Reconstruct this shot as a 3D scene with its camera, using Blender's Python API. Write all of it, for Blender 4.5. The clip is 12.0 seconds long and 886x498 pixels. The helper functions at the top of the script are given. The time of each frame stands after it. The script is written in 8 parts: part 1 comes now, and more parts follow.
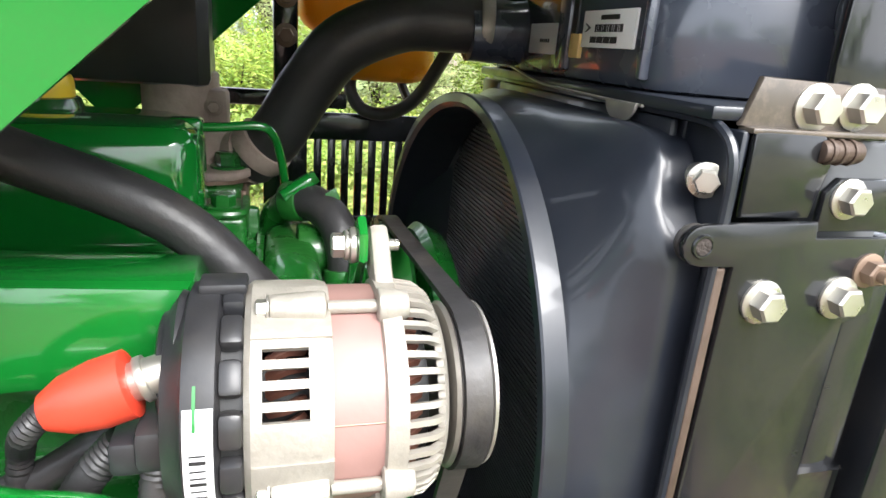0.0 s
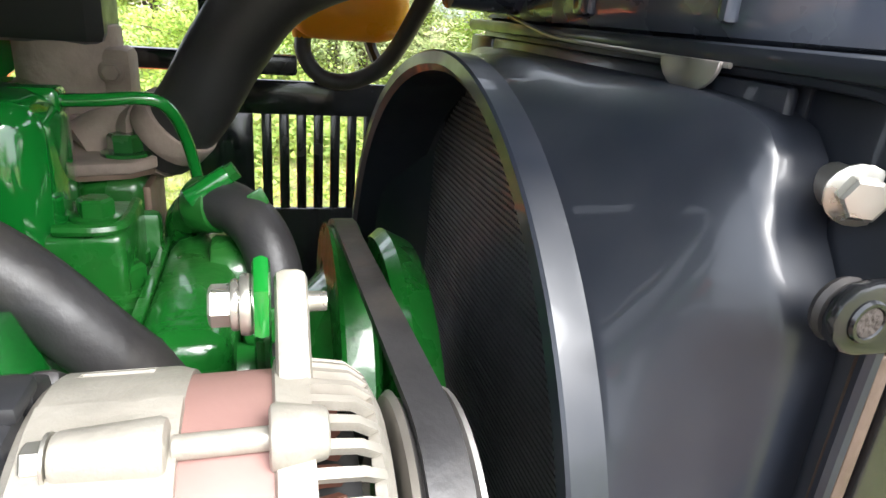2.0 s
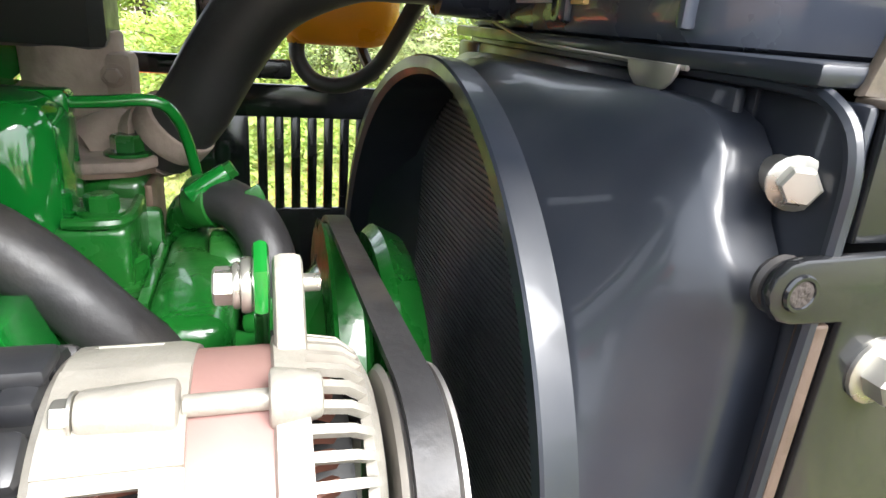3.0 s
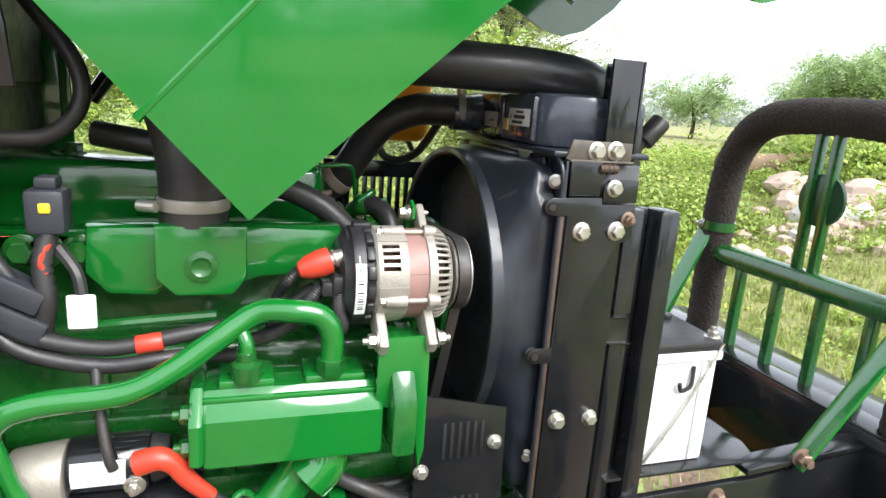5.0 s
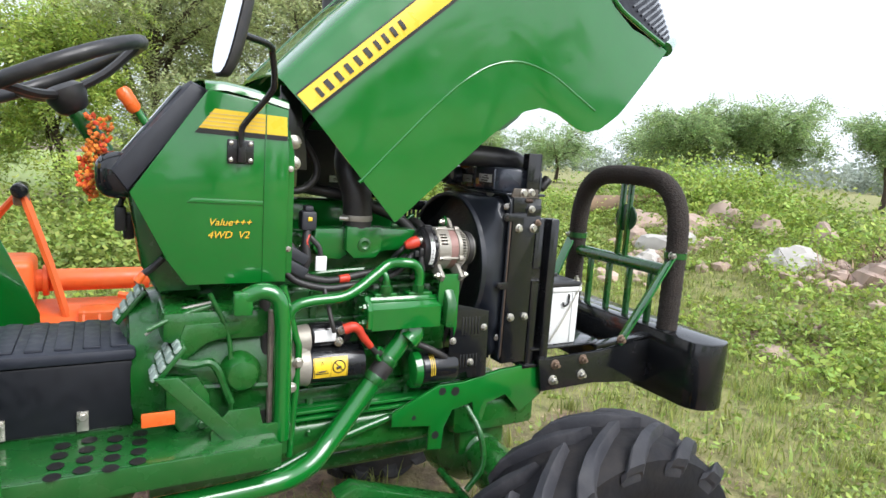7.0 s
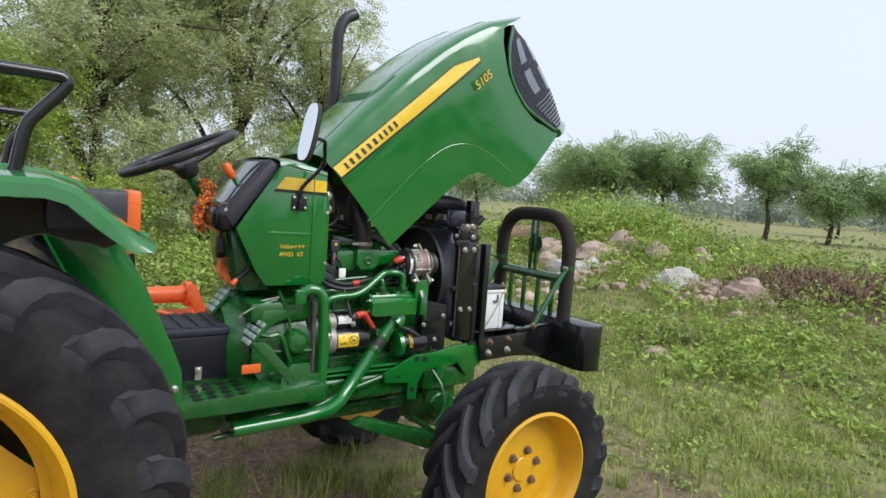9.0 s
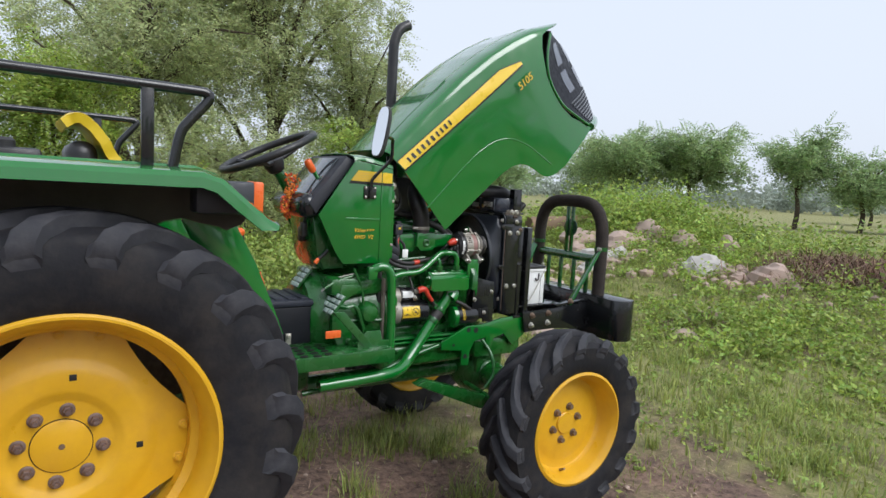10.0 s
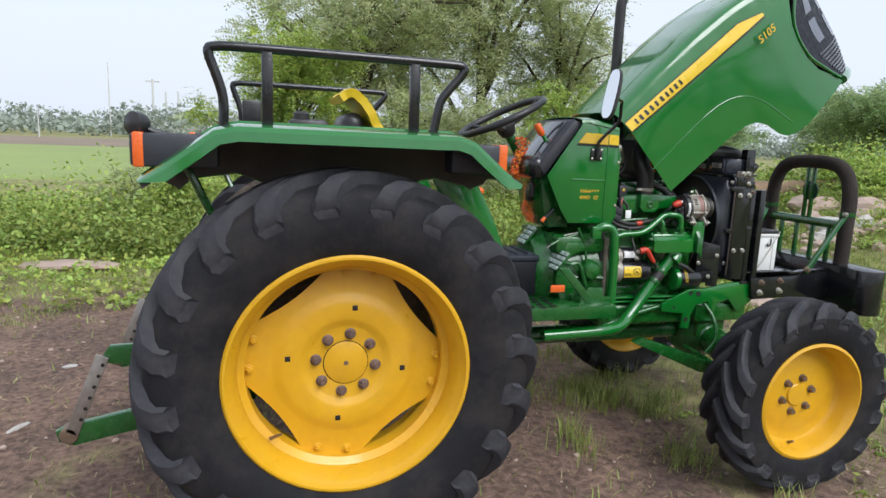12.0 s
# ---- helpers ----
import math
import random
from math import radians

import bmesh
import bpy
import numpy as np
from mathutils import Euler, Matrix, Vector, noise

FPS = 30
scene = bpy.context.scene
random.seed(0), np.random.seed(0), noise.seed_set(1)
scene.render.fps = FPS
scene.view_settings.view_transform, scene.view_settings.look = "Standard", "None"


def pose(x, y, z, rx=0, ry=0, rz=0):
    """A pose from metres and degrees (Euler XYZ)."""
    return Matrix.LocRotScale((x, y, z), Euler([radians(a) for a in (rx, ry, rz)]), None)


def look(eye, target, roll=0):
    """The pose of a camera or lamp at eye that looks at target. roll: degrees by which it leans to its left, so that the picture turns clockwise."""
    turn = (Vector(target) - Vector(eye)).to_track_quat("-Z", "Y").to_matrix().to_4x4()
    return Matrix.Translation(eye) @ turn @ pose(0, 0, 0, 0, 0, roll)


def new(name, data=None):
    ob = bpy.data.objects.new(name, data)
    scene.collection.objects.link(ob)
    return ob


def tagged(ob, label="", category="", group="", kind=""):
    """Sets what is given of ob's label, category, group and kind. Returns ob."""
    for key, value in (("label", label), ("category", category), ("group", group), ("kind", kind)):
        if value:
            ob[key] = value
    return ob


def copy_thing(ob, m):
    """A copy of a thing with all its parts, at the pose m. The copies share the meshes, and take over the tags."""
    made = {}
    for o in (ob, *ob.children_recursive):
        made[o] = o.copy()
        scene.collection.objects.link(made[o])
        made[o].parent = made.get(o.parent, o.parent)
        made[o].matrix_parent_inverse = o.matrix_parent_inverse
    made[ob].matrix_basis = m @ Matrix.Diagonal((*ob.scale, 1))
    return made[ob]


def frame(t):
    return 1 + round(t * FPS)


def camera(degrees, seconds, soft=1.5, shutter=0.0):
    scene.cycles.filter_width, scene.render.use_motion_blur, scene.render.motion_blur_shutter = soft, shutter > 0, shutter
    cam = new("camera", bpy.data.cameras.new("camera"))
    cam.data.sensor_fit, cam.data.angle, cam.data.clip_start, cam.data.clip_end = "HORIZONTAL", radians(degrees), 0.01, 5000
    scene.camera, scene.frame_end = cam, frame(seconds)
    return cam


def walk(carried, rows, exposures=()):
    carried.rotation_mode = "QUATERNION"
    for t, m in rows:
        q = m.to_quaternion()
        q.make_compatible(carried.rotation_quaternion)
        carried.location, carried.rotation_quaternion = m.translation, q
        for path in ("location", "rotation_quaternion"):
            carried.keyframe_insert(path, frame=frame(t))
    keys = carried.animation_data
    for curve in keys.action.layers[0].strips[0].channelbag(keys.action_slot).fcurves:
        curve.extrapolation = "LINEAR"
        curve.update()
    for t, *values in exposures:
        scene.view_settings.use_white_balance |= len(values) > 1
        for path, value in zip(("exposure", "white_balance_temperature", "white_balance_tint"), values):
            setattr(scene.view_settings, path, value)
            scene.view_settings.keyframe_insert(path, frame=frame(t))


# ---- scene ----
cam = camera(70.7, 12.0)
PATH = [
    (0, (1.704, -0.468, 1.258), (2.218, 1.362, 0.638), 4.5),
    (0.5, (1.718, -0.427, 1.252), (2.227, 1.4, 0.618), 4.7),
    (1, (1.727, -0.384, 1.251), (2.203, 1.447, 0.603), 4.3),
    (1.5, (1.75, -0.348, 1.246), (2.281, 1.456, 0.565), 4.8),
    (2, (1.753, -0.327, 1.242), (2.292, 1.465, 0.537), 4.6),
    (2.5, (1.751, -0.327, 1.239), (2.322, 1.452, 0.527), 5.2),
    (3, (1.751, -0.35, 1.243), (2.309, 1.443, 0.554), 4.6),
    (3.2, (1.748, -0.37, 1.247), (2.285, 1.438, 0.58), 4.2),
    (4.8, (1.588, -0.816, 1.296), (2.177, 1.029, 0.797), 5.4),
    (5, (1.542, -0.913, 1.291), (2.145, 0.938, 0.832), 3.9),
    (5.5, (1.404, -1.116, 1.292), (2.027, 0.727, 0.828), 4.4),
    (6, (1.222, -1.283, 1.306), (2.111, 0.456, 0.875), 4.6),
    (6.5, (1.046, -1.474, 1.315), (1.972, 0.272, 1.009), 4.8),
    (7, (0.88, -1.705, 1.333), (1.838, 0.026, 1.04), 3.9),
    (7.5, (0.683, -1.877, 1.353), (1.761, -0.204, 1.149), 4.8),
    (7.7, (0.609, -1.962, 1.344), (1.711, -0.307, 1.126), 3.6),
    (9.3, (0.17, -2.474, 1.396), (1.348, -0.867, 1.225), 4.2),
    (9.5, (0.118, -2.522, 1.393), (1.292, -0.911, 1.23), 4.1),
    (10, (-0.064, -2.624, 1.36), (1.045, -0.973, 1.157), 3.1),
    (10.5, (-0.191, -2.69, 1.367), (0.752, -0.938, 1.159), 1.3),
    (11, (-0.243, -2.713, 1.358), (0.531, -0.88, 1.152), 2.2),
    (11.5, (-0.252, -2.738, 1.354), (0.33, -0.843, 1.087), 2.3),
    (12, (-0.244, -2.724, 1.348), (0.298, -0.83, 1.005), 2.2),
]
walk(cam, [(t, look(eye, target, roll)) for t, eye, target, roll in PATH],
     exposures=[(0.0, 2.05, 6300, 10), (1.5, 2.20, 6300, 10), (3.2, 2.34, 6300, 10), (4.8, 1.50, 6280, 10), (6.0, 1.08, 6250, 10), (7.0, 0.80, 6200, 10), (7.7, 0.62, 6180, 10),
                (8.2, 0.38, 6150, 10), (9.5, 0.14, 6100, 10), (10.3, 0.11, 6080, 10), (12.0, 0.2, 6080, 10)])

# ---- world, sun ----
world = bpy.data.worlds.new("world")
scene.world = world
world.use_nodes = True
wn, wl = world.node_tree.nodes, world.node_tree.links
wn.clear()
SUN_ELEV, SUN_ROT = radians(46), radians(158)
sky = wn.new("ShaderNodeTexSky")
sky.sky_type, sky.sun_disc, sky.sun_elevation, sky.sun_rotation = "NISHITA", False, SUN_ELEV, SUN_ROT
sky.dust_density, sky.air_density = 6.0, 1.2
sky_amount = wn.new("ShaderNodeVectorMath")
sky_amount.operation = "SCALE"
sky_amount.inputs["Scale"].default_value = 0.10
cloud = wn.new("ShaderNodeRGB")
cloud.outputs[0].default_value = (0.90, 0.94, 1.01, 1)
mix = wn.new("ShaderNodeMix")
mix.data_type = "RGBA"
mix.inputs["Factor"].default_value = 0.80
bg, out = wn.new("ShaderNodeBackground"), wn.new("ShaderNodeOutputWorld")
bg.inputs["Strength"].default_value = 1.0
wl.new(sky.outputs[0], sky_amount.inputs[0])
wl.new(sky_amount.outputs[0], mix.inputs[6])
wl.new(cloud.outputs[0], mix.inputs[7])
wl.new(mix.outputs[2], bg.inputs["Color"])
wl.new(bg.outputs[0], out.inputs[0])

sun = new("sun", bpy.data.lights.new("sun", "SUN"))
sun.data.energy, sun.data.angle, sun.data.color = 2.2, radians(38), (1.0, 0.98, 0.95)
sun.matrix_world = look((4, -10, 11), (0, 0, 0))


# ---- materials ----
def material(name, colour, rough=0.5, metal=0.0, coat=0.0, var=0.12, scale=30.0, bump=0.0, bump_scale=80.0,
             rough_var=0.1, dust=0.0, dust_colour=(0.30, 0.24, 0.17), dust_scale=9.0, island=False, translucent=0.0, spec=0.5, island_var=0.38):
    """A surface with grain and stain variation; dust lies in irregular patches."""
    m = bpy.data.materials.new(name)
    m.use_nodes = True
    n, l = m.node_tree.nodes, m.node_tree.links
    p = n["Principled BSDF"]
    p.inputs["Metallic"].default_value = metal
    p.inputs["Coat Weight"].default_value = coat
    p.inputs["Coat Roughness"].default_value = 0.04
    p.inputs["Specular IOR Level"].default_value = spec
    tc = n.new("ShaderNodeTexCoord")
    big, fine = n.new("ShaderNodeTexNoise"), n.new("ShaderNodeTexNoise")
    big.inputs["Scale"].default_value, big.inputs["Detail"].default_value = scale * 0.2, 4
    fine.inputs["Scale"].default_value, fine.inputs["Detail"].default_value = scale, 5
    for tex in (big, fine):
        l.new(tc.outputs["Object"], tex.inputs["Vector"])
    both = n.new("ShaderNodeMath")
    both.operation = "ADD"
    l.new(big.outputs["Fac"], both.inputs[0])
    l.new(fine.outputs["Fac"], both.inputs[1])
    ramp = n.new("ShaderNodeMapRange")
    ramp.inputs["From Min"].default_value, ramp.inputs["From Max"].default_value = 0.6, 1.4
    ramp.inputs["To Min"].default_value, ramp.inputs["To Max"].default_value = 1 - var, 1 + var
    l.new(both.outputs[0], ramp.inputs["Value"])
    shade = n.new("ShaderNodeVectorMath")
    shade.operation = "SCALE"
    shade.inputs[0].default_value = colour
    l.new(ramp.outputs[0], shade.inputs["Scale"])
    last = shade.outputs[0]
    if island:
        geo, hsv = n.new("ShaderNodeNewGeometry"), n.new("ShaderNodeHueSaturation")
        hue, val = n.new("ShaderNodeMapRange"), n.new("ShaderNodeMapRange")
        hue.inputs["To Min"].default_value, hue.inputs["To Max"].default_value = 0.5 - 0.035, 0.5 + 0.02
        val.inputs["To Min"].default_value, val.inputs["To Max"].default_value = 1 - island_var, 1 + island_var
        rnd = n.new("ShaderNodeMath")
        rnd.operation = "MULTIPLY"
        rnd.inputs[1].default_value = 7.31
        fr = n.new("ShaderNodeMath")
        fr.operation = "FRACT"
        l.new(geo.outputs["Random Per Island"], hue.inputs["Value"])
        l.new(geo.outputs["Random Per Island"], rnd.inputs[0])
        l.new(rnd.outputs[0], fr.inputs[0])
        l.new(fr.outputs[0], val.inputs["Value"])
        l.new(hue.outputs[0], hsv.inputs["Hue"])
        l.new(val.outputs[0], hsv.inputs["Value"])
        l.new(last, hsv.inputs["Color"])
        last = hsv.outputs[0]
    rr = n.new("ShaderNodeMapRange")
    rr.inputs["From Min"].default_value, rr.inputs["From Max"].default_value = 0.35, 0.65
    rr.inputs["To Min"].default_value, rr.inputs["To Max"].default_value = max(0.02, rough - rough_var), min(1, rough + rough_var)
    l.new(fine.outputs["Fac"], rr.inputs["Value"])
    rough_out = rr.outputs[0]
    if dust:
        dn, dm = n.new("ShaderNodeTexNoise"), n.new("ShaderNodeMapRange")
        dn.inputs["Scale"].default_value, dn.inputs["Detail"].default_value, dn.inputs["Roughness"].default_value = dust_scale, 8, 0.7
        l.new(tc.outputs["Object"], dn.inputs["Vector"])
        dm.inputs["From Min"].default_value, dm.inputs["From Max"].default_value = 0.45, 0.72
        dm.inputs["To Min"].default_value, dm.inputs["To Max"].default_value = dust * 0.15, dust
        l.new(dn.outputs["Fac"], dm.inputs["Value"])
        dx = n.new("ShaderNodeMix")
        dx.data_type = "RGBA"
        dx.inputs[7].default_value = (*dust_colour, 1)
        l.new(dm.outputs[0], dx.inputs["Factor"])
        l.new(last, dx.inputs[6])
        last = dx.outputs[2]
        add = n.new("ShaderNodeMath")
        add.operation, add.use_clamp = "ADD", True
        l.new(rough_out, add.inputs[0])
        half = n.new("ShaderNodeMath")
        half.operation = "MULTIPLY"
        half.inputs[1].default_value = 0.6
        l.new(dm.outputs[0], half.inputs[0])
        l.new(half.outputs[0], add.inputs[1])
        rough_out = add.outputs[0]
    l.new(last, p.inputs["Base Color"])
    l.new(rough_out, p.inputs["Roughness"])
    if bump:
        bn, bp = n.new("ShaderNodeTexNoise"), n.new("ShaderNodeBump")
        bn.inputs["Scale"].default_value, bn.inputs["Detail"].default_value = bump_scale, 5
        l.new(tc.outputs["Object"], bn.inputs["Vector"])
        bp.inputs["Strength"].default_value, bp.inputs["Distance"].default_value = bump, 0.006
        l.new(bn.outputs["Fac"], bp.inputs["Height"])
        l.new(bp.outputs[0], p.inputs["Normal"])
    if translucent:
        tr, mx = n.new("ShaderNodeBsdfTranslucent"), n.new("ShaderNodeMixShader")
        mx.inputs[0].default_value = translucent
        l.new(last, tr.inputs["Color"])
        l.new(p.outputs[0], mx.inputs[1])
        l.new(tr.outputs[0], mx.inputs[2])
        l.new(mx.outputs[0], n["Material Output"].inputs["Surface"])
    return m


GREEN = material("green_paint", (0.005, 0.140, 0.017), 0.16, coat=1.0, var=0.06, scale=12, dust=0.02)
GREEN_CAST = material("green_painted_casting", (0.005, 0.098, 0.011), 0.27, coat=0.5, var=0.2, scale=25, bump=0.16, bump_scale=120, dust=0.14, dust_colour=(0.12, 0.12, 0.06), dust_scale=14)
GREEN_DARK = material("green_painted_steel", (0.005, 0.092, 0.013), 0.24, coat=0.6, var=0.12, scale=20, dust=0.08)
YELLOW = material("yellow_wheel_paint", (0.68, 0.375, 0.009), 0.34, coat=0.25, var=0.07, scale=10, dust=0.30, dust_colour=(0.40, 0.20, 0.03), dust_scale=7)
YELLOW_STRIPE = material("yellow_decal", (0.78, 0.53, 0.03), 0.35, var=0.04)
RUBBER = material("tyre_rubber", (0.009, 0.010, 0.014), 0.66, var=0.3, scale=18, bump=0.25, bump_scale=60, spec=0.22, dust=0.20, dust_colour=(0.16, 0.13, 0.10), dust_scale=5)
LUG = material("lug_rubber", (0.022, 0.023, 0.029), 0.62, var=0.35, scale=25, bump=0.2, bump_scale=60, spec=0.3, dust=0.30, dust_colour=(0.15, 0.14, 0.14), dust_scale=12)
HOSE = material("hose_rubber", (0.017, 0.017, 0.019), 0.45, var=0.2, scale=40, bump=0.08, bump_scale=200, dust=0.12)
BLACK = material("black_paint", (0.008, 0.009, 0.011), 0.18, coat=0.25, var=0.2, scale=14, dust=0.03, dust_scale=11)
BLACK_MATT = material("black_plastic", (0.014, 0.015, 0.018), 0.38, var=0.2, scale=40, bump=0.05, dust=0.08)
DASH_GREY = material("dark_grey_plastic", (0.028, 0.030, 0.038), 0.5, var=0.1, scale=60, bump=0.08, bump_scale=250)
BOX_PLASTIC = material("box_plastic", (0.008, 0.009, 0.013), 0.5, var=0.2, scale=40, spec=0.3)
LID_PLASTIC = material("lid_plastic", (0.022, 0.025, 0.036), 0.5, var=0.2, scale=50, bump=0.05, spec=0.35)
EXHAUST = material("dusty_exhaust_casting", (0.29, 0.225, 0.185), 0.8, metal=0.0, var=0.5, scale=30, bump=0.3, bump_scale=90)
PAD = material("worn_pedal_pad", (0.34, 0.42, 0.38), 0.55, metal=0.2, var=0.3, scale=60)
SHROUD = material("shroud_plastic", (0.011, 0.014, 0.021), 0.38, coat=0.22, var=0.15, scale=25, dust=0.02, dust_scale=16)
TOP_TANK = material("tank_plastic", (0.038, 0.045, 0.062), 0.27, coat=0.6, var=0.12, scale=20, dust=0.02)
ZINC = material("zinc_steel", (0.52, 0.50, 0.45), 0.32, metal=0.85, var=0.15, scale=60, dust=0.12, dust_colour=(0.40, 0.34, 0.22))
STEEL = material("worn_steel", (0.42, 0.40, 0.38), 0.4, metal=0.9, var=0.25, scale=50, dust=0.2)
WHEEL_NUT = material("dull_wheel_nut", (0.20, 0.14, 0.125), 0.5, metal=0.6, var=0.3, scale=70, dust=0.2)
RUSTY = material("brown_bolt_steel", (0.20, 0.14, 0.10), 0.5, metal=0.5, var=0.3, scale=80)
ALU = material("cast_aluminium", (0.32, 0.30, 0.26), 0.42, metal=0.35, var=0.10, scale=60, bump=0.15, bump_scale=220, dust=0.18, dust_colour=(0.48, 0.38, 0.28), dust_scale=22)
LAMINATE = material("stator_laminate", (0.27, 0.155, 0.135), 0.55, metal=0.15, var=0.12, scale=40, bump=0.05)
COPPER = material("copper_winding", (0.11, 0.045, 0.03), 0.45, metal=0.3, var=0.3, scale=90)
RED_PLASTIC = material("red_rubber_boot", (0.52, 0.045, 0.022), 0.38, var=0.1, scale=30)
ORANGE = material("orange_plastic", (0.75, 0.13, 0.02), 0.35, var=0.08)
ORANGE_PAINT = material("orange_paint", (0.72, 0.12, 0.02), 0.4, var=0.18, scale=16, dust=0.2, dust_colour=(0.4, 0.2, 0.1))
WHITE = material("white_battery_plastic", (0.74, 0.75, 0.74), 0.4, var=0.06, scale=15, dust=0.18, dust_colour=(0.45, 0.40, 0.32))
PAPER = material("white_label", (0.78, 0.79, 0.78), 0.5, var=0.03)
SILVER_LABEL = material("grey_label", (0.55, 0.56, 0.56), 0.4, metal=0.2, var=0.05)
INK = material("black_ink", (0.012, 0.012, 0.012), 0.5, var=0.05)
TAPE = material("yellow_tape", (0.60, 0.42, 0.16), 0.5, var=0.1)
TANK = material("amber_tank_plastic", (0.70, 0.33, 0.012), 0.35, var=0.1, scale=20, translucent=0.3)
COIR = material("coir_wrapping", (0.030, 0.023, 0.019), 0.9, var=0.5, scale=90, bump=0.9, bump_scale=160)
SEAT_YELLOW = material("yellow_seat_vinyl", (0.66, 0.46, 0.012), 0.45, var=0.1, scale=20, bump=0.3, bump_scale=25)
MARIGOLD = material("marigold_petals", (0.72, 0.20, 0.03), 0.8, var=0.3, scale=60, island=True)
RUST_STRIP = material("rusty_edge_strip", (0.075, 0.05, 0.036), 0.6, metal=0.3, var=0.35, scale=60, bump=0.2, bump_scale=150)
# dusty paint on the upper bracket, painted shade behind the rear wheels
DUST_SHADE_BLACK = material("dust_and_shade_black", (0.05, 0.043, 0.036), 0.34, coat=0.2, var=0.3, scale=25, dust=0.6, dust_colour=(0.26, 0.20, 0.15), dust_scale=30)
# dusty tone chosen to lighten the shaded fender underside
UNDERSIDE_LIFT = material("dusty_underside_lift", (0.10, 0.088, 0.075), 0.9, var=0.4, scale=12, bump=0.3, bump_scale=40)
CORE = material("radiator_core", (0.060, 0.062, 0.066), 0.5, metal=0.0, var=0.3, scale=40)
GREEN_DISC = material("dark_green_cap", (0.006, 0.05, 0.014), 0.4)
GRILLE = material("grille_plastic", (0.006, 0.007, 0.012), 0.55, var=0.1, scale=40, spec=0.25)
LAMP_GLASS = material("lamp_lens", (0.11, 0.12, 0.15), 0.10, var=0.1, scale=90)
ROCK = material("pale_rock", (0.40, 0.31, 0.26), 0.85, var=0.3, scale=4, bump=0.8, bump_scale=6, dust=0.4, dust_colour=(0.5, 0.30, 0.22), dust_scale=2)
ROCK_WHITE = material("white_rock", (0.47, 0.44, 0.41), 0.85, var=0.25, scale=5, bump=0.8, bump_scale=7)
BARK = material("bark", (0.075, 0.055, 0.040), 0.9, var=0.4, scale=14, bump=0.9, bump_scale=18)
DRY = material("dry_brush", (0.20, 0.13, 0.085), 0.9, var=0.4, scale=9, island=True)
LEAF_TREE = material("tree_leaves", (0.44, 0.50, 0.25), 0.5, var=0.45, scale=4.0, island=True, translucent=0.58)
LEAF_LIGHT = material("young_leaves", (0.36, 0.48, 0.10), 0.5, var=0.35, scale=3, island=True, translucent=0.4)
LEAF_WEED = material("weed_leaves", (0.31, 0.43, 0.085), 0.5, var=0.4, scale=2, island=True, translucent=0.4)
LEAF_BANK = material("bank_tree_leaves", (0.31, 0.43, 0.19), 0.5, var=0.45, scale=2.5, island=True, translucent=0.5)
DRY_STRAW = material("dry_straw", (0.34, 0.26, 0.16), 0.9, var=0.4, scale=9, island=True)
LEAF_LOW = material("low_weed_leaves", (0.26, 0.35, 0.075), 0.6, var=0.3, scale=2, island=True, translucent=0.3)
GRASS = material("grass_blades", (0.29, 0.35, 0.095), 0.55, var=0.3, scale=1.5, island=True, translucent=0.35)
# distance haze is put into this colour: paler and greyer than near leaves
LEAF_HAZE = material("haze_tinted_foliage", (0.33, 0.38, 0.32), 0.7, var=0.30, scale=0.3, island=True, island_var=0.12, translucent=0.3)
CONCRETE = material("pale_wall", (0.55, 0.55, 0.53), 0.8, var=0.1, scale=2)
MIRROR_M = material("mirror_glass", (0.80, 0.82, 0.84), 0.03, metal=1.0, var=0.01, rough_var=0.0)


def glass_material():
    m = bpy.data.materials.new("dash_glass")
    m.use_nodes = True
    p = m.node_tree.nodes["Principled BSDF"]
    p.inputs["Base Color"].default_value = (0.05, 0.06, 0.07, 1)
    p.inputs["Roughness"].default_value = 0.05
    p.inputs["Coat Weight"].default_value = 1.0
    return m


GLASS = glass_material()


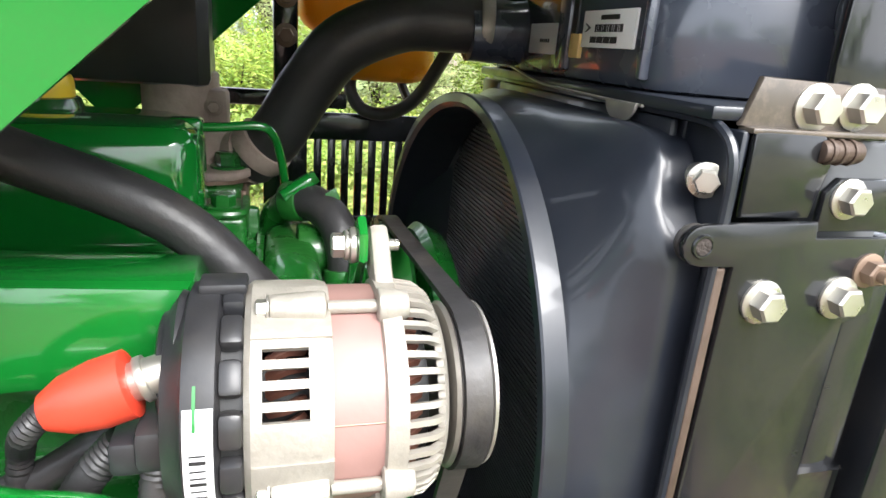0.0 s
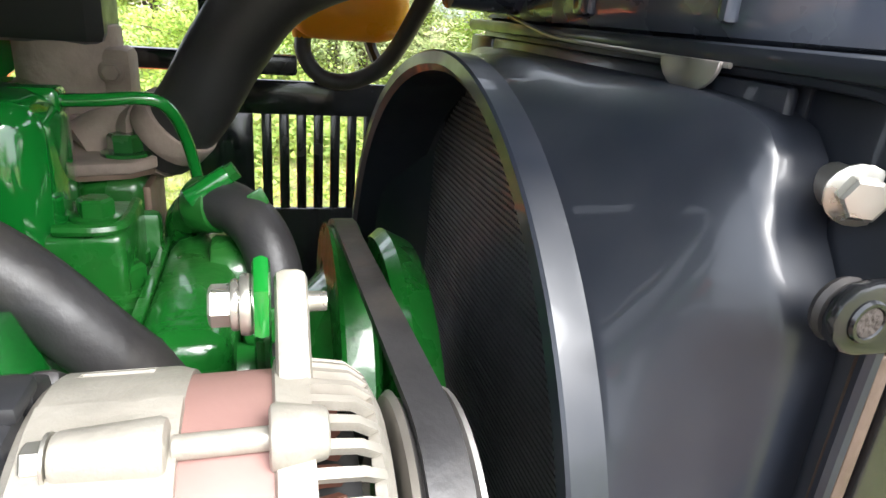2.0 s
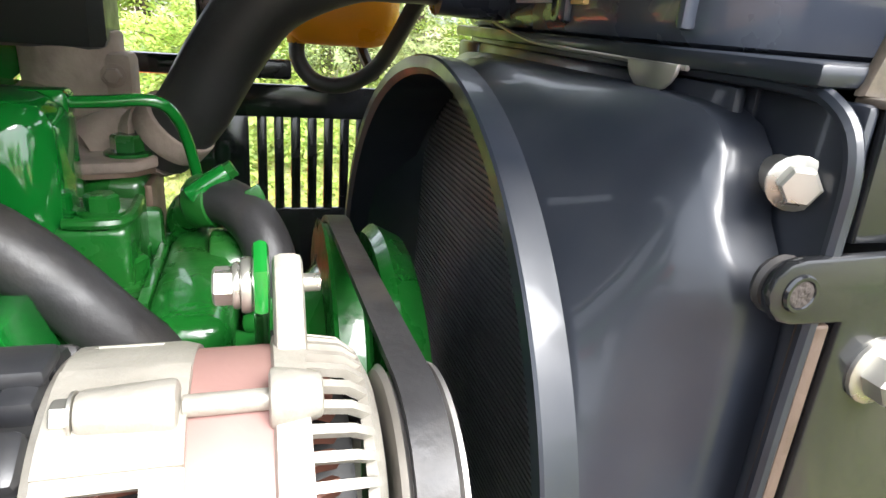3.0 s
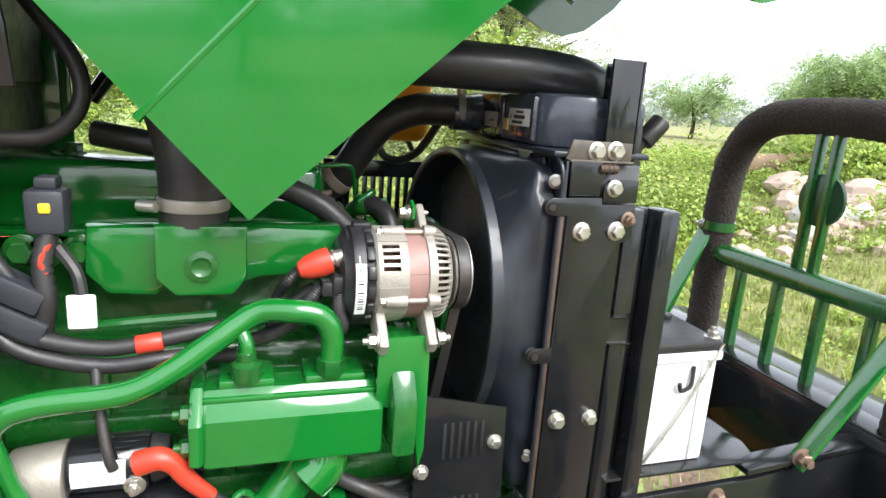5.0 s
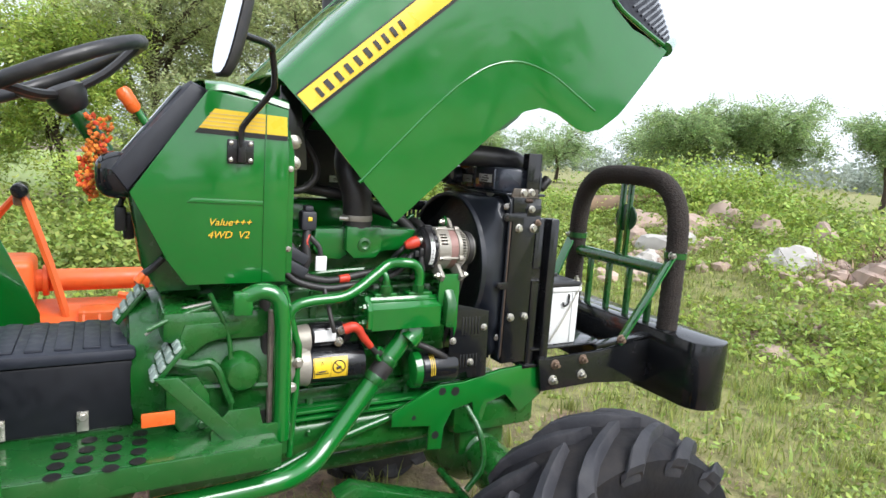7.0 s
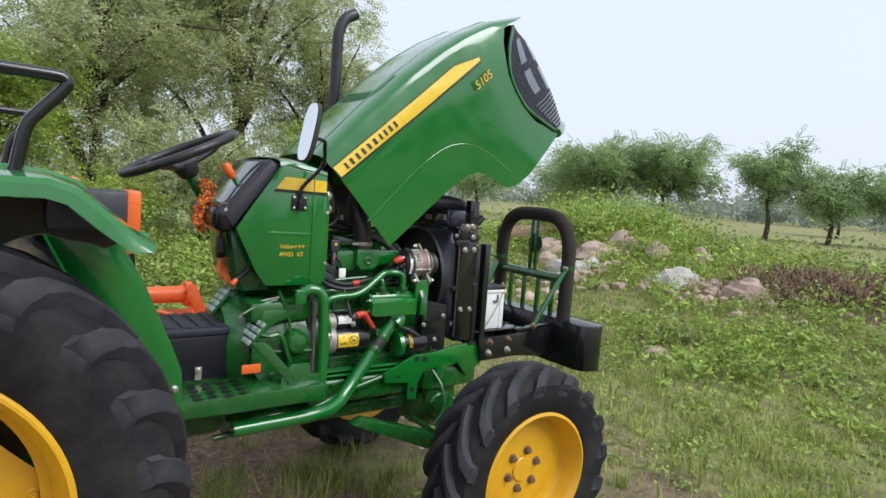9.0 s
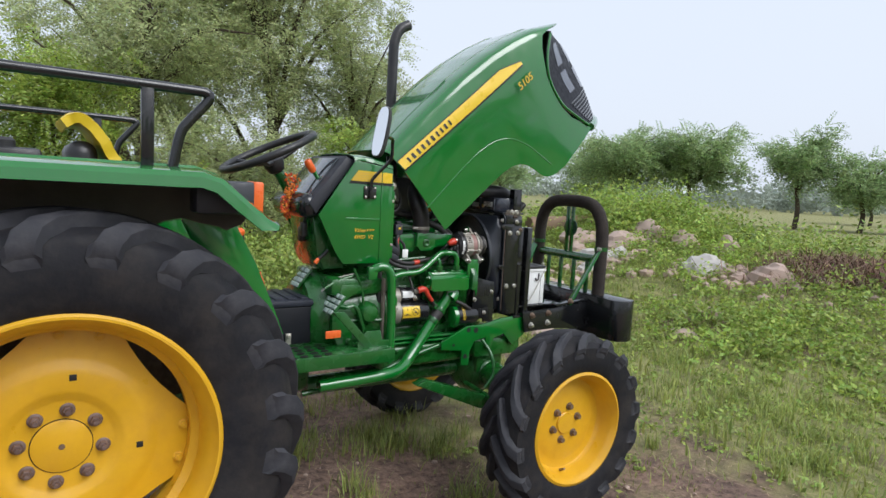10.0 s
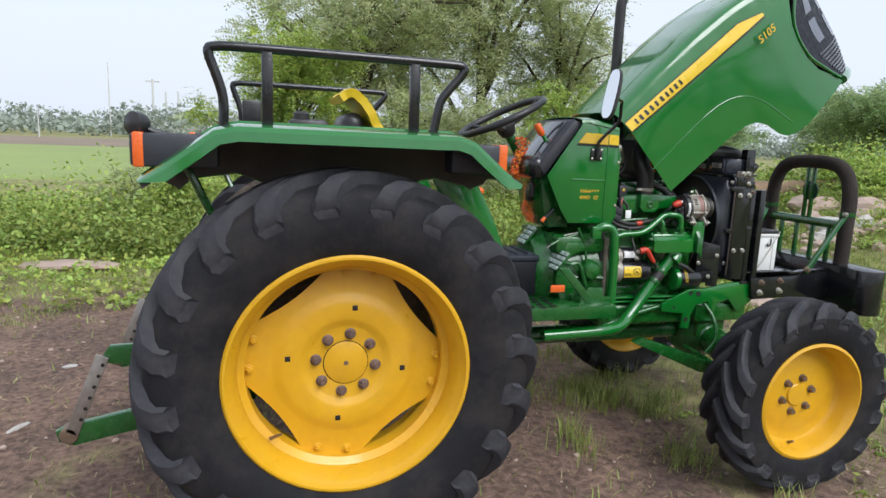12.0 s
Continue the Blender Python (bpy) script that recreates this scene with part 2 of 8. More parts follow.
def ground_material():
    """Reddish dirt by the tractor, turning to soil with a green cover further out."""
    m = bpy.data.materials.new("ground_soil")
    m.use_nodes = True
    n, l = m.node_tree.nodes, m.node_tree.links
    p = n["Principled BSDF"]
    p.inputs["Roughness"].default_value = 0.95
    tc = n.new("ShaderNodeTexCoord")
    noises = []
    for sc, det in ((0.35, 5), (2.2, 8), (28.0, 8), (9.0, 8)):
        t = n.new("ShaderNodeTexNoise")
        t.inputs["Scale"].default_value, t.inputs["Detail"].default_value = sc, det
        t.inputs["Roughness"].default_value = 0.65
        l.new(tc.outputs["Object"], t.inputs["Vector"])
        noises.append(t)
    soil = n.new("ShaderNodeValToRGB")
    soil.color_ramp.elements[0].position, soil.color_ramp.elements[1].position = 0.3, 0.72
    soil.color_ramp.elements[0].color, soil.color_ramp.elements[1].color = (0.064, 0.043, 0.036, 1), (0.335, 0.245, 0.203, 1)
    l.new(noises[2].outputs["Fac"], soil.inputs[0])
    tint = n.new("ShaderNodeMix")
    tint.data_type, tint.blend_type = "RGBA", "MULTIPLY"
    tint.inputs["Factor"].default_value = 0.95
    tr = n.new("ShaderNodeValToRGB")
    tr.color_ramp.elements[0].position, tr.color_ramp.elements[1].position = 0.35, 0.65
    tr.color_ramp.elements[0].color, tr.color_ramp.elements[1].color = (0.56, 0.50, 0.46, 1), (1.22, 1.06, 0.92, 1)
    l.new(noises[1].outputs["Fac"], tr.inputs[0])
    l.new(soil.outputs[0], tint.inputs[6])
    l.new(tr.outputs[0], tint.inputs[7])
    green = n.new("ShaderNodeValToRGB")
    green.color_ramp.elements[0].position, green.color_ramp.elements[1].position = 0.3, 0.7
    green.color_ramp.elements[0].color, green.color_ramp.elements[1].color = (0.115, 0.120, 0.042, 1), (0.35, 0.335, 0.130, 1)
    l.new(noises[3].outputs["Fac"], green.inputs[0])
    cover = n.new("ShaderNodeAttribute")
    cover.attribute_name = "cover"
    amt = n.new("ShaderNodeMath")
    amt.operation = "ADD"
    l.new(cover.outputs["Fac"], amt.inputs[0])
    l.new(noises[1].outputs["Fac"], amt.inputs[1])
    sharp = n.new("ShaderNodeMapRange")
    sharp.inputs["From Min"].default_value, sharp.inputs["From Max"].default_value = 0.74, 1.02
    l.new(amt.outputs[0], sharp.inputs["Value"])
    mx = n.new("ShaderNodeMix")
    mx.data_type = "RGBA"
    l.new(sharp.outputs[0], mx.inputs["Factor"])
    l.new(tint.outputs[2], mx.inputs[6])
    l.new(green.outputs[0], mx.inputs[7])
    l.new(mx.outputs[2], p.inputs["Base Color"])
    bp = n.new("ShaderNodeBump")
    bp.inputs["Strength"].default_value, bp.inputs["Distance"].default_value = 0.8, 0.03
    l.new(noises[2].outputs["Fac"], bp.inputs["Height"])
    l.new(bp.outputs[0], p.inputs["Normal"])
    return m


GROUND = ground_material()


# ---- mesh tools ----
def V(*a):
    return Vector(a)


AS_DRAWN = Matrix.Identity(4)
BODY_FIT = Matrix(((0.9735, 0, 0, 0), (0, 0.975, 0, 0), (0, 0, 0.9755, 0.0105), (0, 0, 0, 1)))
MANIFOLD_FIT = Matrix.Translation((0.004, -0.012, 0.036)) @ BODY_FIT
WIRING_FIT = Matrix.Translation((0.008, -0.010, 0.024)) @ BODY_FIT
PUMP_FIT = Matrix.Translation((0.012, -0.014, 0.008)) @ BODY_FIT
FAR_FIT = Matrix.Translation((0, 0, 0.040)) @ BODY_FIT
size_fit = AS_DRAWN          # scale and shift that fit the following group of parts to the camera's view


def finish(name, bm, mat, parent=None, label="", smooth=40):
    bmesh.ops.recalc_face_normals(bm, faces=bm.faces)
    me = bpy.data.meshes.new(name)
    bm.to_mesh(me)
    bm.free()
    if size_fit is not AS_DRAWN:
        me.transform(size_fit)
    if smooth:
        for f in me.polygons:
            f.use_smooth = True
        me.set_sharp_from_angle(angle=radians(smooth))
    me.materials.append(mat)
    ob = new(name, me)
    if parent is not None:
        ob.parent = parent
    if label:
        ob["label"] = label
    return ob


def part(name, bm, mat, parent, label="", smooth=40):
    """One mesh part under a thing or under a part."""
    return finish(name, bm, mat, parent, label, smooth)


def root(name, at, label, category, group="", kind=""):
    ob = new(name)
    ob.location = at
    ob.empty_display_size = 0.1
    return tagged(ob, label, category, group, kind)


def merge(bm, tmp, m=None):
    if m is not None:
        bmesh.ops.transform(tmp, matrix=m, verts=tmp.verts)
    me = bpy.data.meshes.new("tmp")
    tmp.to_mesh(me)
    tmp.free()
    bm.from_mesh(me)
    bpy.data.meshes.remove(me)
    return bm


def frame_of(p, d):
    """A pose at p whose z axis points along d."""
    return Matrix.Translation(p) @ Vector(d).to_track_quat("Z", "Y").to_matrix().to_4x4()


def box(bm, lo, hi, bevel=0.004, m=None, seg=2):
    lo, hi = Vector(lo), Vector(hi)
    tmp = bmesh.new()
    bmesh.ops.create_cube(tmp, size=1.0)
    for v in tmp.verts:
        v.co = Vector((lo[i] + (v.co[i] + 0.5) * (hi[i] - lo[i]) for i in range(3)))
    if bevel:
        bevel = min(bevel, 0.45 * min(abs(hi[i] - lo[i]) for i in range(3)))
        bmesh.ops.bevel(tmp, geom=tmp.edges[:], offset=bevel, segments=seg, profile=0.5, affect="EDGES")
    return merge(bm, tmp, m)


def lathe(bm, profile, p, d, seg=32, closed=False):
    """Turns (radius, height) pairs about the axis from p along d."""
    m = frame_of(p, d)
    rings = []
    for r, h in profile:
        rings.append([bm.verts.new(m @ V(max(r, 1e-5) * math.cos(2 * math.pi * i / seg), max(r, 1e-5) * math.sin(2 * math.pi * i / seg), h)) for i in range(seg)])
    pairs = list(zip(rings, rings[1:])) + ([(rings[-1], rings[0])] if closed else [])
    for a, b in pairs:
        for i in range(seg):
            bm.faces.new((a[i], a[(i + 1) % seg], b[(i + 1) % seg], b[i]))
    if not closed:
        for ring in (rings[0], rings[-1]):
            bm.faces.new(ring)
    return bm


def cyl(bm, p0, p1, r0, r1=None, seg=20, bevel=0.0):
    p0, p1 = Vector(p0), Vector(p1)
    h = (p1 - p0).length
    r1 = r0 if r1 is None else r1
    b = min(bevel, 0.45 * h, 0.45 * min(r0, r1))
    prof = [(r0, 0), (r1, h)] if not b else [(r0 - b, 0), (r0 - b * 0.3, b * 0.3), (r0, b), (r1, h - b), (r1 - b * 0.3, h - b * 0.3), (r1 - b, h)]
    return lathe(bm, prof, p0, p1 - p0, seg)


def smooth_path(pts, steps=6):
    pts = [Vector(p) for p in pts]
    ext = [2 * pts[0] - pts[1]] + pts + [2 * pts[-1] - pts[-2]]
    res = []
    for a, b, c, d in zip(ext, ext[1:], ext[2:], ext[3:]):
        for k in range(steps):
            t = k / steps
            res.append(0.5 * ((2 * b) + (c - a) * t + (2 * a - 5 * b + 4 * c - d) * t * t + (3 * b - a - 3 * c + d) * t ** 3))
    return res + [pts[-1]]


def sweep(bm, pts, r, seg=12, steps=6, ripple=0.0, smooth=True):
    """A round tube along a path; ripple makes a corrugated hose; r may be (start, end)."""
    path = smooth_path(pts, steps) if smooth and steps > 1 else [Vector(p) for p in pts]
    n = len(path)
    rings, side = [], None
    for i, p in enumerate(path):
        t = (path[min(i + 1, n - 1)] - path[max(i - 1, 0)]).normalized()
        if side is None:
            side = t.orthogonal().normalized()
        side = (side - t * side.dot(t)).normalized()
        up = t.cross(side)
        rad = (r[0] + (r[1] - r[0]) * i / (n - 1)) if isinstance(r, tuple) else r
        if ripple:
            rad *= 1 + ripple * (i % 2)
        rings.append([bm.verts.new(p + rad * (math.cos(2 * math.pi * k / seg) * side + math.sin(2 * math.pi * k / seg) * up)) for k in range(seg)])
    for a, b in zip(rings, rings[1:]):
        for k in range(seg):
            bm.faces.new((a[k], a[(k + 1) % seg], b[(k + 1) % seg], b[k]))
    bm.faces.new(rings[0][::-1])
    bm.faces.new(rings[-1])
    return bm


def prism(bm, outline, lo, hi, axis="y", bevel=0.003, holes=(), m=None):
    """A plate: an outline in the two other axes, from lo to hi along the axis. Holes are (u, v, r) rings cut with a bridge."""
    tmp = bmesh.new()
    put = {"y": lambda u, v, w: V(u, w, v), "x": lambda u, v, w: V(w, u, v), "z": lambda u, v, w: V(u, v, w)}[axis]
    a = [tmp.verts.new(put(u, v, lo)) for u, v in outline]
    b = [tmp.verts.new(put(u, v, hi)) for u, v in outline]
    k = len(a)
    tmp.faces.new(a)
    tmp.faces.new(b[::-1])
    for i in range(k):
        tmp.faces.new((a[i], a[(i + 1) % k], b[(i + 1) % k], b[i]))
    bmesh.ops.recalc_face_normals(tmp, faces=tmp.faces)
    if bevel:
        rim = [e for e in tmp.edges if len({round(put(*[0, 0, 1]).dot(v.co), 5) for v in e.verts}) == 1]
        bmesh.ops.bevel(tmp, geom=rim, offset=bevel, segments=2, profile=0.5, affect="EDGES")
    return merge(bm, tmp, m)


def bolt(bm, p, d, r=0.009, h=None, washer=True, stud=False):
    """A hexagon head with a washer, standing on p and pointing along d."""
    d = Vector(d).normalized()
    h = h or r * 1.1
    p = Vector(p)
    if washer:
        lathe(bm, [(r * 1.55, 0), (r * 1.55, r * 0.2), (r * 1.4, r * 0.28), (0, r * 0.28)], p, d, 18)
    b = p + d * (r * 0.28 if washer else 0)
    lathe(bm, [(r * 1.1, 0), (r * 1.1, h * 0.85), (r * 0.92, h), (0, h)], b, d, 6)
    if stud:
        lathe(bm, [(r * 0.55, 0), (r * 0.55, h * 0.7), (0, h * 0.75)], b + d * h, d, 10)
    return bm


def torus(bm, p, d, r, thick, seg=32, sides=10):
    prof = [(r + thick * math.cos(2 * math.pi * k / sides), thick * math.sin(2 * math.pi * k / sides)) for k in range(sides)]
    return lathe(bm, prof, p, d, seg, closed=True)


def lettering(name, text, size, m, mat, parent, depth=0.0008, shear=0.0, label=""):
    cu = bpy.data.curves.new(name, "FONT")
    cu.body, cu.size, cu.extrude, cu.shear = text, size, depth, shear
    cu.align_x = "LEFT"
    tmp = new("tmp_text", cu)
    bpy.context.view_layer.update()
    me = bpy.data.meshes.new_from_object(tmp.evaluated_get(bpy.context.evaluated_depsgraph_get()))
    bpy.data.objects.remove(tmp)
    bpy.data.curves.remove(cu)
    me.name = name
    me.transform(size_fit @ m)
    me.materials.clear()
    me.materials.append(mat)
    ob = new(name, me)
    ob.parent = parent
    if label:
        ob["label"] = label
    return ob


def lerp_table(table, x):
    return float(np.interp(x, [a for a, b in table], [b for a, b in table]))


# ---- tractor ----
tractor = root("tractor", (0, 0, 0), "green utility tractor with yellow wheels, raised hood and exposed engine", "tractor")


def tyre_mesh(R, rim_r, W, lug_h):
    """A farm tyre about the y axis, without its lugs."""
    bm = bmesh.new()
    side = R - rim_r
    prof = [(rim_r, -W * 0.42), (rim_r + side * 0.12, -W * 0.47), (rim_r + side * 0.42, -W * 0.50), (rim_r + side * 0.68, -W * 0.49),
            (R - lug_h - side * 0.10, -W * 0.45), (R - lug_h - side * 0.02, -W * 0.38), (R - lug_h, -W * 0.2), (R - lug_h + 0.004, 0)]
    prof = prof + [(r, -h) for r, h in prof[-2::-1]]
    prof += [(rim_r - 0.002, W * 0.40), (rim_r - 0.002, -W * 0.40)]
    lathe(bm, prof, (0, 0, 0), (0, 1, 0), 72, closed=True)
    return bm


def tread_lugs(wheel, R, W, lugs, lug_h, lug_w, slant):
    """Chevron bars on one mesh for each side of the tread, turned about the axle."""
    ring = [(0.02, 0.0), (0.16, 0.0), (0.30, 0.003), (0.41, 0.013), (0.470, 0.034), (0.503, 0.068 * R / 0.65), (0.509, 0.098 * R / 0.65), (0.497, 0.122 * R / 0.65)]
    for s in (-1, 1):
        bm, rows = bmesh.new(), []
        for n_row, (w, drop) in enumerate(ring):
            y = s * w * W
            r_out = R - drop
            r_in = r_out - lug_h * (1.05 if w < 0.45 else 0.9)
            a = -slant * w * 2
            hw = lug_w * (0.80 + 0.75 * w - (0.25 if n_row == 7 else 0)) / R / 2
            oy = s * (0, 0, 0, 0.003, 0.008, 0.010, 0.006, -0.004)[n_row]
            if w > 0.49:
                r_in = r_out - 0.016
            rows.append([bm.verts.new(V(r * math.sin(aa), yy, r * math.cos(aa)))
                         for r, aa, yy in ((r_in, a - hw * 1.35, y), (r_out - 0.004, a - hw * 0.95, y + oy), (r_out, a - hw * 0.7, y + oy), (r_out, a + hw * 0.7, y + oy), (r_out - 0.004, a + hw * 0.95, y + oy), (r_in, a + hw * 1.35, y))])
        for p, q in zip(rows, rows[1:]):
            for i in range(6):
                bm.faces.new((p[i], p[(i + 1) % 6], q[(i + 1) % 6], q[i]))
        bm.faces.new(rows[0])
        bm.faces.new(rows[-1][::-1])
        first = part("tread_lug", bm, LUG, wheel, smooth=30)
        for k in range(lugs):
            ob = first if k == 0 else new("tread_lug", first.data)
            ob.parent = wheel
            ob.matrix_basis = Matrix.Rotation(2 * math.pi * (k + (0.5 if s > 0 else 0)) / lugs, 4, "Y")


def rear_wheel():
    """Built about the origin, outer side towards -y."""
    rim = bmesh.new()
    lathe(rim, [(0.385, -0.165), (0.392, -0.158), (0.390, -0.140), (0.372, -0.132), (0.358, -0.115), (0.355, -0.05), (0.335, -0.035), (0.333, 0.03),
                (0.355, 0.045), (0.358, 0.12), (0.390, 0.14), (0.390, 0.165), (0.380, 0.165), (0.350, 0.13), (0.346, 0.05), (0.325, 0.03), (0.325, -0.035),
                (0.346, -0.055), (0.349, -0.115), (0.366, -0.140), (0.378, -0.165)], (0, 0, 0), (0, 1, 0), 72, closed=True)
    for v in rim.verts:
        v.co = V(v.co.x * 1.014, v.co.y * 0.90, v.co.z * 1.014)
    wheel = finish("rear_wheel", rim, YELLOW, tractor, "yellow pressed steel rear rim with lugged tyre")
    part("tyre", tyre_mesh(0.657, 0.3985, 0.335, 0.038), RUBBER, wheel, "dusty black lugged tractor tyre")
    tread_lugs(wheel, 0.657, 0.335, 20, 0.038, 0.062, 0.46)
    # dished centre: a square with cut corners that reach the rim
    disc = bmesh.new()
    n = 120
    rings = []
    turn = radians(8)
    for f, r_in, y in ((0, 0.0, 0.0), (0, 0.078, 0.0), (0, 0.122, 0.0), (0, 0.132, -0.003), (0, 0.148, -0.013), (0, 0.160, -0.016), (0, 0.205, -0.016), (0, 0.222, -0.012), (0, 0.238, -0.004), (0, 0.250, -0.001), (1, 0.0, 0.006), (2, 0, 0.030)):
        ring = []
        for i in range(n):
            a = 2 * math.pi * i / n
            d = (a % (math.pi / 2)) - math.pi / 4                # 0 halfway between two corners
            lim = radians(26)
            edge = 0.333 if abs(d) > lim else (0.298 - 0.015 * (1 - (d / lim) ** 2)) / math.cos(d)
            r, yy = (edge if f else r_in), y
            if f == 2:
                r, yy = (edge, 0.030) if abs(d) > lim else (edge - 0.003, 0.013)
            ring.append(disc.verts.new(V(max(r, 1e-4) * math.cos(a - turn), yy, max(r, 1e-4) * math.sin(a - turn))))
        rings.append(ring)
    for p, q in zip(rings, rings[1:]):
        for i in range(n):
            disc.faces.new((p[i], p[(i + 1) % n], q[(i + 1) % n], q[i]))
    part("wheel_disc", disc, YELLOW, wheel, "yellow dished wheel centre")
    cap = lathe(bmesh.new(), [(0.074, 0), (0.074, 0.003), (0.070, 0.005), (0.0, 0.009)], (0, -0.001, 0), (0, -1, 0), 40)
    part("hub_cap", cap, YELLOW, wheel)
    part("cap_dimple", lathe(bmesh.new(), [(0.008, 0), (0.008, 0.0015), (0.005, 0.002), (0, 0.001)], (0, -0.0095, 0), (0, -1, 0), 16), RUSTY, wheel)
    part("cap_joint", torus(bmesh.new(), (0, -0.001, 0), (0, 1, 0), 0.0755, 0.0012, 48, 6), INK, wheel)
    for k in range(8):
        a = math.radians(90 - 8 + 45 * k)
        bm = bmesh.new()
        bolt(bm, (0.1015 * math.cos(a), -0.001, 0.1015 * math.sin(a)), (0, -1, 0), 0.0125, 0.016, stud=True)
        part("wheel_nut", bm, WHEEL_NUT, wheel)
    for k in range(4):
        a = radians(90 * k) - turn
        c = V(0.195 * math.cos(a), -0.0158, 0.195 * math.sin(a))
        part("square_hole", box(bmesh.new(), c - V(0.009, 0.0012, 0.009), c + V(0.009, 0.003, 0.009), 0.001), INK, wheel)
        for da in (-0.16, 0.16):
            aa = a + da
            bm = bmesh.new()
            pos = V(0.315 * math.cos(aa), 0.004, 0.315 * math.sin(aa))
            bolt(bm, pos, (0, -1, 0), 0.010, 0.012, stud=True)
            box(bm, V(-0.018, 0, -0.004), V(0.018, 0.03, 0.004), 0.002, Matrix.Translation(pos + V(0.014 * math.cos(aa), 0, 0.014 * math.sin(aa))) @ Matrix.Rotation(-aa + math.pi / 2, 4, "Y"))
            part("clamp_bolt", bm, YELLOW, wheel)
    valve = cyl(bmesh.new(), (-0.250, -0.06, -0.225), (-0.215, -0.085, -0.200), 0.006, 0.004, 8)
    part("valve", valve, RUSTY, wheel)
    hub = cyl(bmesh.new(), (0, 0.012, 0), (0, 0.20, 0), 0.11, 0.09, 28, 0.01)
    part("axle_end", hub, GREEN_DARK, wheel)
    return wheel


def front_wheel():
    rim = bmesh.new()
    lathe(rim, [(0.243, -0.105), (0.255, -0.100), (0.255, -0.090), (0.240, -0.085), (0.228, -0.07), (0.226, -0.03), (0.212, -0.02), (0.212, 0.03), (0.228, 0.04),
                (0.230, 0.08), (0.253, 0.09), (0.253, 0.105), (0.245, 0.105), (0.222, 0.085), (0.205, 0.05), (0.204, 0.0), (0.17, 0.005), (0.165, -0.002), (0.05, -0.004),
                (0.05, -0.012), (0.165, -0.011), (0.176, -0.006), (0.205, -0.012), (0.221, -0.035), (0.223, -0.072), (0.236, -0.092)], (0, 0, 0), (0, 1, 0), 64, closed=True)
    wheel = finish("front_wheel", rim, YELLOW, tractor, "yellow steel front rim with lugged tyre")
    part("tyre", tyre_mesh(0.417, 0.250, 0.225, 0.032), RUBBER, wheel, "dusty black lugged front tyre")
    tread_lugs(wheel, 0.417, 0.225, 16, 0.032, 0.052, 0.52)
    part("hub_cap", lathe(bmesh.new(), [(0.05, 0), (0.05, 0.012), (0.046, 0.016), (0.03, 0.017), (0, 0.018)], (0, -0.004, 0), (0, -1, 0), 36), YELLOW, wheel)
    for k in range(6):
        a = math.radians(75 + 60 * k)
        bm = bmesh.new()
        bolt(bm, (0.076 * math.cos(a), -0.012, 0.076 * math.sin(a)), (0, -1, 0), 0.0115, 0.016)
        part("wheel_nut", bm, RUSTY, wheel)
    part("valve", cyl(bmesh.new(), (-0.02, -0.02, -0.215), (-0.02, -0.05, -0.195), 0.007, 0.005, 8), RUSTY, wheel)
    return wheel


rw = rear_wheel()
REAR_Y, FRONT_Y, FRONT_X, FRONT_Z = 0.688, 0.690, 1.934, 0.332
rw.matrix_basis = pose(0.010, -REAR_Y, 0.592)
copy_thing(rw, pose(0.010, REAR_Y, 0.592, 0, 0, 180))
fw = front_wheel()
fw.matrix_basis = pose(FRONT_X, -FRONT_Y, FRONT_Z, 0, 0, 0)
copy_thing(fw, pose(FRONT_X, FRONT_Y, FRONT_Z, 0, 0, 180))

size_fit = BODY_FIT
# rear fenders: an arched plate with a folded outer edge
FEN = [(-0.61, 1.232), (-0.40, 1.385), (-0.33, 1.400), (0.35, 1.395), (0.41, 1.375), (0.545, 1.262), (0.575, 1.246)]


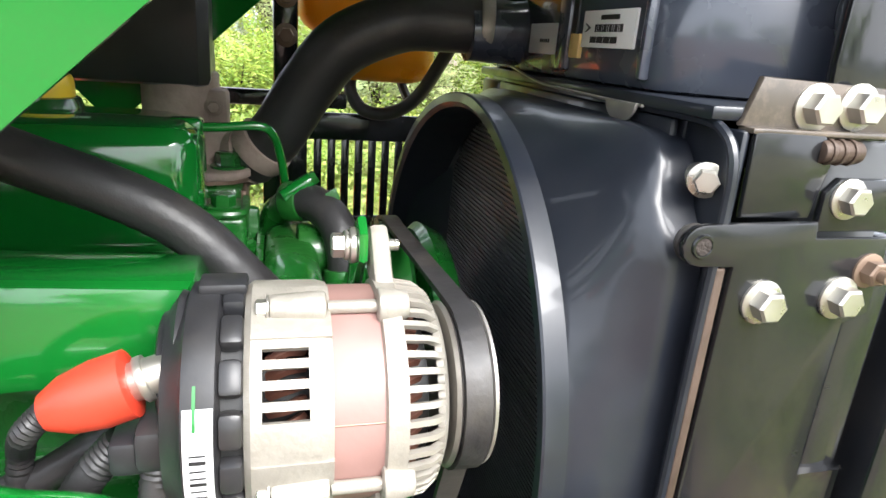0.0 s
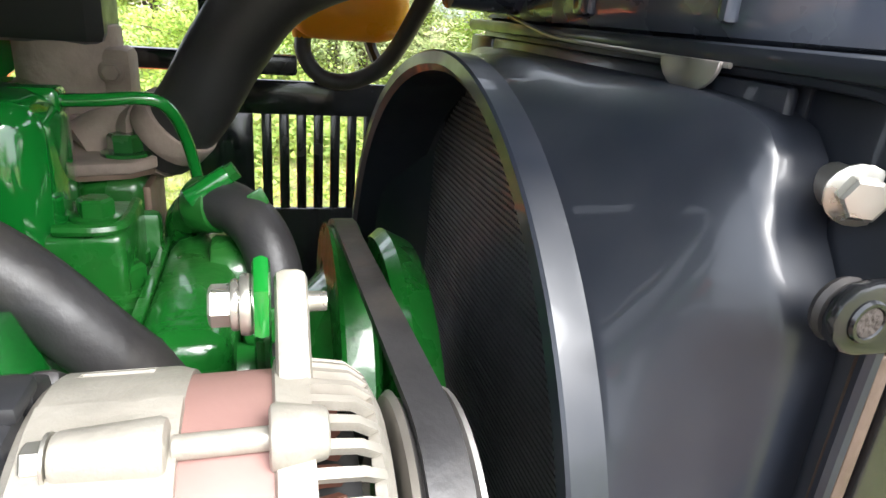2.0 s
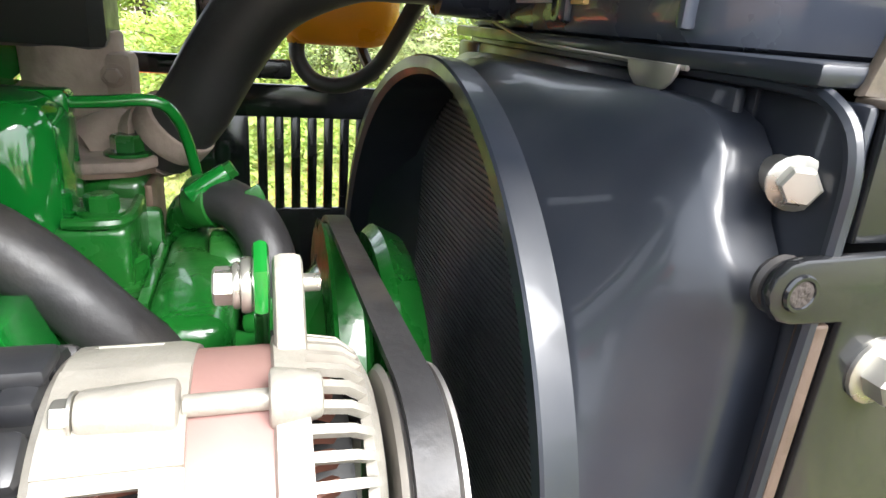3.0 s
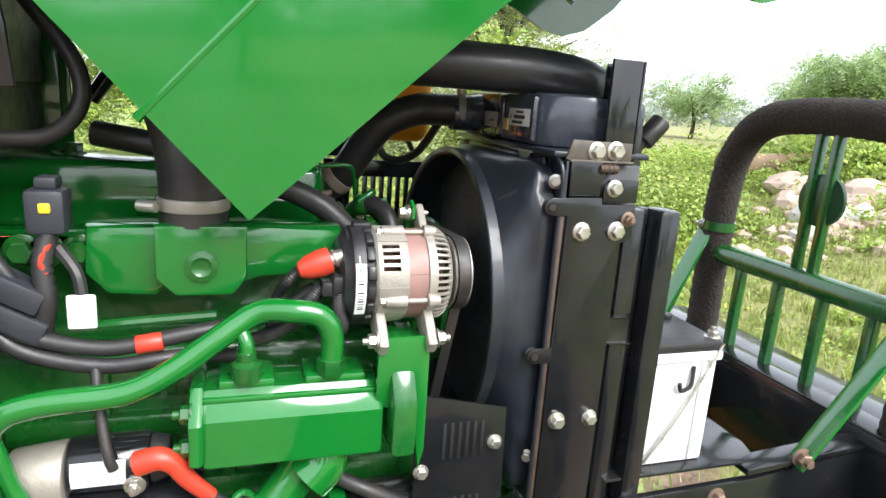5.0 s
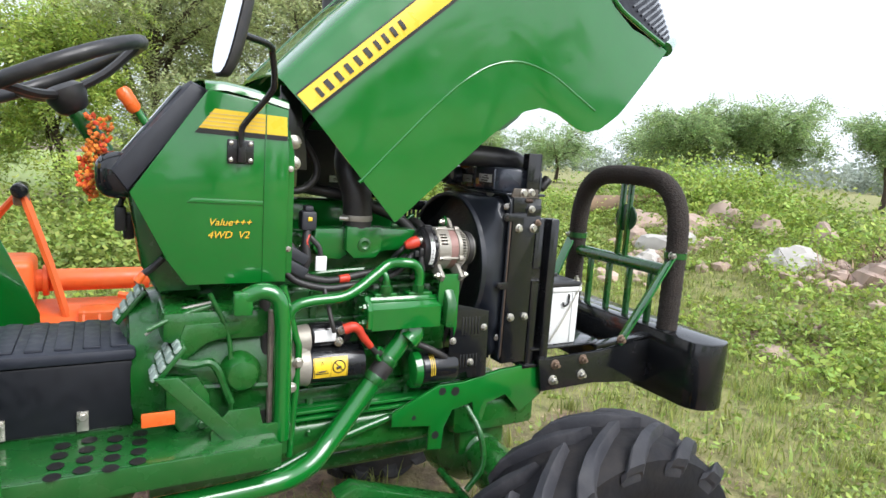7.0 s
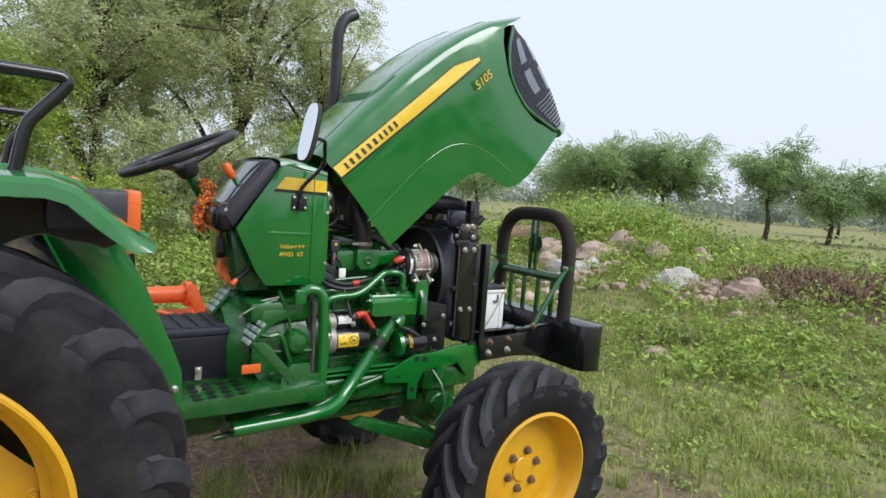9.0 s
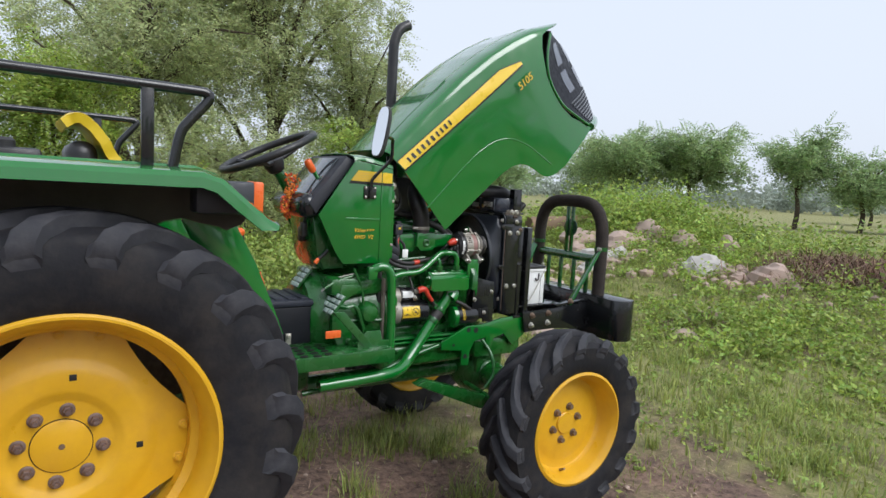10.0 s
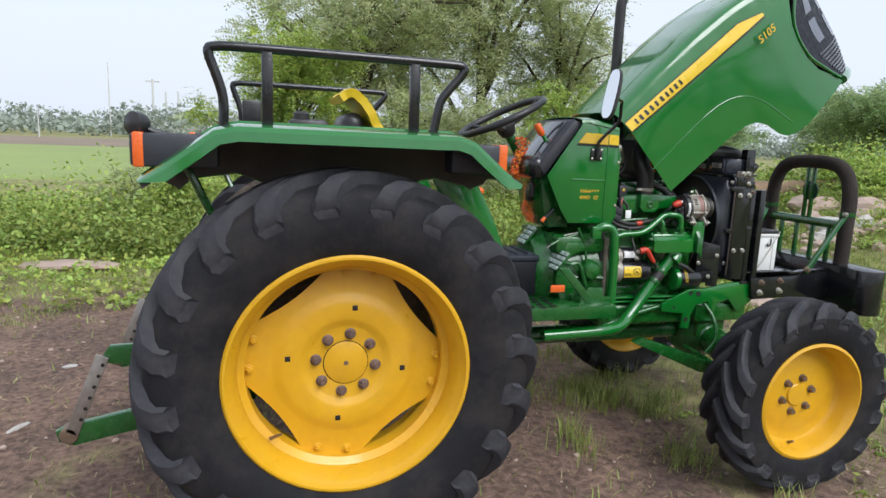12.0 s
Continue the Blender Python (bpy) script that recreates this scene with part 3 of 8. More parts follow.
def fender(s):
    bm = bmesh.new()
    top = [Vector((x, 0, z)) for x, z in FEN]
    path = []
    for a, b in zip(top, top[1:]):
        k = max(1, int((b - a).length / 0.06))
        path += [a.lerp(b, i / k) for i in range(k)]
    path.append(top[-1])
    # cross section: inner wall, flat top with two ribs, rolled outer lip
    sec = [(0.50, -0.32), (0.50, -0.03), (0.515, -0.004), (0.55, 0), (0.60, 0), (0.605, 0.007), (0.625, 0.007), (0.63, 0), (0.70, 0), (0.705, 0.007), (0.725, 0.007), (0.73, 0),
           (0.835, -0.004), (0.862, -0.012), (0.874, -0.026), (0.878, -0.055), (0.870, -0.057)]
    rows = []
    for i, p in enumerate(path):
        t = (path[min(i + 1, len(path) - 1)] - path[max(i - 1, 0)]).normalized()
        nrm = V(-t.z, 0, t.x)
        row = []
        for y, u in sec:
            q = p + nrm * u if u > -0.2 else V(p.x * 0.88, 0, p.z - 0.06 - 0.20 * max(0, 1 - (p.x / 0.55) ** 2))
            row.append(bm.verts.new(V(q.x, s * y, max(q.z, 1.222) if u > -0.2 else q.z)))
        rows.append(row)
    for a, b in zip(rows, rows[1:]):
        for i in range(len(sec) - 1):
            bm.faces.new((a[i], a[i + 1], b[i + 1], b[i]))
    bmesh.ops.recalc_face_normals(bm, faces=bm.faces)
    bmesh.ops.solidify(bm, geom=bm.faces[:], thickness=0.004)
    fen = part("fender", bm, GREEN, tractor, "green pressed steel rear fender", smooth=30)
    # added dusty sheet under the fender, its colour lightening the deep shade there
    bm = bmesh.new()
    rows = []
    for i, p in enumerate(path):
        t = (path[min(i + 1, len(path) - 1)] - path[max(i - 1, 0)]).normalized()
        nrm = V(-t.z, 0, t.x)
        low_p = V(p.x * 0.88, 0, p.z - 0.055 - 0.20 * max(0, 1 - (p.x / 0.55) ** 2))
        rows.append([bm.verts.new(V(q.x, s * y, q.z)) for q, y in ((low_p, 0.507), (p - nrm * 0.040, 0.507), (p - nrm * 0.012, 0.522), (p - nrm * 0.012, 0.70), (p - nrm * 0.017, 0.845), (p - nrm * 0.034, 0.866))])
    for a, b in zip(rows, rows[1:]):
        for i in range(5):
            bm.faces.new((a[i], a[i + 1], b[i + 1], b[i]))
    bmesh.ops.recalc_face_normals(bm, faces=bm.faces)
    bmesh.ops.solidify(bm, geom=bm.faces[:], thickness=0.002)
    part("underside_lift_sheet", bm, UNDERSIDE_LIFT, fen, "added dusty sheet that lightens the dark fender underside")
    # rail of bent tube on the fender
    bm = bmesh.new()
    y = s * 0.735
    sweep(bm, [(-0.375, y, 1.39), (-0.375, y, 1.47), (-0.39, y, 1.53), (-0.415, y, 1.605), (-0.395, y, 1.622), (-0.30, y, 1.625), (0, y, 1.622), (0.33, y, 1.618), (0.385, y, 1.612), (0.385, y, 1.59),
               (0.335, y, 1.53), (0.31, y, 1.49), (0.29, y, 1.39)], 0.0150, 10, 4)
    rail = part("grab_rail", bm, BLACK, fen, "black tubular fender rail")
    for x in (-0.245, 0.222):
        part("rail_post", box(bmesh.new(), (x - 0.017, y - 0.011, 1.385), (x + 0.017, y + 0.011, 1.62), 0.004), BLACK, fen)
    part("fender_strut", sweep(bmesh.new(), [(-0.505, s * 0.62, 1.27), (-0.470, s * 0.62, 1.20), (-0.435, s * 0.61, 1.12), (-0.33, s * 0.54, 0.90)], 0.014, 8, 3), GREEN_DARK, fen)
    return fen


fen_near, fen_far = fender(-1), fender(1)
size_fit = AS_DRAWN
for s in (-1, 1):
    skirt = [(0.44, 1.31), (0.505, 1.25), (0.61, 1.05), (0.685, 0.87), (0.715, 0.79), (0.72, 0.64), (0.50, 0.64), (0.48, 0.95), (0.36, 1.20)]
    part("fender_skirt", prism(bmesh.new(), skirt, s * 0.440 - 0.004, s * 0.440 + 0.004, "y", 0.002), GREEN, tractor, "green inner fender skirt")
    # added dark plate: paints the shade seen behind the wheel
    arch = [(0.60 * math.cos(a), 0.60 + 0.60 * math.sin(a)) for a in np.linspace(radians(8), radians(172), 25)]
    part("arch_shade_plate", prism(bmesh.new(), arch + [(-0.30, 0.62), (0.30, 0.62)], s * 0.496 - 0.002, s * 0.496 + 0.002, "y", 0), DUST_SHADE_BLACK, tractor, "added dark plate standing in for the shade behind the wheel")
    part("skirt_bolt", bolt(bmesh.new(), (0.695, s * 0.444, 0.735), (0, s, 0), 0.008), ZINC, tractor)
    for x0, x1, lens_x in ((-0.622, -0.38, -0.598), (0.34, 0.535, 0.520)):
        y = s * 0.700
        holder = part("lamp_box", box(bmesh.new(), (x0, y - 0.045, 1.240), (x1, y + 0.045, 1.338), 0.012), DASH_GREY, tractor, "dark grey lamp housing with amber lens")
        part("amber_lens", box(bmesh.new(), (lens_x - 0.016, y - 0.0475, 1.2385), (lens_x + 0.016, y + 0.0475, 1.3395), 0.007), ORANGE, holder)
size_fit = BODY_FIT
bm = sweep(bmesh.new(), [(-0.52, -0.70, 1.35), (-0.58, -0.70, 1.365), (-0.610, -0.70, 1.38)], 0.010, 8)
wlamp = part("work_lamp", bm, BLACK_MATT, tractor, "black round rear work lamp")
part("lamp_head", lathe(bmesh.new(), [(0.018, -0.028), (0.031, -0.019), (0.037, 0.004), (0.037, 0.018), (0.033, 0.022), (0, 0.026)], (-0.622, -0.70, 1.385), (-0.6, -0.75, 0.0), 24), BLACK_MATT, wlamp)

# transmission, rear axle and three-point arms
bm = box(bmesh.new(), (-0.22, -0.19, 0.40), (0.45, 0.19, 0.93), 0.04, seg=3)
box(bm, (0.40, -0.155, 0.44), (0.98, 0.155, 0.86), 0.05, seg=3)
cyl(bm, (0, -0.60, 0.60), (0, 0.60, 0.60), 0.095, 0.095, 28, 0.02)
cyl(bm, (0, -0.34, 0.60), (0, -0.18, 0.60), 0.12, 0.17, 28, 0.01)
part("transmission_case", bm, GREEN_CAST, tractor, "green painted cast transmission and rear axle")
bm = bmesh.new()
lathe(bm, [(0.10, -0.02), (0.17, 0.0), (0.20, 0.05), (0.215, 0.14), (0.235, 0.26), (0.245, 0.30), (0.245, 0.335)], (0.96, 0, 0.765), (1, 0, 0), 40)
box(bm, (1.02, -0.235, 0.88), (1.29, 0.2, 0.96), 0.02)
bell = part("clutch_housing", bm, GREEN_CAST, tractor, "green cast clutch housing with ribs")
bm = bmesh.new()
for a in (-70, -35, 0, 35):
    ca, sa = math.cos(math.radians(a)), math.sin(math.radians(a))
    sweep(bm, [(1.0, -0.185 * ca, 0.765 + 0.185 * sa), (1.15, -0.222 * ca, 0.765 + 0.222 * sa), (1.27, -0.247 * ca, 0.765 + 0.247 * sa)], 0.010, 8, 4)
lathe(bm, [(0.05, 0), (0.048, 0.03), (0.035, 0.05), (0.0, 0.058)], (1.20, -0.215, 0.80), (0, -1, 0), 24)
prism(bm, [(1.03, 0.80), (1.10, 0.80), (1.13, 0.75), (1.13, 0.66), (1.06, 0.66), (1.03, 0.72)], -0.235, -0.20, "y", 0.008)
part("casting_rib", bm, GREEN_CAST, bell)
for p in ((1.055, -0.236, 0.84), (1.11, -0.236, 0.68), (1.285, -0.25, 0.66), (1.285, -0.25, 0.90), (1.285, -0.2, 0.98)):
    bm = bmesh.new()
    bolt(bm, p, (0, -1, 0), 0.009)
    part("bolt", bm, GREEN_DARK, bell)
for s in (-1, 1):
    y = s * 0.40
    arm = part("lift_arm", prism(bmesh.new(), [(-0.98, 0.25), (-0.93, 0.23), (-0.30, 0.36), (-0.28, 0.43), (-0.34, 0.43), (-0.94, 0.31), (-0.99, 0.29)], y - 0.018, y + 0.018, "y", 0.006), GREEN_DARK, tractor, "green lower link arm")
    part("ball_end", cyl(bmesh.new(), (-0.945, y - 0.03, 0.275), (-0.945, y + 0.03, 0.275), 0.032, 0.032, 20, 0.006), RUSTY, arm)
    strip = prism(bmesh.new(), [(-0.955, 0.29), (-0.915, 0.27), (-0.80, 0.56), (-0.84, 0.575)], y - 0.03, y - 0.018, "y", 0.003)
    part("stabiliser_bar", strip, STEEL, arm, "worn steel bar with holes")
    for k in range(6):
        c = V(-0.90 + 0.016 * k, y - 0.031, 0.335 + 0.04 * k)
        part("bar_hole", cyl(bmesh.new(), c, c + V(0, 0.004, 0), 0.007, 0.007, 10), INK, arm)
    part("upper_bracket", prism(bmesh.new(), [(-0.84, 0.54), (-0.80, 0.60), (-0.3, 0.62), (-0.3, 0.54), (-0.70, 0.52)], y - 0.015, y + 0.01, "y", 0.004), GREEN_DARK, arm)

# seat with yellow cover, controls beside it
bm = box(bmesh.new(), (-0.30, -0.24, 1.02), (0.22, 0.24, 1.13), 0.045, seg=4)
seat = part("driver_seat", bm, BLACK_MATT, tractor, "black driver seat with bright yellow covered backrest")
bm = bmesh.new()
arc = smooth_path([V(0.030, 0, 1.535), V(0.062, 0, 1.556), V(0.105, 0, 1.558), V(0.148, 0, 1.528), V(0.188, 0, 1.470), V(0.216, 0, 1.410), V(0.230, 0, 1.345)], 4)
rows = [[bm.verts.new(V(p.x, y, p.z) + 0.007 * noise.noise_vector(V(p.x, y, p.z) * 18)) for y in np.linspace(-0.20, 0.20, 15)] for p in arc]
for a, b in zip(rows, rows[1:]):
    for i in range(14):
        bm.faces.new((a[i], a[i + 1], b[i + 1], b[i]))
bmesh.ops.recalc_face_normals(bm, faces=bm.faces)
bmesh.ops.solidify(bm, geom=bm.faces[:], thickness=0.034)
part("seat_cover", bm, SEAT_YELLOW, seat, "crinkled yellow vinyl cover")
part("backrest", box(bmesh.new(), (0.05, -0.17, 1.12), (0.15, 0.17, 1.47), 0.05, pose(0, 0, 0), 4), BLACK_MATT, seat)
bm = box(bmesh.new(), (-0.36, 0.40, 1.395), (-0.27, 0.46, 1.525), 0.012)
part("control_box", bm, BLACK_MATT, tractor, "black box behind the seat")
bm = box(bmesh.new(), (-0.17, -0.36, 1.37), (-0.02, -0.22, 1.43), 0.02)
lathe(bm, [(0.03, 0), (0.03, 0.03), (0.02, 0.04), (0, 0.04)], (-0.12, -0.3, 1.42), (0, 0, 1), 16)
part("lever_console", bm, BLACK_MATT, tractor, "black lever console")
bm = sweep(bmesh.new(), [(0.62, -0.34, 0.70), (0.605, -0.36, 0.95), (0.585, -0.375, 1.09), (0.572, -0.38, 1.165)], (0.013, 0.030), 14, 6)
lev = part("gear_lever", bm, BOX_PLASTIC, tractor, "black flared lever with orange cap")
part("knob", lathe(bmesh.new(), [(0.030, 0), (0.034, 0.006), (0.034, 0.016), (0.026, 0.024), (0, 0.027)], (0.572, -0.38, 1.160), (-0.15, -0.05, 1), 24), ORANGE, lev)

# platform, tool box, steps
bm = prism(bmesh.new(), [(0.42, 0.645), (1.265, 0.645), (1.265, 0.665), (0.42, 0.665)], -0.372, -0.14, "y", 0.003)
box(bm, (0.42, -0.376, 0.607), (1.27, -0.366, 0.666), 0.003)
deck = part("foot_platform", bm, GREEN_DARK, tractor, "green perforated steel foot platform")
for i in range(4):
    for j in range(4):
        c = V(0.822 + 0.052 * i - 0.004 * j, -0.225 - 0.047 * j + 0.012 * (i % 2), 0.667)
        bm = bmesh.new()
        lathe(bm, [(0.0165, 0), (0.0165, 0.0012), (0.0, 0.0013)], c, (0, 0, 1), 14)
        part("drain_hole", bm, INK, deck)
bm = box(bmesh.new(), (0.50, -0.165, 0.668), (0.965, 0.10, 0.832), 0.008)
tool = part("tool_box", bm, BOX_PLASTIC, tractor, "black plastic box with ribbed lid on the platform")
part("lid", box(bmesh.new(), (0.495, -0.172, 0.832), (0.972, 0.105, 0.862), 0.010), LID_PLASTIC, tool)
for k in range(8):
    x = 0.52 + 0.057 * k
    part("lid_rib", box(bmesh.new(), (x, -0.15, 0.860), (x + 0.036, 0.09, 0.868), 0.004), LID_PLASTIC, tool)
for x in (0.70, 0.86):
    bm = prism(bmesh.new(), [(x - 0.012, 0.672), (x + 0.012, 0.672), (x + 0.012, 0.72), (x - 0.012, 0.72)], -0.172, -0.166, "y", 0.002)
    bolt(bm, (x, -0.172, 0.708), (0, -1, 0), 0.008)
    part("box_clip", bm, ZINC, tool)
part("reflector", box(bmesh.new(), (0.975, -0.30, 0.715), (1.045, -0.292, 0.748), 0.003, pose(0, 0, 0)), ORANGE, tractor, "small orange reflector")
bm = prism(bmesh.new(), [(1.0, 0.83), (1.05, 0.83), (1.20, 0.66), (1.155, 0.66)], -0.315, -0.300, "y", 0.003)
part("platform_brace", bm, GREEN_DARK, tractor)
for px, py, pz, nm in ((1.035, -0.250, 0.850, "brake_pedal"), (1.050, -0.165, 0.872, "brake_pedal"), (0.965, -0.03, 0.935, "clutch_pedal")):
    m = pose(px, py, pz, 0, -52, 0)
    pedal = part(nm, box(bmesh.new(), (-0.052, -0.042, -0.006), (0.052, 0.042, 0.006), 0.004, m), GREEN_DARK, tractor, "green steel pedal with pale ribbed tread")
    for k in range(4):
        for y0 in (-0.040, 0.004):
            part("pedal_tread", box(bmesh.new(), (-0.050 + 0.026 * k, y0, 0.005), (-0.030 + 0.026 * k, y0 + 0.036, 0.014), 0.003, m), PAD, pedal)
    part("pedal_arm", sweep(bmesh.new(), [m @ V(0, 0, -0.006), m @ V(0.02, 0, -0.05), V(px + 0.10, py, pz - 0.02), V(px + 0.14, py, pz - 0.12)], 0.010, 8), GREEN_DARK, pedal)
part("pedal_spring", sweep(bmesh.new(), [(0.99, -0.20, 0.90), (1.02, -0.20, 0.925), (1.06, -0.20, 0.955), (1.14, -0.20, 0.972)], 0.004, 8), STEEL, tractor)
part("flange_seam", box(bmesh.new(), (1.262, -0.262, 0.640), (1.272, -0.236, 0.955), 0.002), EXHAUST, bell, "dusty bolted flange edge")
prism_bm = prism(bmesh.new(), [(1.07, 0.93), (1.20, 0.93), (1.20, 0.90), (1.12, 0.88), (1.07, 0.84), (1.04, 0.84)], -0.240, -0.215, "y", 0.008)
part("linkage_cover", prism_bm, GREEN_CAST, tractor)
bm = bmesh.new()
sweep(bm, [(1.20, -0.27, 0.995), (1.235, -0.275, 1.01), (1.268, -0.28, 1.0), (1.283, -0.285, 0.965), (1.288, -0.29, 0.85), (1.288, -0.295, 0.64)], 0.021, 14, 5)
box(bm, (1.17, -0.29, 0.955), (1.215, -0.262, 1.012), 0.006)
part("grab_handle", bm, GREEN, tractor, "green bent tube handle")
part("platform_bracket", prism(bmesh.new(), [(1.12, 0.605), (1.30, 0.605), (1.30, 0.69), (1.24, 0.69), (1.23, 0.735), (1.16, 0.735), (1.12, 0.69)], -0.31, -0.302, "y", 0.003), GREEN_DARK, tractor)
for pts, r, mat, nm in (
        ([(1.30, -0.225, 1.01), (1.335, -0.225, 0.88), (1.345, -0.225, 0.83), (1.335, -0.225, 0.66), (1.33, -0.22, 0.55)], 0.0095, GREEN, "thin_pipe"),
        ([(1.125, -0.235, 1.0), (1.165, -0.235, 0.91), (1.175, -0.24, 0.82), (1.175, -0.24, 0.66)], 0.006, GREEN_DARK, "control_rod"),
        ([(0.99, -0.235, 0.92), (1.05, -0.225, 0.945), (1.14, -0.22, 0.97)], 0.006, GREEN_DARK, "control_rod"),
        ([(1.245, -0.20, 1.12), (1.255, -0.215, 1.0), (1.262, -0.22, 0.86), (1.26, -0.22, 0.62)], 0.014, HOSE, "wire_loom"),
        ([(1.665, -0.20, 0.875), (1.645, -0.20, 0.83), (1.60, -0.205, 0.775), (1.515, -0.212, 0.665), (1.43, -0.235, 0.575), (1.36, -0.27, 0.535), (1.25, -0.30, 0.525), (0.95, -0.30, 0.515)], 0.028, GREEN, "suction_pipe"),
        ([(0.90, -0.24, 0.47), (1.2, -0.24, 0.50), (1.45, -0.2, 0.56), (1.75, -0.17, 0.62)], 0.012, GREEN_DARK, "hydraulic_pipe")):
    part(nm, sweep(bmesh.new(), pts, r, 12, 6), mat, tractor)
for a, b in (((1.612, -0.205, 0.788), (1.598, -0.206, 0.772)), ((1.575, -0.207, 0.742), (1.560, -0.208, 0.722))):
    part("hose_clamp", cyl(bmesh.new(), a, b, 0.0305, 0.0305, 24, 0.003), GREEN_DARK, tractor)
part("rubber_joint", cyl(bmesh.new(), (1.598, -0.206, 0.772), (1.574, -0.208, 0.741), 0.0295, 0.0295, 24), HOSE, tractor)

# cowl with its side panels, dash and steering
def cowl_top():
    """The rounded top between the side panels."""
    bm = bmesh.new()
    rows = []
    for x, z in ((1.112, 1.468), (1.16, 1.470), (1.245, 1.456), (1.302, 1.442)):
        rows.append([bm.verts.new(V(x, 0.2255 * math.sin(a), z + 0.034 * (math.cos(a) ** 0.55 if abs(a) < 1.57 else 0))) for a in np.linspace(-math.pi / 2, math.pi / 2, 17)])
    for a, b in zip(rows, rows[1:]):
        for i in range(16):
            bm.faces.new((a[i], a[i + 1], b[i + 1], b[i]))
    bmesh.ops.recalc_face_normals(bm, faces=bm.faces)
    bmesh.ops.solidify(bm, geom=bm.faces[:], thickness=0.004)
    return bm


cowl_ob = part("cowl", cowl_top(), GREEN, tractor, "glossy green cowl with side panels and decals")
SIDE = [(1.305, 1.020), (1.075, 1.020), (1.035, 1.075), (0.957, 1.232), (1.118, 1.470), (1.245, 1.452), (1.300, 1.440), (1.306, 1.30)]
for s in (-1, 1):
    part("side_panel", prism(bmesh.new(), SIDE, s * 0.222 - 0.004, s * 0.222 + 0.004, "y", 0.003), GREEN, cowl_ob)
    part("edge_strip", prism(bmesh.new(), [(1.246, 1.022), (1.303, 1.022), (1.300, 1.44), (1.246, 1.45)], s * 0.2265 - 0.003, s * 0.2265 + 0.003, "y", 0.002), GREEN, cowl_ob)
    part("side_flange", prism(bmesh.new(), [(1.303, 1.04), (1.322, 1.04), (1.322, 1.33), (1.306, 1.40)], s * 0.214 - 0.003, s * 0.214 + 0.003, "y", 0.002), GREEN, cowl_ob)
part("front_wall", box(bmesh.new(), (1.28, -0.215, 1.30), (1.286, 0.215, 1.47), 0.002), BLACK_MATT, cowl_ob)
for s in (-1, 1):
    y0 = s * 0.227
    bm = prism(bmesh.new(), [(1.075, 1.214), (1.245, 1.210), (1.245, 1.220), (1.085, 1.224)], y0 - 0.002, y0 + 0.002, "y", 0.0015)
    part("panel_crease", bm, GREEN, cowl_ob)
    part("yellow_band", prism(bmesh.new(), [(1.098, 1.383), (1.246, 1.379), (1.246, 1.424), (1.132, 1.428)], y0 - 0.0015, y0 + 0.0015, "y", 0), YELLOW_STRIPE, cowl_ob)
    part("yellow_band", prism(bmesh.new(), [(1.249, 1.379), (1.298, 1.378), (1.296, 1.422), (1.249, 1.424)], s * 0.2305 - 0.0015, s * 0.2305 + 0.0015, "y", 0), YELLOW_STRIPE, cowl_ob)
    part("black_line", prism(bmesh.new(), [(1.090, 1.372), (1.246, 1.368), (1.246, 1.379), (1.098, 1.383)], y0 - 0.0017, y0 + 0.0017, "y", 0), INK, cowl_ob)
    part("black_line", prism(bmesh.new(), [(1.249, 1.368), (1.298, 1.367), (1.298, 1.378), (1.249, 1.379)], s * 0.2305 - 0.0017, s * 0.2305 + 0.0017, "y", 0), INK, cowl_ob)
    for k in range(4):
        z = 1.389 + 0.009 * k
        part("band_rib", prism(bmesh.new(), [(1.103 + 0.006 * k, z), (1.245, z - 0.003), (1.245, z - 0.001), (1.103 + 0.006 * k, z + 0.002)], s * 0.229 - 0.0006, s * 0.229 + 0.0006, "y", 0), TAPE, cowl_ob)
for dx, dz, dy, mat in ((0.0016, -0.0016, 0.0, INK), (0, 0, -0.0012, YELLOW_STRIPE)):
    lettering("lettering", "Value+++", 0.0235, pose(1.120 + dx, -0.2268 + dy, 1.161 + dz, 90, 0, 0) @ Matrix.Diagonal((1.06, 1, 1, 1)), mat, cowl_ob, 0.0006, 0.25)
    lettering("lettering", "4WD  V2", 0.0235, pose(1.119 + dx, -0.2268 + dy, 1.131 + dz, 90, 0, 0) @ Matrix.Diagonal((1.02, 1, 1, 1)), mat, cowl_ob, 0.0006, 0.25)
bm = box(bmesh.new(), (1.160, -0.233, 1.306), (1.220, -0.227, 1.362), 0.004)
box(bm, (1.181, -0.246, 1.308), (1.200, -0.232, 1.362), 0.005)
mir = part("mirror_bracket", bm, BLACK, tractor, "black mirror bracket and arm on the cowl")
for x in (1.168, 1.212):
    for z in (1.315, 1.353):
        bm = bmesh.new()
        lathe(bm, [(0.0055, 0), (0.0055, 0.002), (0.003, 0.004), (0, 0.004)], (x, -0.233, z), (0, -1, 0), 12)
        part("screw", bm, ZINC, mir)
bm = sweep(bmesh.new(), [(1.19, -0.242, 1.345), (1.188, -0.243, 1.375), (1.195, -0.25, 1.40), (1.235, -0.29, 1.46), (1.245, -0.31, 1.49), (1.235, -0.33, 1.545), (1.222, -0.35, 1.565), (1.16, -0.40, 1.57)], 0.0075, 10, 5)
part("mirror_arm", bm, BLACK, mir)
mm = look((1.135, -0.415, 1.585), (-0.25, -1.05, 1.98))
bm = bmesh.new()
lathe(bm, [(0.0, -0.02), (0.8, -0.02), (0.97, -0.012), (1.0, 0.0), (0.97, 0.006), (0.9, 0.006)], (0, 0, 0), (0, 0, 1), 36)
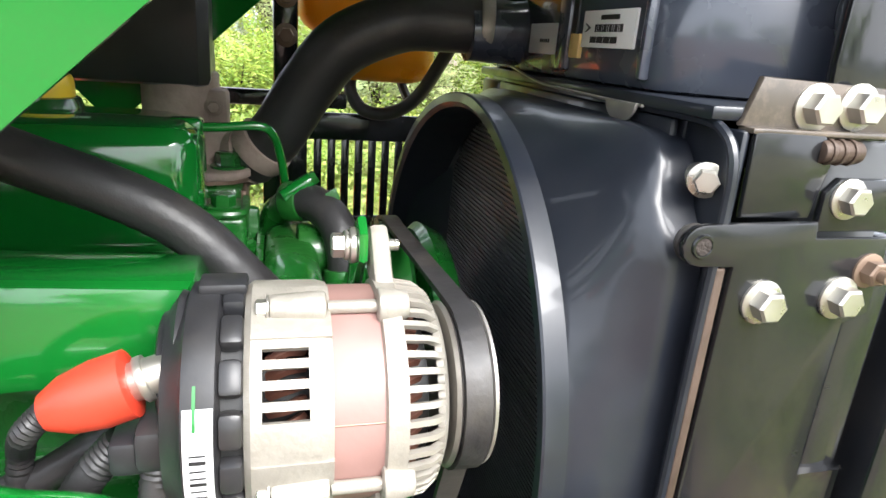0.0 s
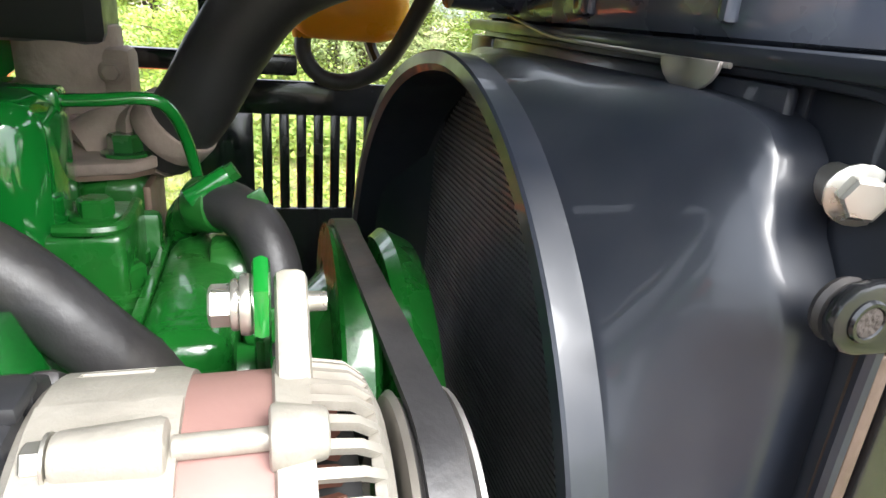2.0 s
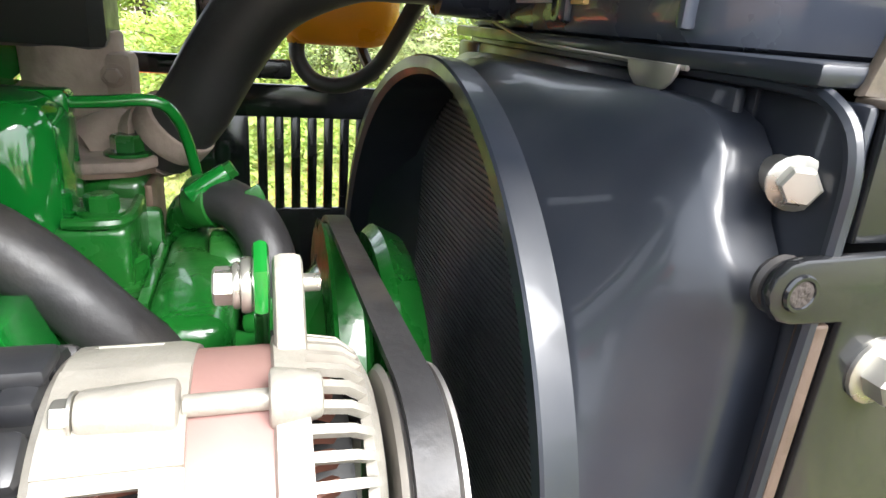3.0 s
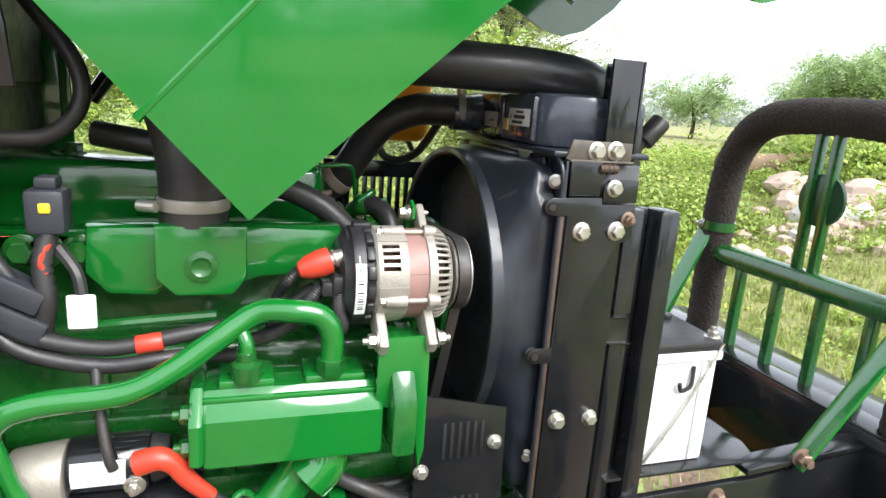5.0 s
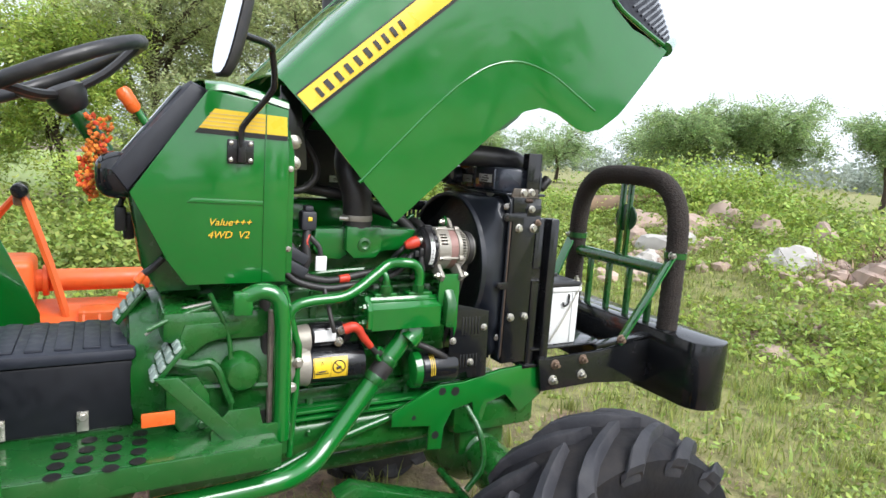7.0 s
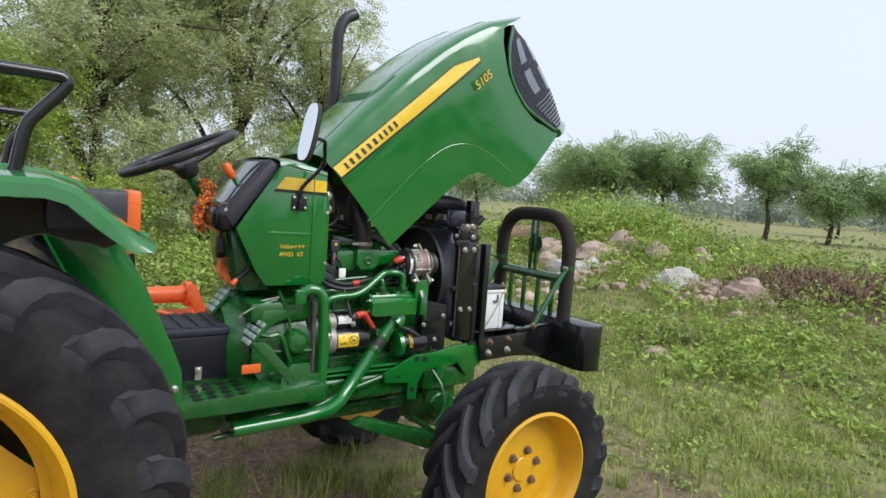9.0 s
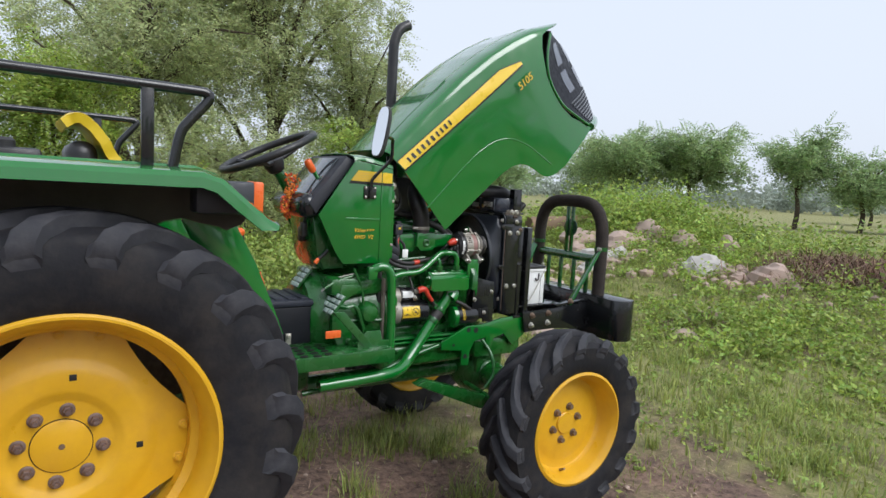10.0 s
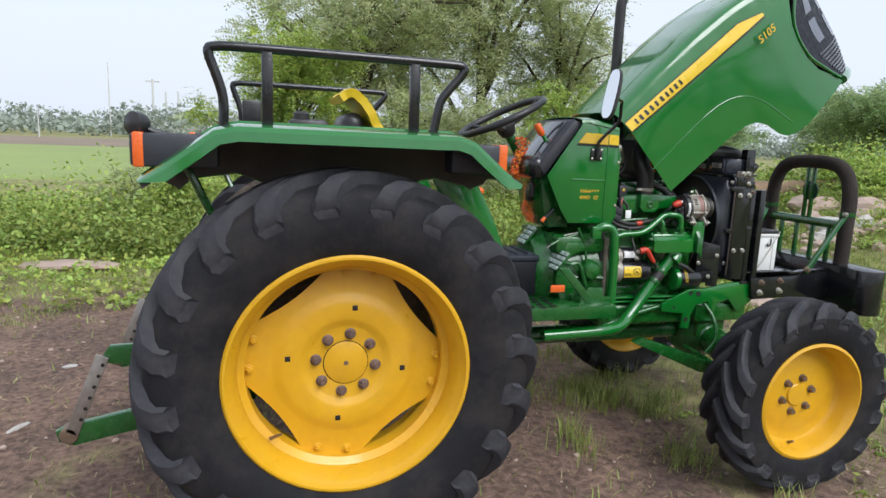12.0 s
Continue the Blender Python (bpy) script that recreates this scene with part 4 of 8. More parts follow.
for v in bm.verts:
    x, y = v.co.x, v.co.y
    k = (abs(x) ** 3.2 + abs(y) ** 3.2) ** (1 / 3.2)
    rr = math.hypot(x, y)
    f = rr / k if k > 1e-4 else 1
    v.co = V(x * f * 0.032, y * f * 0.108, -v.co.z)
bmesh.ops.transform(bm, matrix=mm, verts=bm.verts)
head = part("mirror_housing", bm, BLACK_MATT, mir)
bm = bmesh.new()
vs = []
for i in range(36):
    a = 2 * math.pi * i / 36
    k = (abs(math.cos(a)) ** 3.2 + abs(math.sin(a)) ** 3.2) ** (-1 / 3.2)
    vs.append(bm.verts.new(mm @ V(0.028 * k * math.cos(a), 0.103 * k * math.sin(a), -0.0085)))
bm.faces.new(vs)
part("mirror_glass", bm, MIRROR_M, mir, smooth=0)

# dash: grey hood sloping towards the driver, glass face
bm = bmesh.new()
prism(bm, [(0.918, 1.278), (0.955, 1.228), (1.132, 1.466), (1.085, 1.487)], -0.205, 0.205, "y", 0.018)
dash = part("dash_panel", bm, DASH_GREY, tractor, "dark grey dash with instrument glass")
part("instrument_glass", prism(bmesh.new(), [(0.935, 1.304), (0.941, 1.300), (1.072, 1.474), (1.066, 1.478)], -0.15, 0.15, "y", 0.002), GLASS, dash, "glossy dark instrument glass")
bm = box(bmesh.new(), (0.890, -0.195, 1.212), (0.985, 0.195, 1.318), 0.040, seg=5)
part("dash_lower", bm, BLACK, dash, "glossy black lower dash")
bm = sweep(bmesh.new(), [(1.00, -0.10, 1.33), (1.01, -0.10, 1.36), (0.975, -0.10, 1.42)], 0.010, 10)
t_lev = part("throttle_lever", bm, GREEN, tractor, "green throttle lever with orange grip")
part("grip", lathe(bmesh.new(), [(0.011, 0), (0.016, 0.01), (0.017, 0.05), (0.012, 0.06), (0, 0.061)], (0.978, -0.10, 1.41), (-0.55, 0, 0.85), 16), ORANGE, t_lev)
bm = sweep(bmesh.new(), [(1.03, -0.165, 1.075), (1.005, -0.162, 1.05), (0.985, -0.16, 1.035)], 0.008, 8)
f_lev = part("floor_lever", bm, BLACK_MATT, tractor)
part("grip", lathe(bmesh.new(), [(0.006, 0), (0.009, 0.006), (0.010, 0.026), (0, 0.032)], (0.990, -0.161, 1.040), (-0.62, 0, -0.78), 14), ORANGE, f_lev)
bm = prism(bmesh.new(), [(0.955, 1.235), (1.10, 1.235), (1.12, 0.985), (1.02, 0.985), (0.985, 1.05)], -0.150, 0.150, "y", 0.020)
part("column_cover", bm, GREEN_DARK, tractor, "dark green steering column cover")
part("wire_plug", box(bmesh.new(), (0.930, -0.11, 1.13), (0.955, -0.075, 1.19), 0.006), BLACK_MATT, tractor)
part("wire_plug", box(bmesh.new(), (0.950, -0.04, 1.10), (0.975, 0.0, 1.165), 0.006), BLACK_MATT, tractor)
part("loom", sweep(bmesh.new(), [(0.96, -0.09, 1.23), (0.945, -0.093, 1.20), (0.942, -0.093, 1.18)], 0.006, 8), BLACK_MATT, tractor)
axis = V(-0.44, 0, 0.90)
sw_c = V(0.810, 0.0, 1.488)
bm = torus(bmesh.new(), sw_c, axis, 0.205, 0.0165, 56, 12)
sw = part("steering_wheel", bm, BLACK_MATT, tractor, "black three-spoke steering wheel")
part("hub", lathe(bmesh.new(), [(0.02, -0.07), (0.034, -0.06), (0.045, -0.03), (0.045, -0.012), (0.03, 0.0), (0, 0.002)], sw_c - axis * 0.03, axis, 24), BLACK_MATT, sw)
q = axis.to_track_quat("Z", "Y")
for a in (90, 210, 330):
    e = q @ V(math.cos(math.radians(a)), math.sin(math.radians(a)), 0)
    part("spoke", sweep(bmesh.new(), [sw_c - axis * 0.05 + e * 0.03, sw_c - axis * 0.035 + e * 0.11, sw_c + e * 0.2], 0.011, 8), BLACK_MATT, sw)
part("steering_column", sweep(bmesh.new(), [sw_c - axis * 0.07, V(0.92, 0, 1.30), V(1.0, 0, 1.2)], 0.022, 12), GREEN_DARK, sw)

# hinge plate between cowl and engine
bm = prism(bmesh.new(), [(1.290, 1.298), (1.362, 1.298), (1.358, 1.36), (1.335, 1.50), (1.290, 1.50)], -0.186, -0.178, "y", 0.003)
hp_ob = part("hinge_plate", bm, BLACK, tractor, "black steel hood hinge plate")
for z in (1.3137, 1.366):
    bm = bmesh.new()
    bolt(bm, (1.327, -0.186, z), (0, -1, 0), 0.0115, 0.008)
    part("bolt", bm, ZINC, hp_ob)
bm = box(bmesh.new(), (1.27, -0.175, 1.20), (1.279, 0.26, 1.47), 0.002)
part("bulkhead", bm, BLACK_MATT, tractor)
for z in (1.102, 1.30):
    bm = bmesh.new()
    lathe(bm, [(0.007, 0), (0.007, 0.003), (0.003, 0.004), (0, 0.004)], (1.312, -0.218, z), (0, -1, 0), 12)
    part("screw", bm, ZINC, cowl_ob)
part("breather_hose", sweep(bmesh.new(), [(1.31, -0.12, 1.24), (1.37, -0.12, 1.245), (1.405, -0.12, 1.28), (1.40, -0.11, 1.33), (1.35, -0.1, 1.40)], 0.010, 10), HOSE, tractor)

size_fit = AS_DRAWN
# ---- hood, hinged at the rear and tilted up ----
HOOD_A = radians(42.5)
HD, HN = V(math.cos(HOOD_A), 0, math.sin(HOOD_A)), V(-math.sin(HOOD_A), 0, math.cos(HOOD_A))
HO = V(1.287, 0, 1.395)


def hood_at(s, y, u):
    return HO + (HD * s + HN * u) * 0.968 + V(0, y * 0.985, 0)


REAR_EDGE = 0.030
LOW = [(0, -0.360), (0.036, -0.364), (0.40, -0.364), (0.47, -0.369), (0.53, -0.379), (0.58, -0.405), (0.615, -0.450), (0.645, -0.530), (0.67, -0.565), (0.72, -0.590), (0.80, -0.597), (1.12, -0.555)]
WIDE = [(0, 0.249), (0.25, 0.256), (0.6, 0.270), (0.85, 0.282), (1.0, 0.280), (1.2, 0.262), (1.45, 0.23)]
TOP = [(0, 0.118), (0.25, 0.138), (0.55, 0.150), (0.75, 0.142), (0.9, 0.122), (1.06, 0.084), (1.28, -0.012), (1.44, -0.130)]
# (place on the half section, front end): low edge, side, shoulder, crown
HALF = [(0.0, 1.08), (0.12, 1.04), (0.25, 0.985), (0.4, 0.958), (0.55, 0.955), (0.68, 0.965), (0.8, 0.995), (0.9, 1.03), (1.0, 1.085), (1.15, 1.14), (1.3, 1.195), (1.45, 1.24), (1.6, 1.275), (1.8, 1.298), (2.0, 1.305)]


def hood_point(f, j, send):
    s = REAR_EDGE + f * (send - REAR_EDGE)
    w, lo, top = lerp_table(WIDE, s), lerp_table(LOW, s), lerp_table(TOP, s)
    sh = top - 0.055
    if j <= 1:
        u = lo + (sh - lo) * j
        return s, w - 0.010 * (1 - j) ** 2 - 0.02 * max(0, j - 0.85) / 0.15, u
    a = (j - 1) * math.pi / 2
    return s, (w - 0.02) * math.cos(a) ** 0.52 if a < math.pi / 2 - 1e-6 else 0.0, sh + (top - sh) * math.sin(a) ** 0.6


def hood_shell():
    bm = bmesh.new()
    fs = list(np.linspace(0, 0.38, 12)) + list(np.linspace(0.40, 0.76, 28)) + list(np.linspace(0.79, 1.0, 8))
    cols = [(j, e, -1) for j, e in HALF] + [(j, e, 1) for j, e in HALF[-2::-1]]
    grid = []
    for f in fs:
        row = []
        for j, e, sgn in cols:
            s, y, u = hood_point(f, j, e)
            row.append(bm.verts.new(hood_at(s, sgn * y, u)))
        grid.append(row)
    for a, b in zip(grid, grid[1:]):
        for i in range(len(cols) - 1):
            bm.faces.new((a[i], a[i + 1], b[i + 1], b[i]))
    bmesh.ops.recalc_face_normals(bm, faces=bm.faces)
    bmesh.ops.solidify(bm, geom=bm.faces[:], thickness=0.006)
    return bm


def crown_at(s, y):
    """Height of the crown above the hood's base line, y metres from its middle."""
    w, top = lerp_table(WIDE, s), lerp_table(TOP, s)
    a = math.acos(min(1.0, (y / (w - 0.02)) ** (1 / 0.52)))
    return top - 0.055 + 0.055 * math.sin(a) ** 0.6


hood = part("hood", hood_shell(), GREEN, tractor, "glossy green one-piece hood tilted open", smooth=75)


def hood_side(s, u, off):
    """A point on the near or far side wall, off metres proud of it."""
    w, lo, sh = lerp_table(WIDE, s), lerp_table(LOW, s), lerp_table(TOP, s) - 0.055
    j = max(0.0, min(1.0, (u - lo) / (sh - lo)))
    return w - 0.010 * (1 - j) ** 2 - 0.02 * max(0, j - 0.85) / 0.15 + off


def hood_decal(name, outline, mat, off=0.003, s_sign=-1, label=""):
    """A thin raised patch on the hood's side: rows of (s, u_low, u_high)."""
    bm = bmesh.new()
    rows = [[bm.verts.new(hood_at(s, s_sign * hood_side(s, u, off), u)) for u in np.linspace(lo, hi, 4)] for s, lo, hi in outline]
    for a, b in zip(rows, rows[1:]):
        for i in range(3):
            bm.faces.new((a[i], a[i + 1], b[i + 1], b[i]))
    bmesh.ops.recalc_face_normals(bm, faces=bm.faces)
    bmesh.ops.solidify(bm, geom=bm.faces[:], thickness=0.0015)
    return part(name, bm, mat, hood, label)


for sg in (-1, 1):
    st = [(s, 0.002 - 0.012 * min(1, s / 0.5), 0.047 - 0.006 * s - max(0, (s - 0.74)) * 0.30) for s in np.linspace(0.034, 0.865, 40)]
    hood_decal("yellow_stripe", st, YELLOW_STRIPE, 0.003, sg, "long yellow stripe with dark bars")
    hood_decal("black_line", [(s, a - 0.008, a - 0.001) for s, a, b in st], INK, 0.0035, sg)
    hood_decal("black_line", [(s, b + 0.001, b + 0.005) for s, a, b in st], INK, 0.0035, sg)
    # brand word as plain bars
    x = 0.075
    for wid in (0.016, 0.022, 0.020, 0.020, 0.020, 0.022, 0.016, 0.016, 0.018, 0.016):
        hood_decal("word_bar", [(x, 0.008, 0.034), (x + wid * 0.62, 0.008, 0.034)], INK, 0.0055, sg)
        x += wid + 0.0115
rot = Matrix(((HD.x, 0, HN.x, 0), (0, 1, 0, 0), (HD.z, 0, HN.z, 0), (0, 0, 0, 1)))
for dx, dy, mat in ((0.0022, 0.0, INK), (0, -0.0010, YELLOW_STRIPE)):
    p = hood_at(0.765 + dx, -0.2945 + dy, -0.098 - dx)
    lettering("lettering", "5105", 0.050, Matrix.Translation(p) @ rot @ pose(0, 0, 0, 90, 0, 0) @ Matrix.Diagonal((1.05, 1, 1, 1)), mat, hood, 0.001, 0.1)
for sg in (-1, 1):
    pts = []
    for s, u in ((0.02, -0.215), (0.15, -0.205), (0.30, -0.195), (0.42, -0.195), (0.52, -0.215), (0.60, -0.265), (0.66, -0.35), (0.70, -0.45), (0.73, -0.53)):
        pts.append(hood_at(s, sg * hood_side(s, u, -0.0035), u))
    part("side_crease", sweep(bmesh.new(), pts, 0.005, 8, 5), GREEN, hood)
    part("top_seam", sweep(bmesh.new(), [hood_at(s, sg * 0.13, crown_at(s, 0.13) - 0.0022) for s in np.linspace(0.04, 1.1, 28)], 0.004, 8, 2), GREEN_DARK, hood)
bm = bmesh.new()
# grille rows: side edge (s, u) and middle (s, u)
GR = [(1.130, 0.000, 1.310, -0.055), (1.035, -0.070, 1.365, -0.160), (0.985, -0.150, 1.380, -0.250), (0.966, -0.240, 1.383, -0.340), (0.980, -0.340, 1.378, -0.440), (1.025, -0.440, 1.358, -0.540), (1.075, -0.530, 1.328, -0.630)]


def grille_at(v, k, out=0.0):
    """v: 0 at the top row, 6 at the lowest; k: -1 to 1 across."""
    es, eu, cs, cu = [float(np.interp(v, range(7), [r[i] for r in GR])) for i in range(4)]
    f = 1 - abs(k) ** 1.7
    w = lerp_table(WIDE, es) - 0.006
    return hood_at(es + (cs - es) * f - 0.006 + out, k * w, eu + (cu - eu) * f)


rows = [[bm.verts.new(grille_at(v, k)) for k in np.linspace(-1, 1, 31)] for v in np.linspace(0, 6, 15)]
for a, b in zip(rows, rows[1:]):
    for i in range(30):
        bm.faces.new((a[i], a[i + 1], b[i + 1], b[i]))
bmesh.ops.recalc_face_normals(bm, faces=bm.faces)
bmesh.ops.solidify(bm, geom=bm.faces[:], thickness=0.008)
grille = part("grille", bm, GRILLE, hood, "black front grille with headlamps")


def grille_patch(name, v0, v1, k0, k1, mat, out):
    bm = bmesh.new()
    rows = [[bm.verts.new(grille_at(v, k, out)) for k in np.linspace(k0, k1, 6)] for v in np.linspace(v0, v1, 6)]
    for a, b in zip(rows, rows[1:]):
        for i in range(5):
            bm.faces.new((a[i], a[i + 1], b[i + 1], b[i]))
    bmesh.ops.recalc_face_normals(bm, faces=bm.faces)
    bmesh.ops.solidify(bm, geom=bm.faces[:], thickness=0.006)
    return part(name, bm, mat, grille)


for sg in (-1, 1):
    for v0, v1 in ((0.7, 2.0), (2.4, 3.7)):
        grille_patch("headlamp", v0, v1, sg * 0.80, sg * 0.66, LAMP_GLASS, 0.004)
        grille_patch("headlamp", v0 + 0.3, v1 + 0.3, sg * 0.46, sg * 0.30, LAMP_GLASS, 0.004)
    for k in range(9):
        part("grille_bar", sweep(bmesh.new(), [grille_at(4.2 + 0.2 * k, sg * k1, 0.003) for k1 in np.linspace(0.05, 0.9, 6)], 0.004, 6, 2), BLACK, grille)
bm = sweep(bmesh.new(), [grille_at(6, k, 0.0) - HN * 0.018 - HD * 0.006 for k in np.linspace(-0.94, 0.94, 15)], 0.022, 12, 3)
part("chin_bar", bm, GREEN, hood)
bm = sweep(bmesh.new(), [grille_at(v, -1, 0.0) + V(0, -0.004, 0) for v in np.linspace(0, 6, 10)], 0.007, 8, 3)
part("grille_trim", bm, GREEN, hood)
bm = sweep(bmesh.new(), [grille_at(v, 1, 0.0) + V(0, 0.004, 0) for v in np.linspace(0, 6, 10)], 0.007, 8, 3)
part("grille_trim", bm, GREEN, hood)
size_fit = BODY_FIT
part("hood_strut", sweep(bmesh.new(), [(1.36, 0.16, 1.28), (1.62, 0.16, 1.66)], 0.012, 10, 1, smooth=False), BLACK, tractor)

size_fit = BODY_FIT
# ---- engine ----
bm = box(bmesh.new(), (1.28, -0.115, 0.60), (1.84, 0.20, 0.985), 0.02, seg=3)
block = part("engine_block", bm, GREEN_CAST, tractor, "green painted cast engine block")
for z in (0.66, 0.76, 0.86):
    part("block_rib", box(bmesh.new(), (1.30, -0.13, z), (1.80, -0.09, z + 0.035), 0.008), GREEN_CAST, block)
for x in (1.40, 1.55, 1.70):
    part("block_rib", box(bmesh.new(), (x, -0.128, 0.62), (x + 0.02, -0.1, 0.97), 0.006), GREEN_CAST, block)
part("oil_pan", box(bmesh.new(), (1.30, -0.17, 0.50), (1.82, 0.17, 0.61), 0.025, seg=3), GREEN_CAST, block)
for z in (0.625, 0.645):
    part("pan_lip", box(bmesh.new(), (1.29, -0.178, z - 0.006), (1.83, 0.178, z + 0.004), 0.003), GREEN, block)
for k in range(8):
    part("oil_pan_bolt", bolt(bmesh.new(), (1.33 + 0.065 * k, -0.172, 0.585), (0, -1, 0), 0.007), GREEN_DARK, block)
for k in range(6):
    part("cast_bar", box(bmesh.new(), (1.425 + 0.02 * k, -0.1185, 0.915), (1.437 + 0.02 * k, -0.114, 0.936), 0.001), GREEN_CAST, block)
size_fit = AS_DRAWN
bm = box(bmesh.new(), (1.24, -0.062, 0.970), (1.688, 0.215, 1.074), 0.010, seg=3)
box(bm, (1.24, -0.070, 0.968), (1.690, 0.215, 0.982), 0.003)
box(bm, (1.55, 0.000, 1.060), (1.688, 0.120, 1.086), 0.010, seg=3)
head = part("cylinder_head", bm, GREEN_CAST, tractor, "green cylinder head with bolts")
for k in range(5):
    x = 1.30 + 0.07 * k
    bm = box(bmesh.new(), (x - 0.017, -0.058, 1.068), (x + 0.017, -0.030, 1.084), 0.006)
    bolt(bm, (x, -0.044, 1.083), (0, 0, 1), 0.010)
    part("head_bolt", bm, GREEN_CAST, head)
bm = box(bmesh.new(), (1.560, -0.020, 1.068), (1.598, 0.008, 1.086), 0.006)
part("head_boss", bm, GREEN_CAST, head)
part("boss_hole", lathe(bmesh.new(), [(0.008, 0), (0.008, 0.001), (0, 0.001)], (1.579, -0.006, 1.086), (0, 0, 1), 16), RUSTY, head)
for k in range(6):
    part("cast_bar", box(bmesh.new(), (1.500 + 0.008 * k, -0.0635, 1.052), (1.504 + 0.008 * k, -0.061, 1.060), 0.0006), GREEN_CAST, head)
for p, r in (((1.675, 0.020, 1.083), 0.012), ((1.669, 0.061, 1.092), 0.008)):
    bm = lathe(bmesh.new(), [(r * 1.8, -0.01), (r * 1.8, 0.001), (r * 1.5, 0.003), (0, 0.003)], p, (0, 0, 1), 20)
    bolt(bm, V(*p) + V(0, 0, 0.003), (0, 0, 1), r)
    part("head_bolt", bm, GREEN_CAST, head)
bm = box(bmesh.new(), (1.640, 0.004, 1.050), (1.682, 0.068, 1.124), 0.005, seg=3)
box(bm, (1.655, 0.066, 1.020), (1.690, 0.078, 1.115), 0.004)
part("head_lug", bm, GREEN_CAST, head)
lip = [(1.650, 0.006, 1.126), (1.668, 0.005, 1.126), (1.679, 0.010, 1.126), (1.681, 0.028, 1.126), (1.680, 0.055, 1.126)]
part("lug_lip", sweep(bmesh.new(), lip, 0.0032, 8, 4), GREEN_CAST, head)
part("head_bolt", bolt(bmesh.new(), (1.664, 0.032, 1.124), (0, 0, 1), 0.0085), GREEN_CAST, head)
size_fit = AS_DRAWN
plan = [(1.215, -0.004), (1.632, -0.004), (1.645, 0.002), (1.651, 0.016), (1.651, 0.050), (1.645, 0.078), (1.630, 0.098), (1.600, 0.112), (1.215, 0.118)]
cover = part("valve_cover", prism(bmesh.new(), plan, 1.092, 1.190, "z", 0.015), GREEN, tractor, "glossy green rocker cover", smooth=50)
part("cover_rim", prism(bmesh.new(), [(1.20, -0.018), (1.640, -0.018), (1.658, -0.008), (1.664, 0.012), (1.664, 0.058), (1.650, 0.110), (1.20, 0.130)], 1.088, 1.099, "z", 0.004), GREEN, cover)
part("tube_boss", box(bmesh.new(), (1.624, 0.042, 1.175), (1.650, 0.062, 1.191), 0.004, seg=3), GREEN, cover)
for x, y in ((1.32, 0.055), (1.47, 0.055)):
    part("cover_bolt", bolt(bmesh.new(), (x, y, 1.190), (0, 0, 1), 0.010), GREEN_DARK, cover)
part("oil_cap", cyl(bmesh.new(), (1.530, 0.090, 1.190), (1.530, 0.090, 1.216), 0.022, 0.022, 20, 0.006), YELLOW_STRIPE, cover, "yellow oil filler cap")
part("cap_neck", cyl(bmesh.new(), (1.530, 0.090, 1.186), (1.530, 0.090, 1.198), 0.028, 0.026, 20, 0.003), GREEN_DARK, cover)
size_fit = BODY_FIT

# intake manifold on the near side with black elbow
size_fit = MANIFOLD_FIT
bm = prism(bmesh.new(), [(1.395, 1.05), (1.42, 1.022), (1.475, 1.018), (1.49, 1.03), (1.57, 1.03), (1.60, 1.04), (1.70, 1.045), (1.715, 1.065), (1.70, 1.105), (1.58, 1.11), (1.40, 1.108)], -0.125, -0.06, "y", 0.012)
prism(bm, [(1.478, 1.05), (1.50, 1.028), (1.565, 1.028), (1.582, 1.05), (1.582, 1.115), (1.478, 1.115)], -0.155, -0.10, "y", 0.006)
mani = part("intake_manifold", bm, GREEN, tractor, "green intake manifold with square port")
part("port_plug", lathe(bmesh.new(), [(0.019, 0), (0.019, 0.004), (0.012, 0.006), (0.008, 0.003), (0, 0.003)], (1.53, -0.155, 1.066), (0, -1, 0), 24), GREEN_CAST, mani)
bm = sweep(bmesh.new(), [(1.52, -0.115, 1.11), (1.52, -0.115, 1.16), (1.515, -0.11, 1.21), (1.50, -0.09, 1.27), (1.52, -0.06, 1.33), (1.60, -0.05, 1.36)], 0.040, 20, 5)
elbow = part("intake_elbow", bm, HOSE, tractor, "black rubber intake elbow with steel clamp")
part("hose_clamp", cyl(bmesh.new(), (1.52, -0.115, 1.128), (1.52, -0.115, 1.144), 0.0425, 0.0425, 28, 0.002), ALU, elbow)
part("clamp_screw", cyl(bmesh.new(), (1.462, -0.14, 1.136), (1.482, -0.15, 1.136), 0.007, 0.007, 10), ZINC, elbow)

# injection wiring and connectors
bm = box(bmesh.new(), (1.352, -0.165, 1.105), (1.392, -0.125, 1.155), 0.006)
box(bm, (1.362, -0.158, 1.155), (1.384, -0.13, 1.168), 0.003)
conn = part("connector", bm, DASH_GREY, tractor, "grey wiring connector with yellow lock")
part("yellow_lock", box(bmesh.new(), (1.367, -0.168, 1.130), (1.379, -0.162, 1.141), 0.002), YELLOW_STRIPE, conn)
part("wire_loom", sweep(bmesh.new(), [(1.372, -0.15, 1.11), (1.365, -0.16, 1.07), (1.368, -0.165, 1.03), (1.36, -0.16, 0.99)], 0.010, 10, 8, ripple=0.18), HOSE, conn)
size_fit = WIRING_FIT
part("red_wire", sweep(bmesh.new(), [(1.37, -0.163, 1.108), (1.362, -0.17, 1.09), (1.366, -0.17, 1.075)], 0.003, 6), RED_PLASTIC, conn)
part("wire_tag", box(bmesh.new(), (1.385, -0.178, 1.012), (1.415, -0.172, 1.052), 0.003, pose(0, 0, 0)), PAPER, conn)
part("wire", sweep(bmesh.new(), [(1.375, -0.15, 1.10), (1.395, -0.165, 1.075), (1.40, -0.17, 1.05)], 0.007, 8), HOSE, conn)
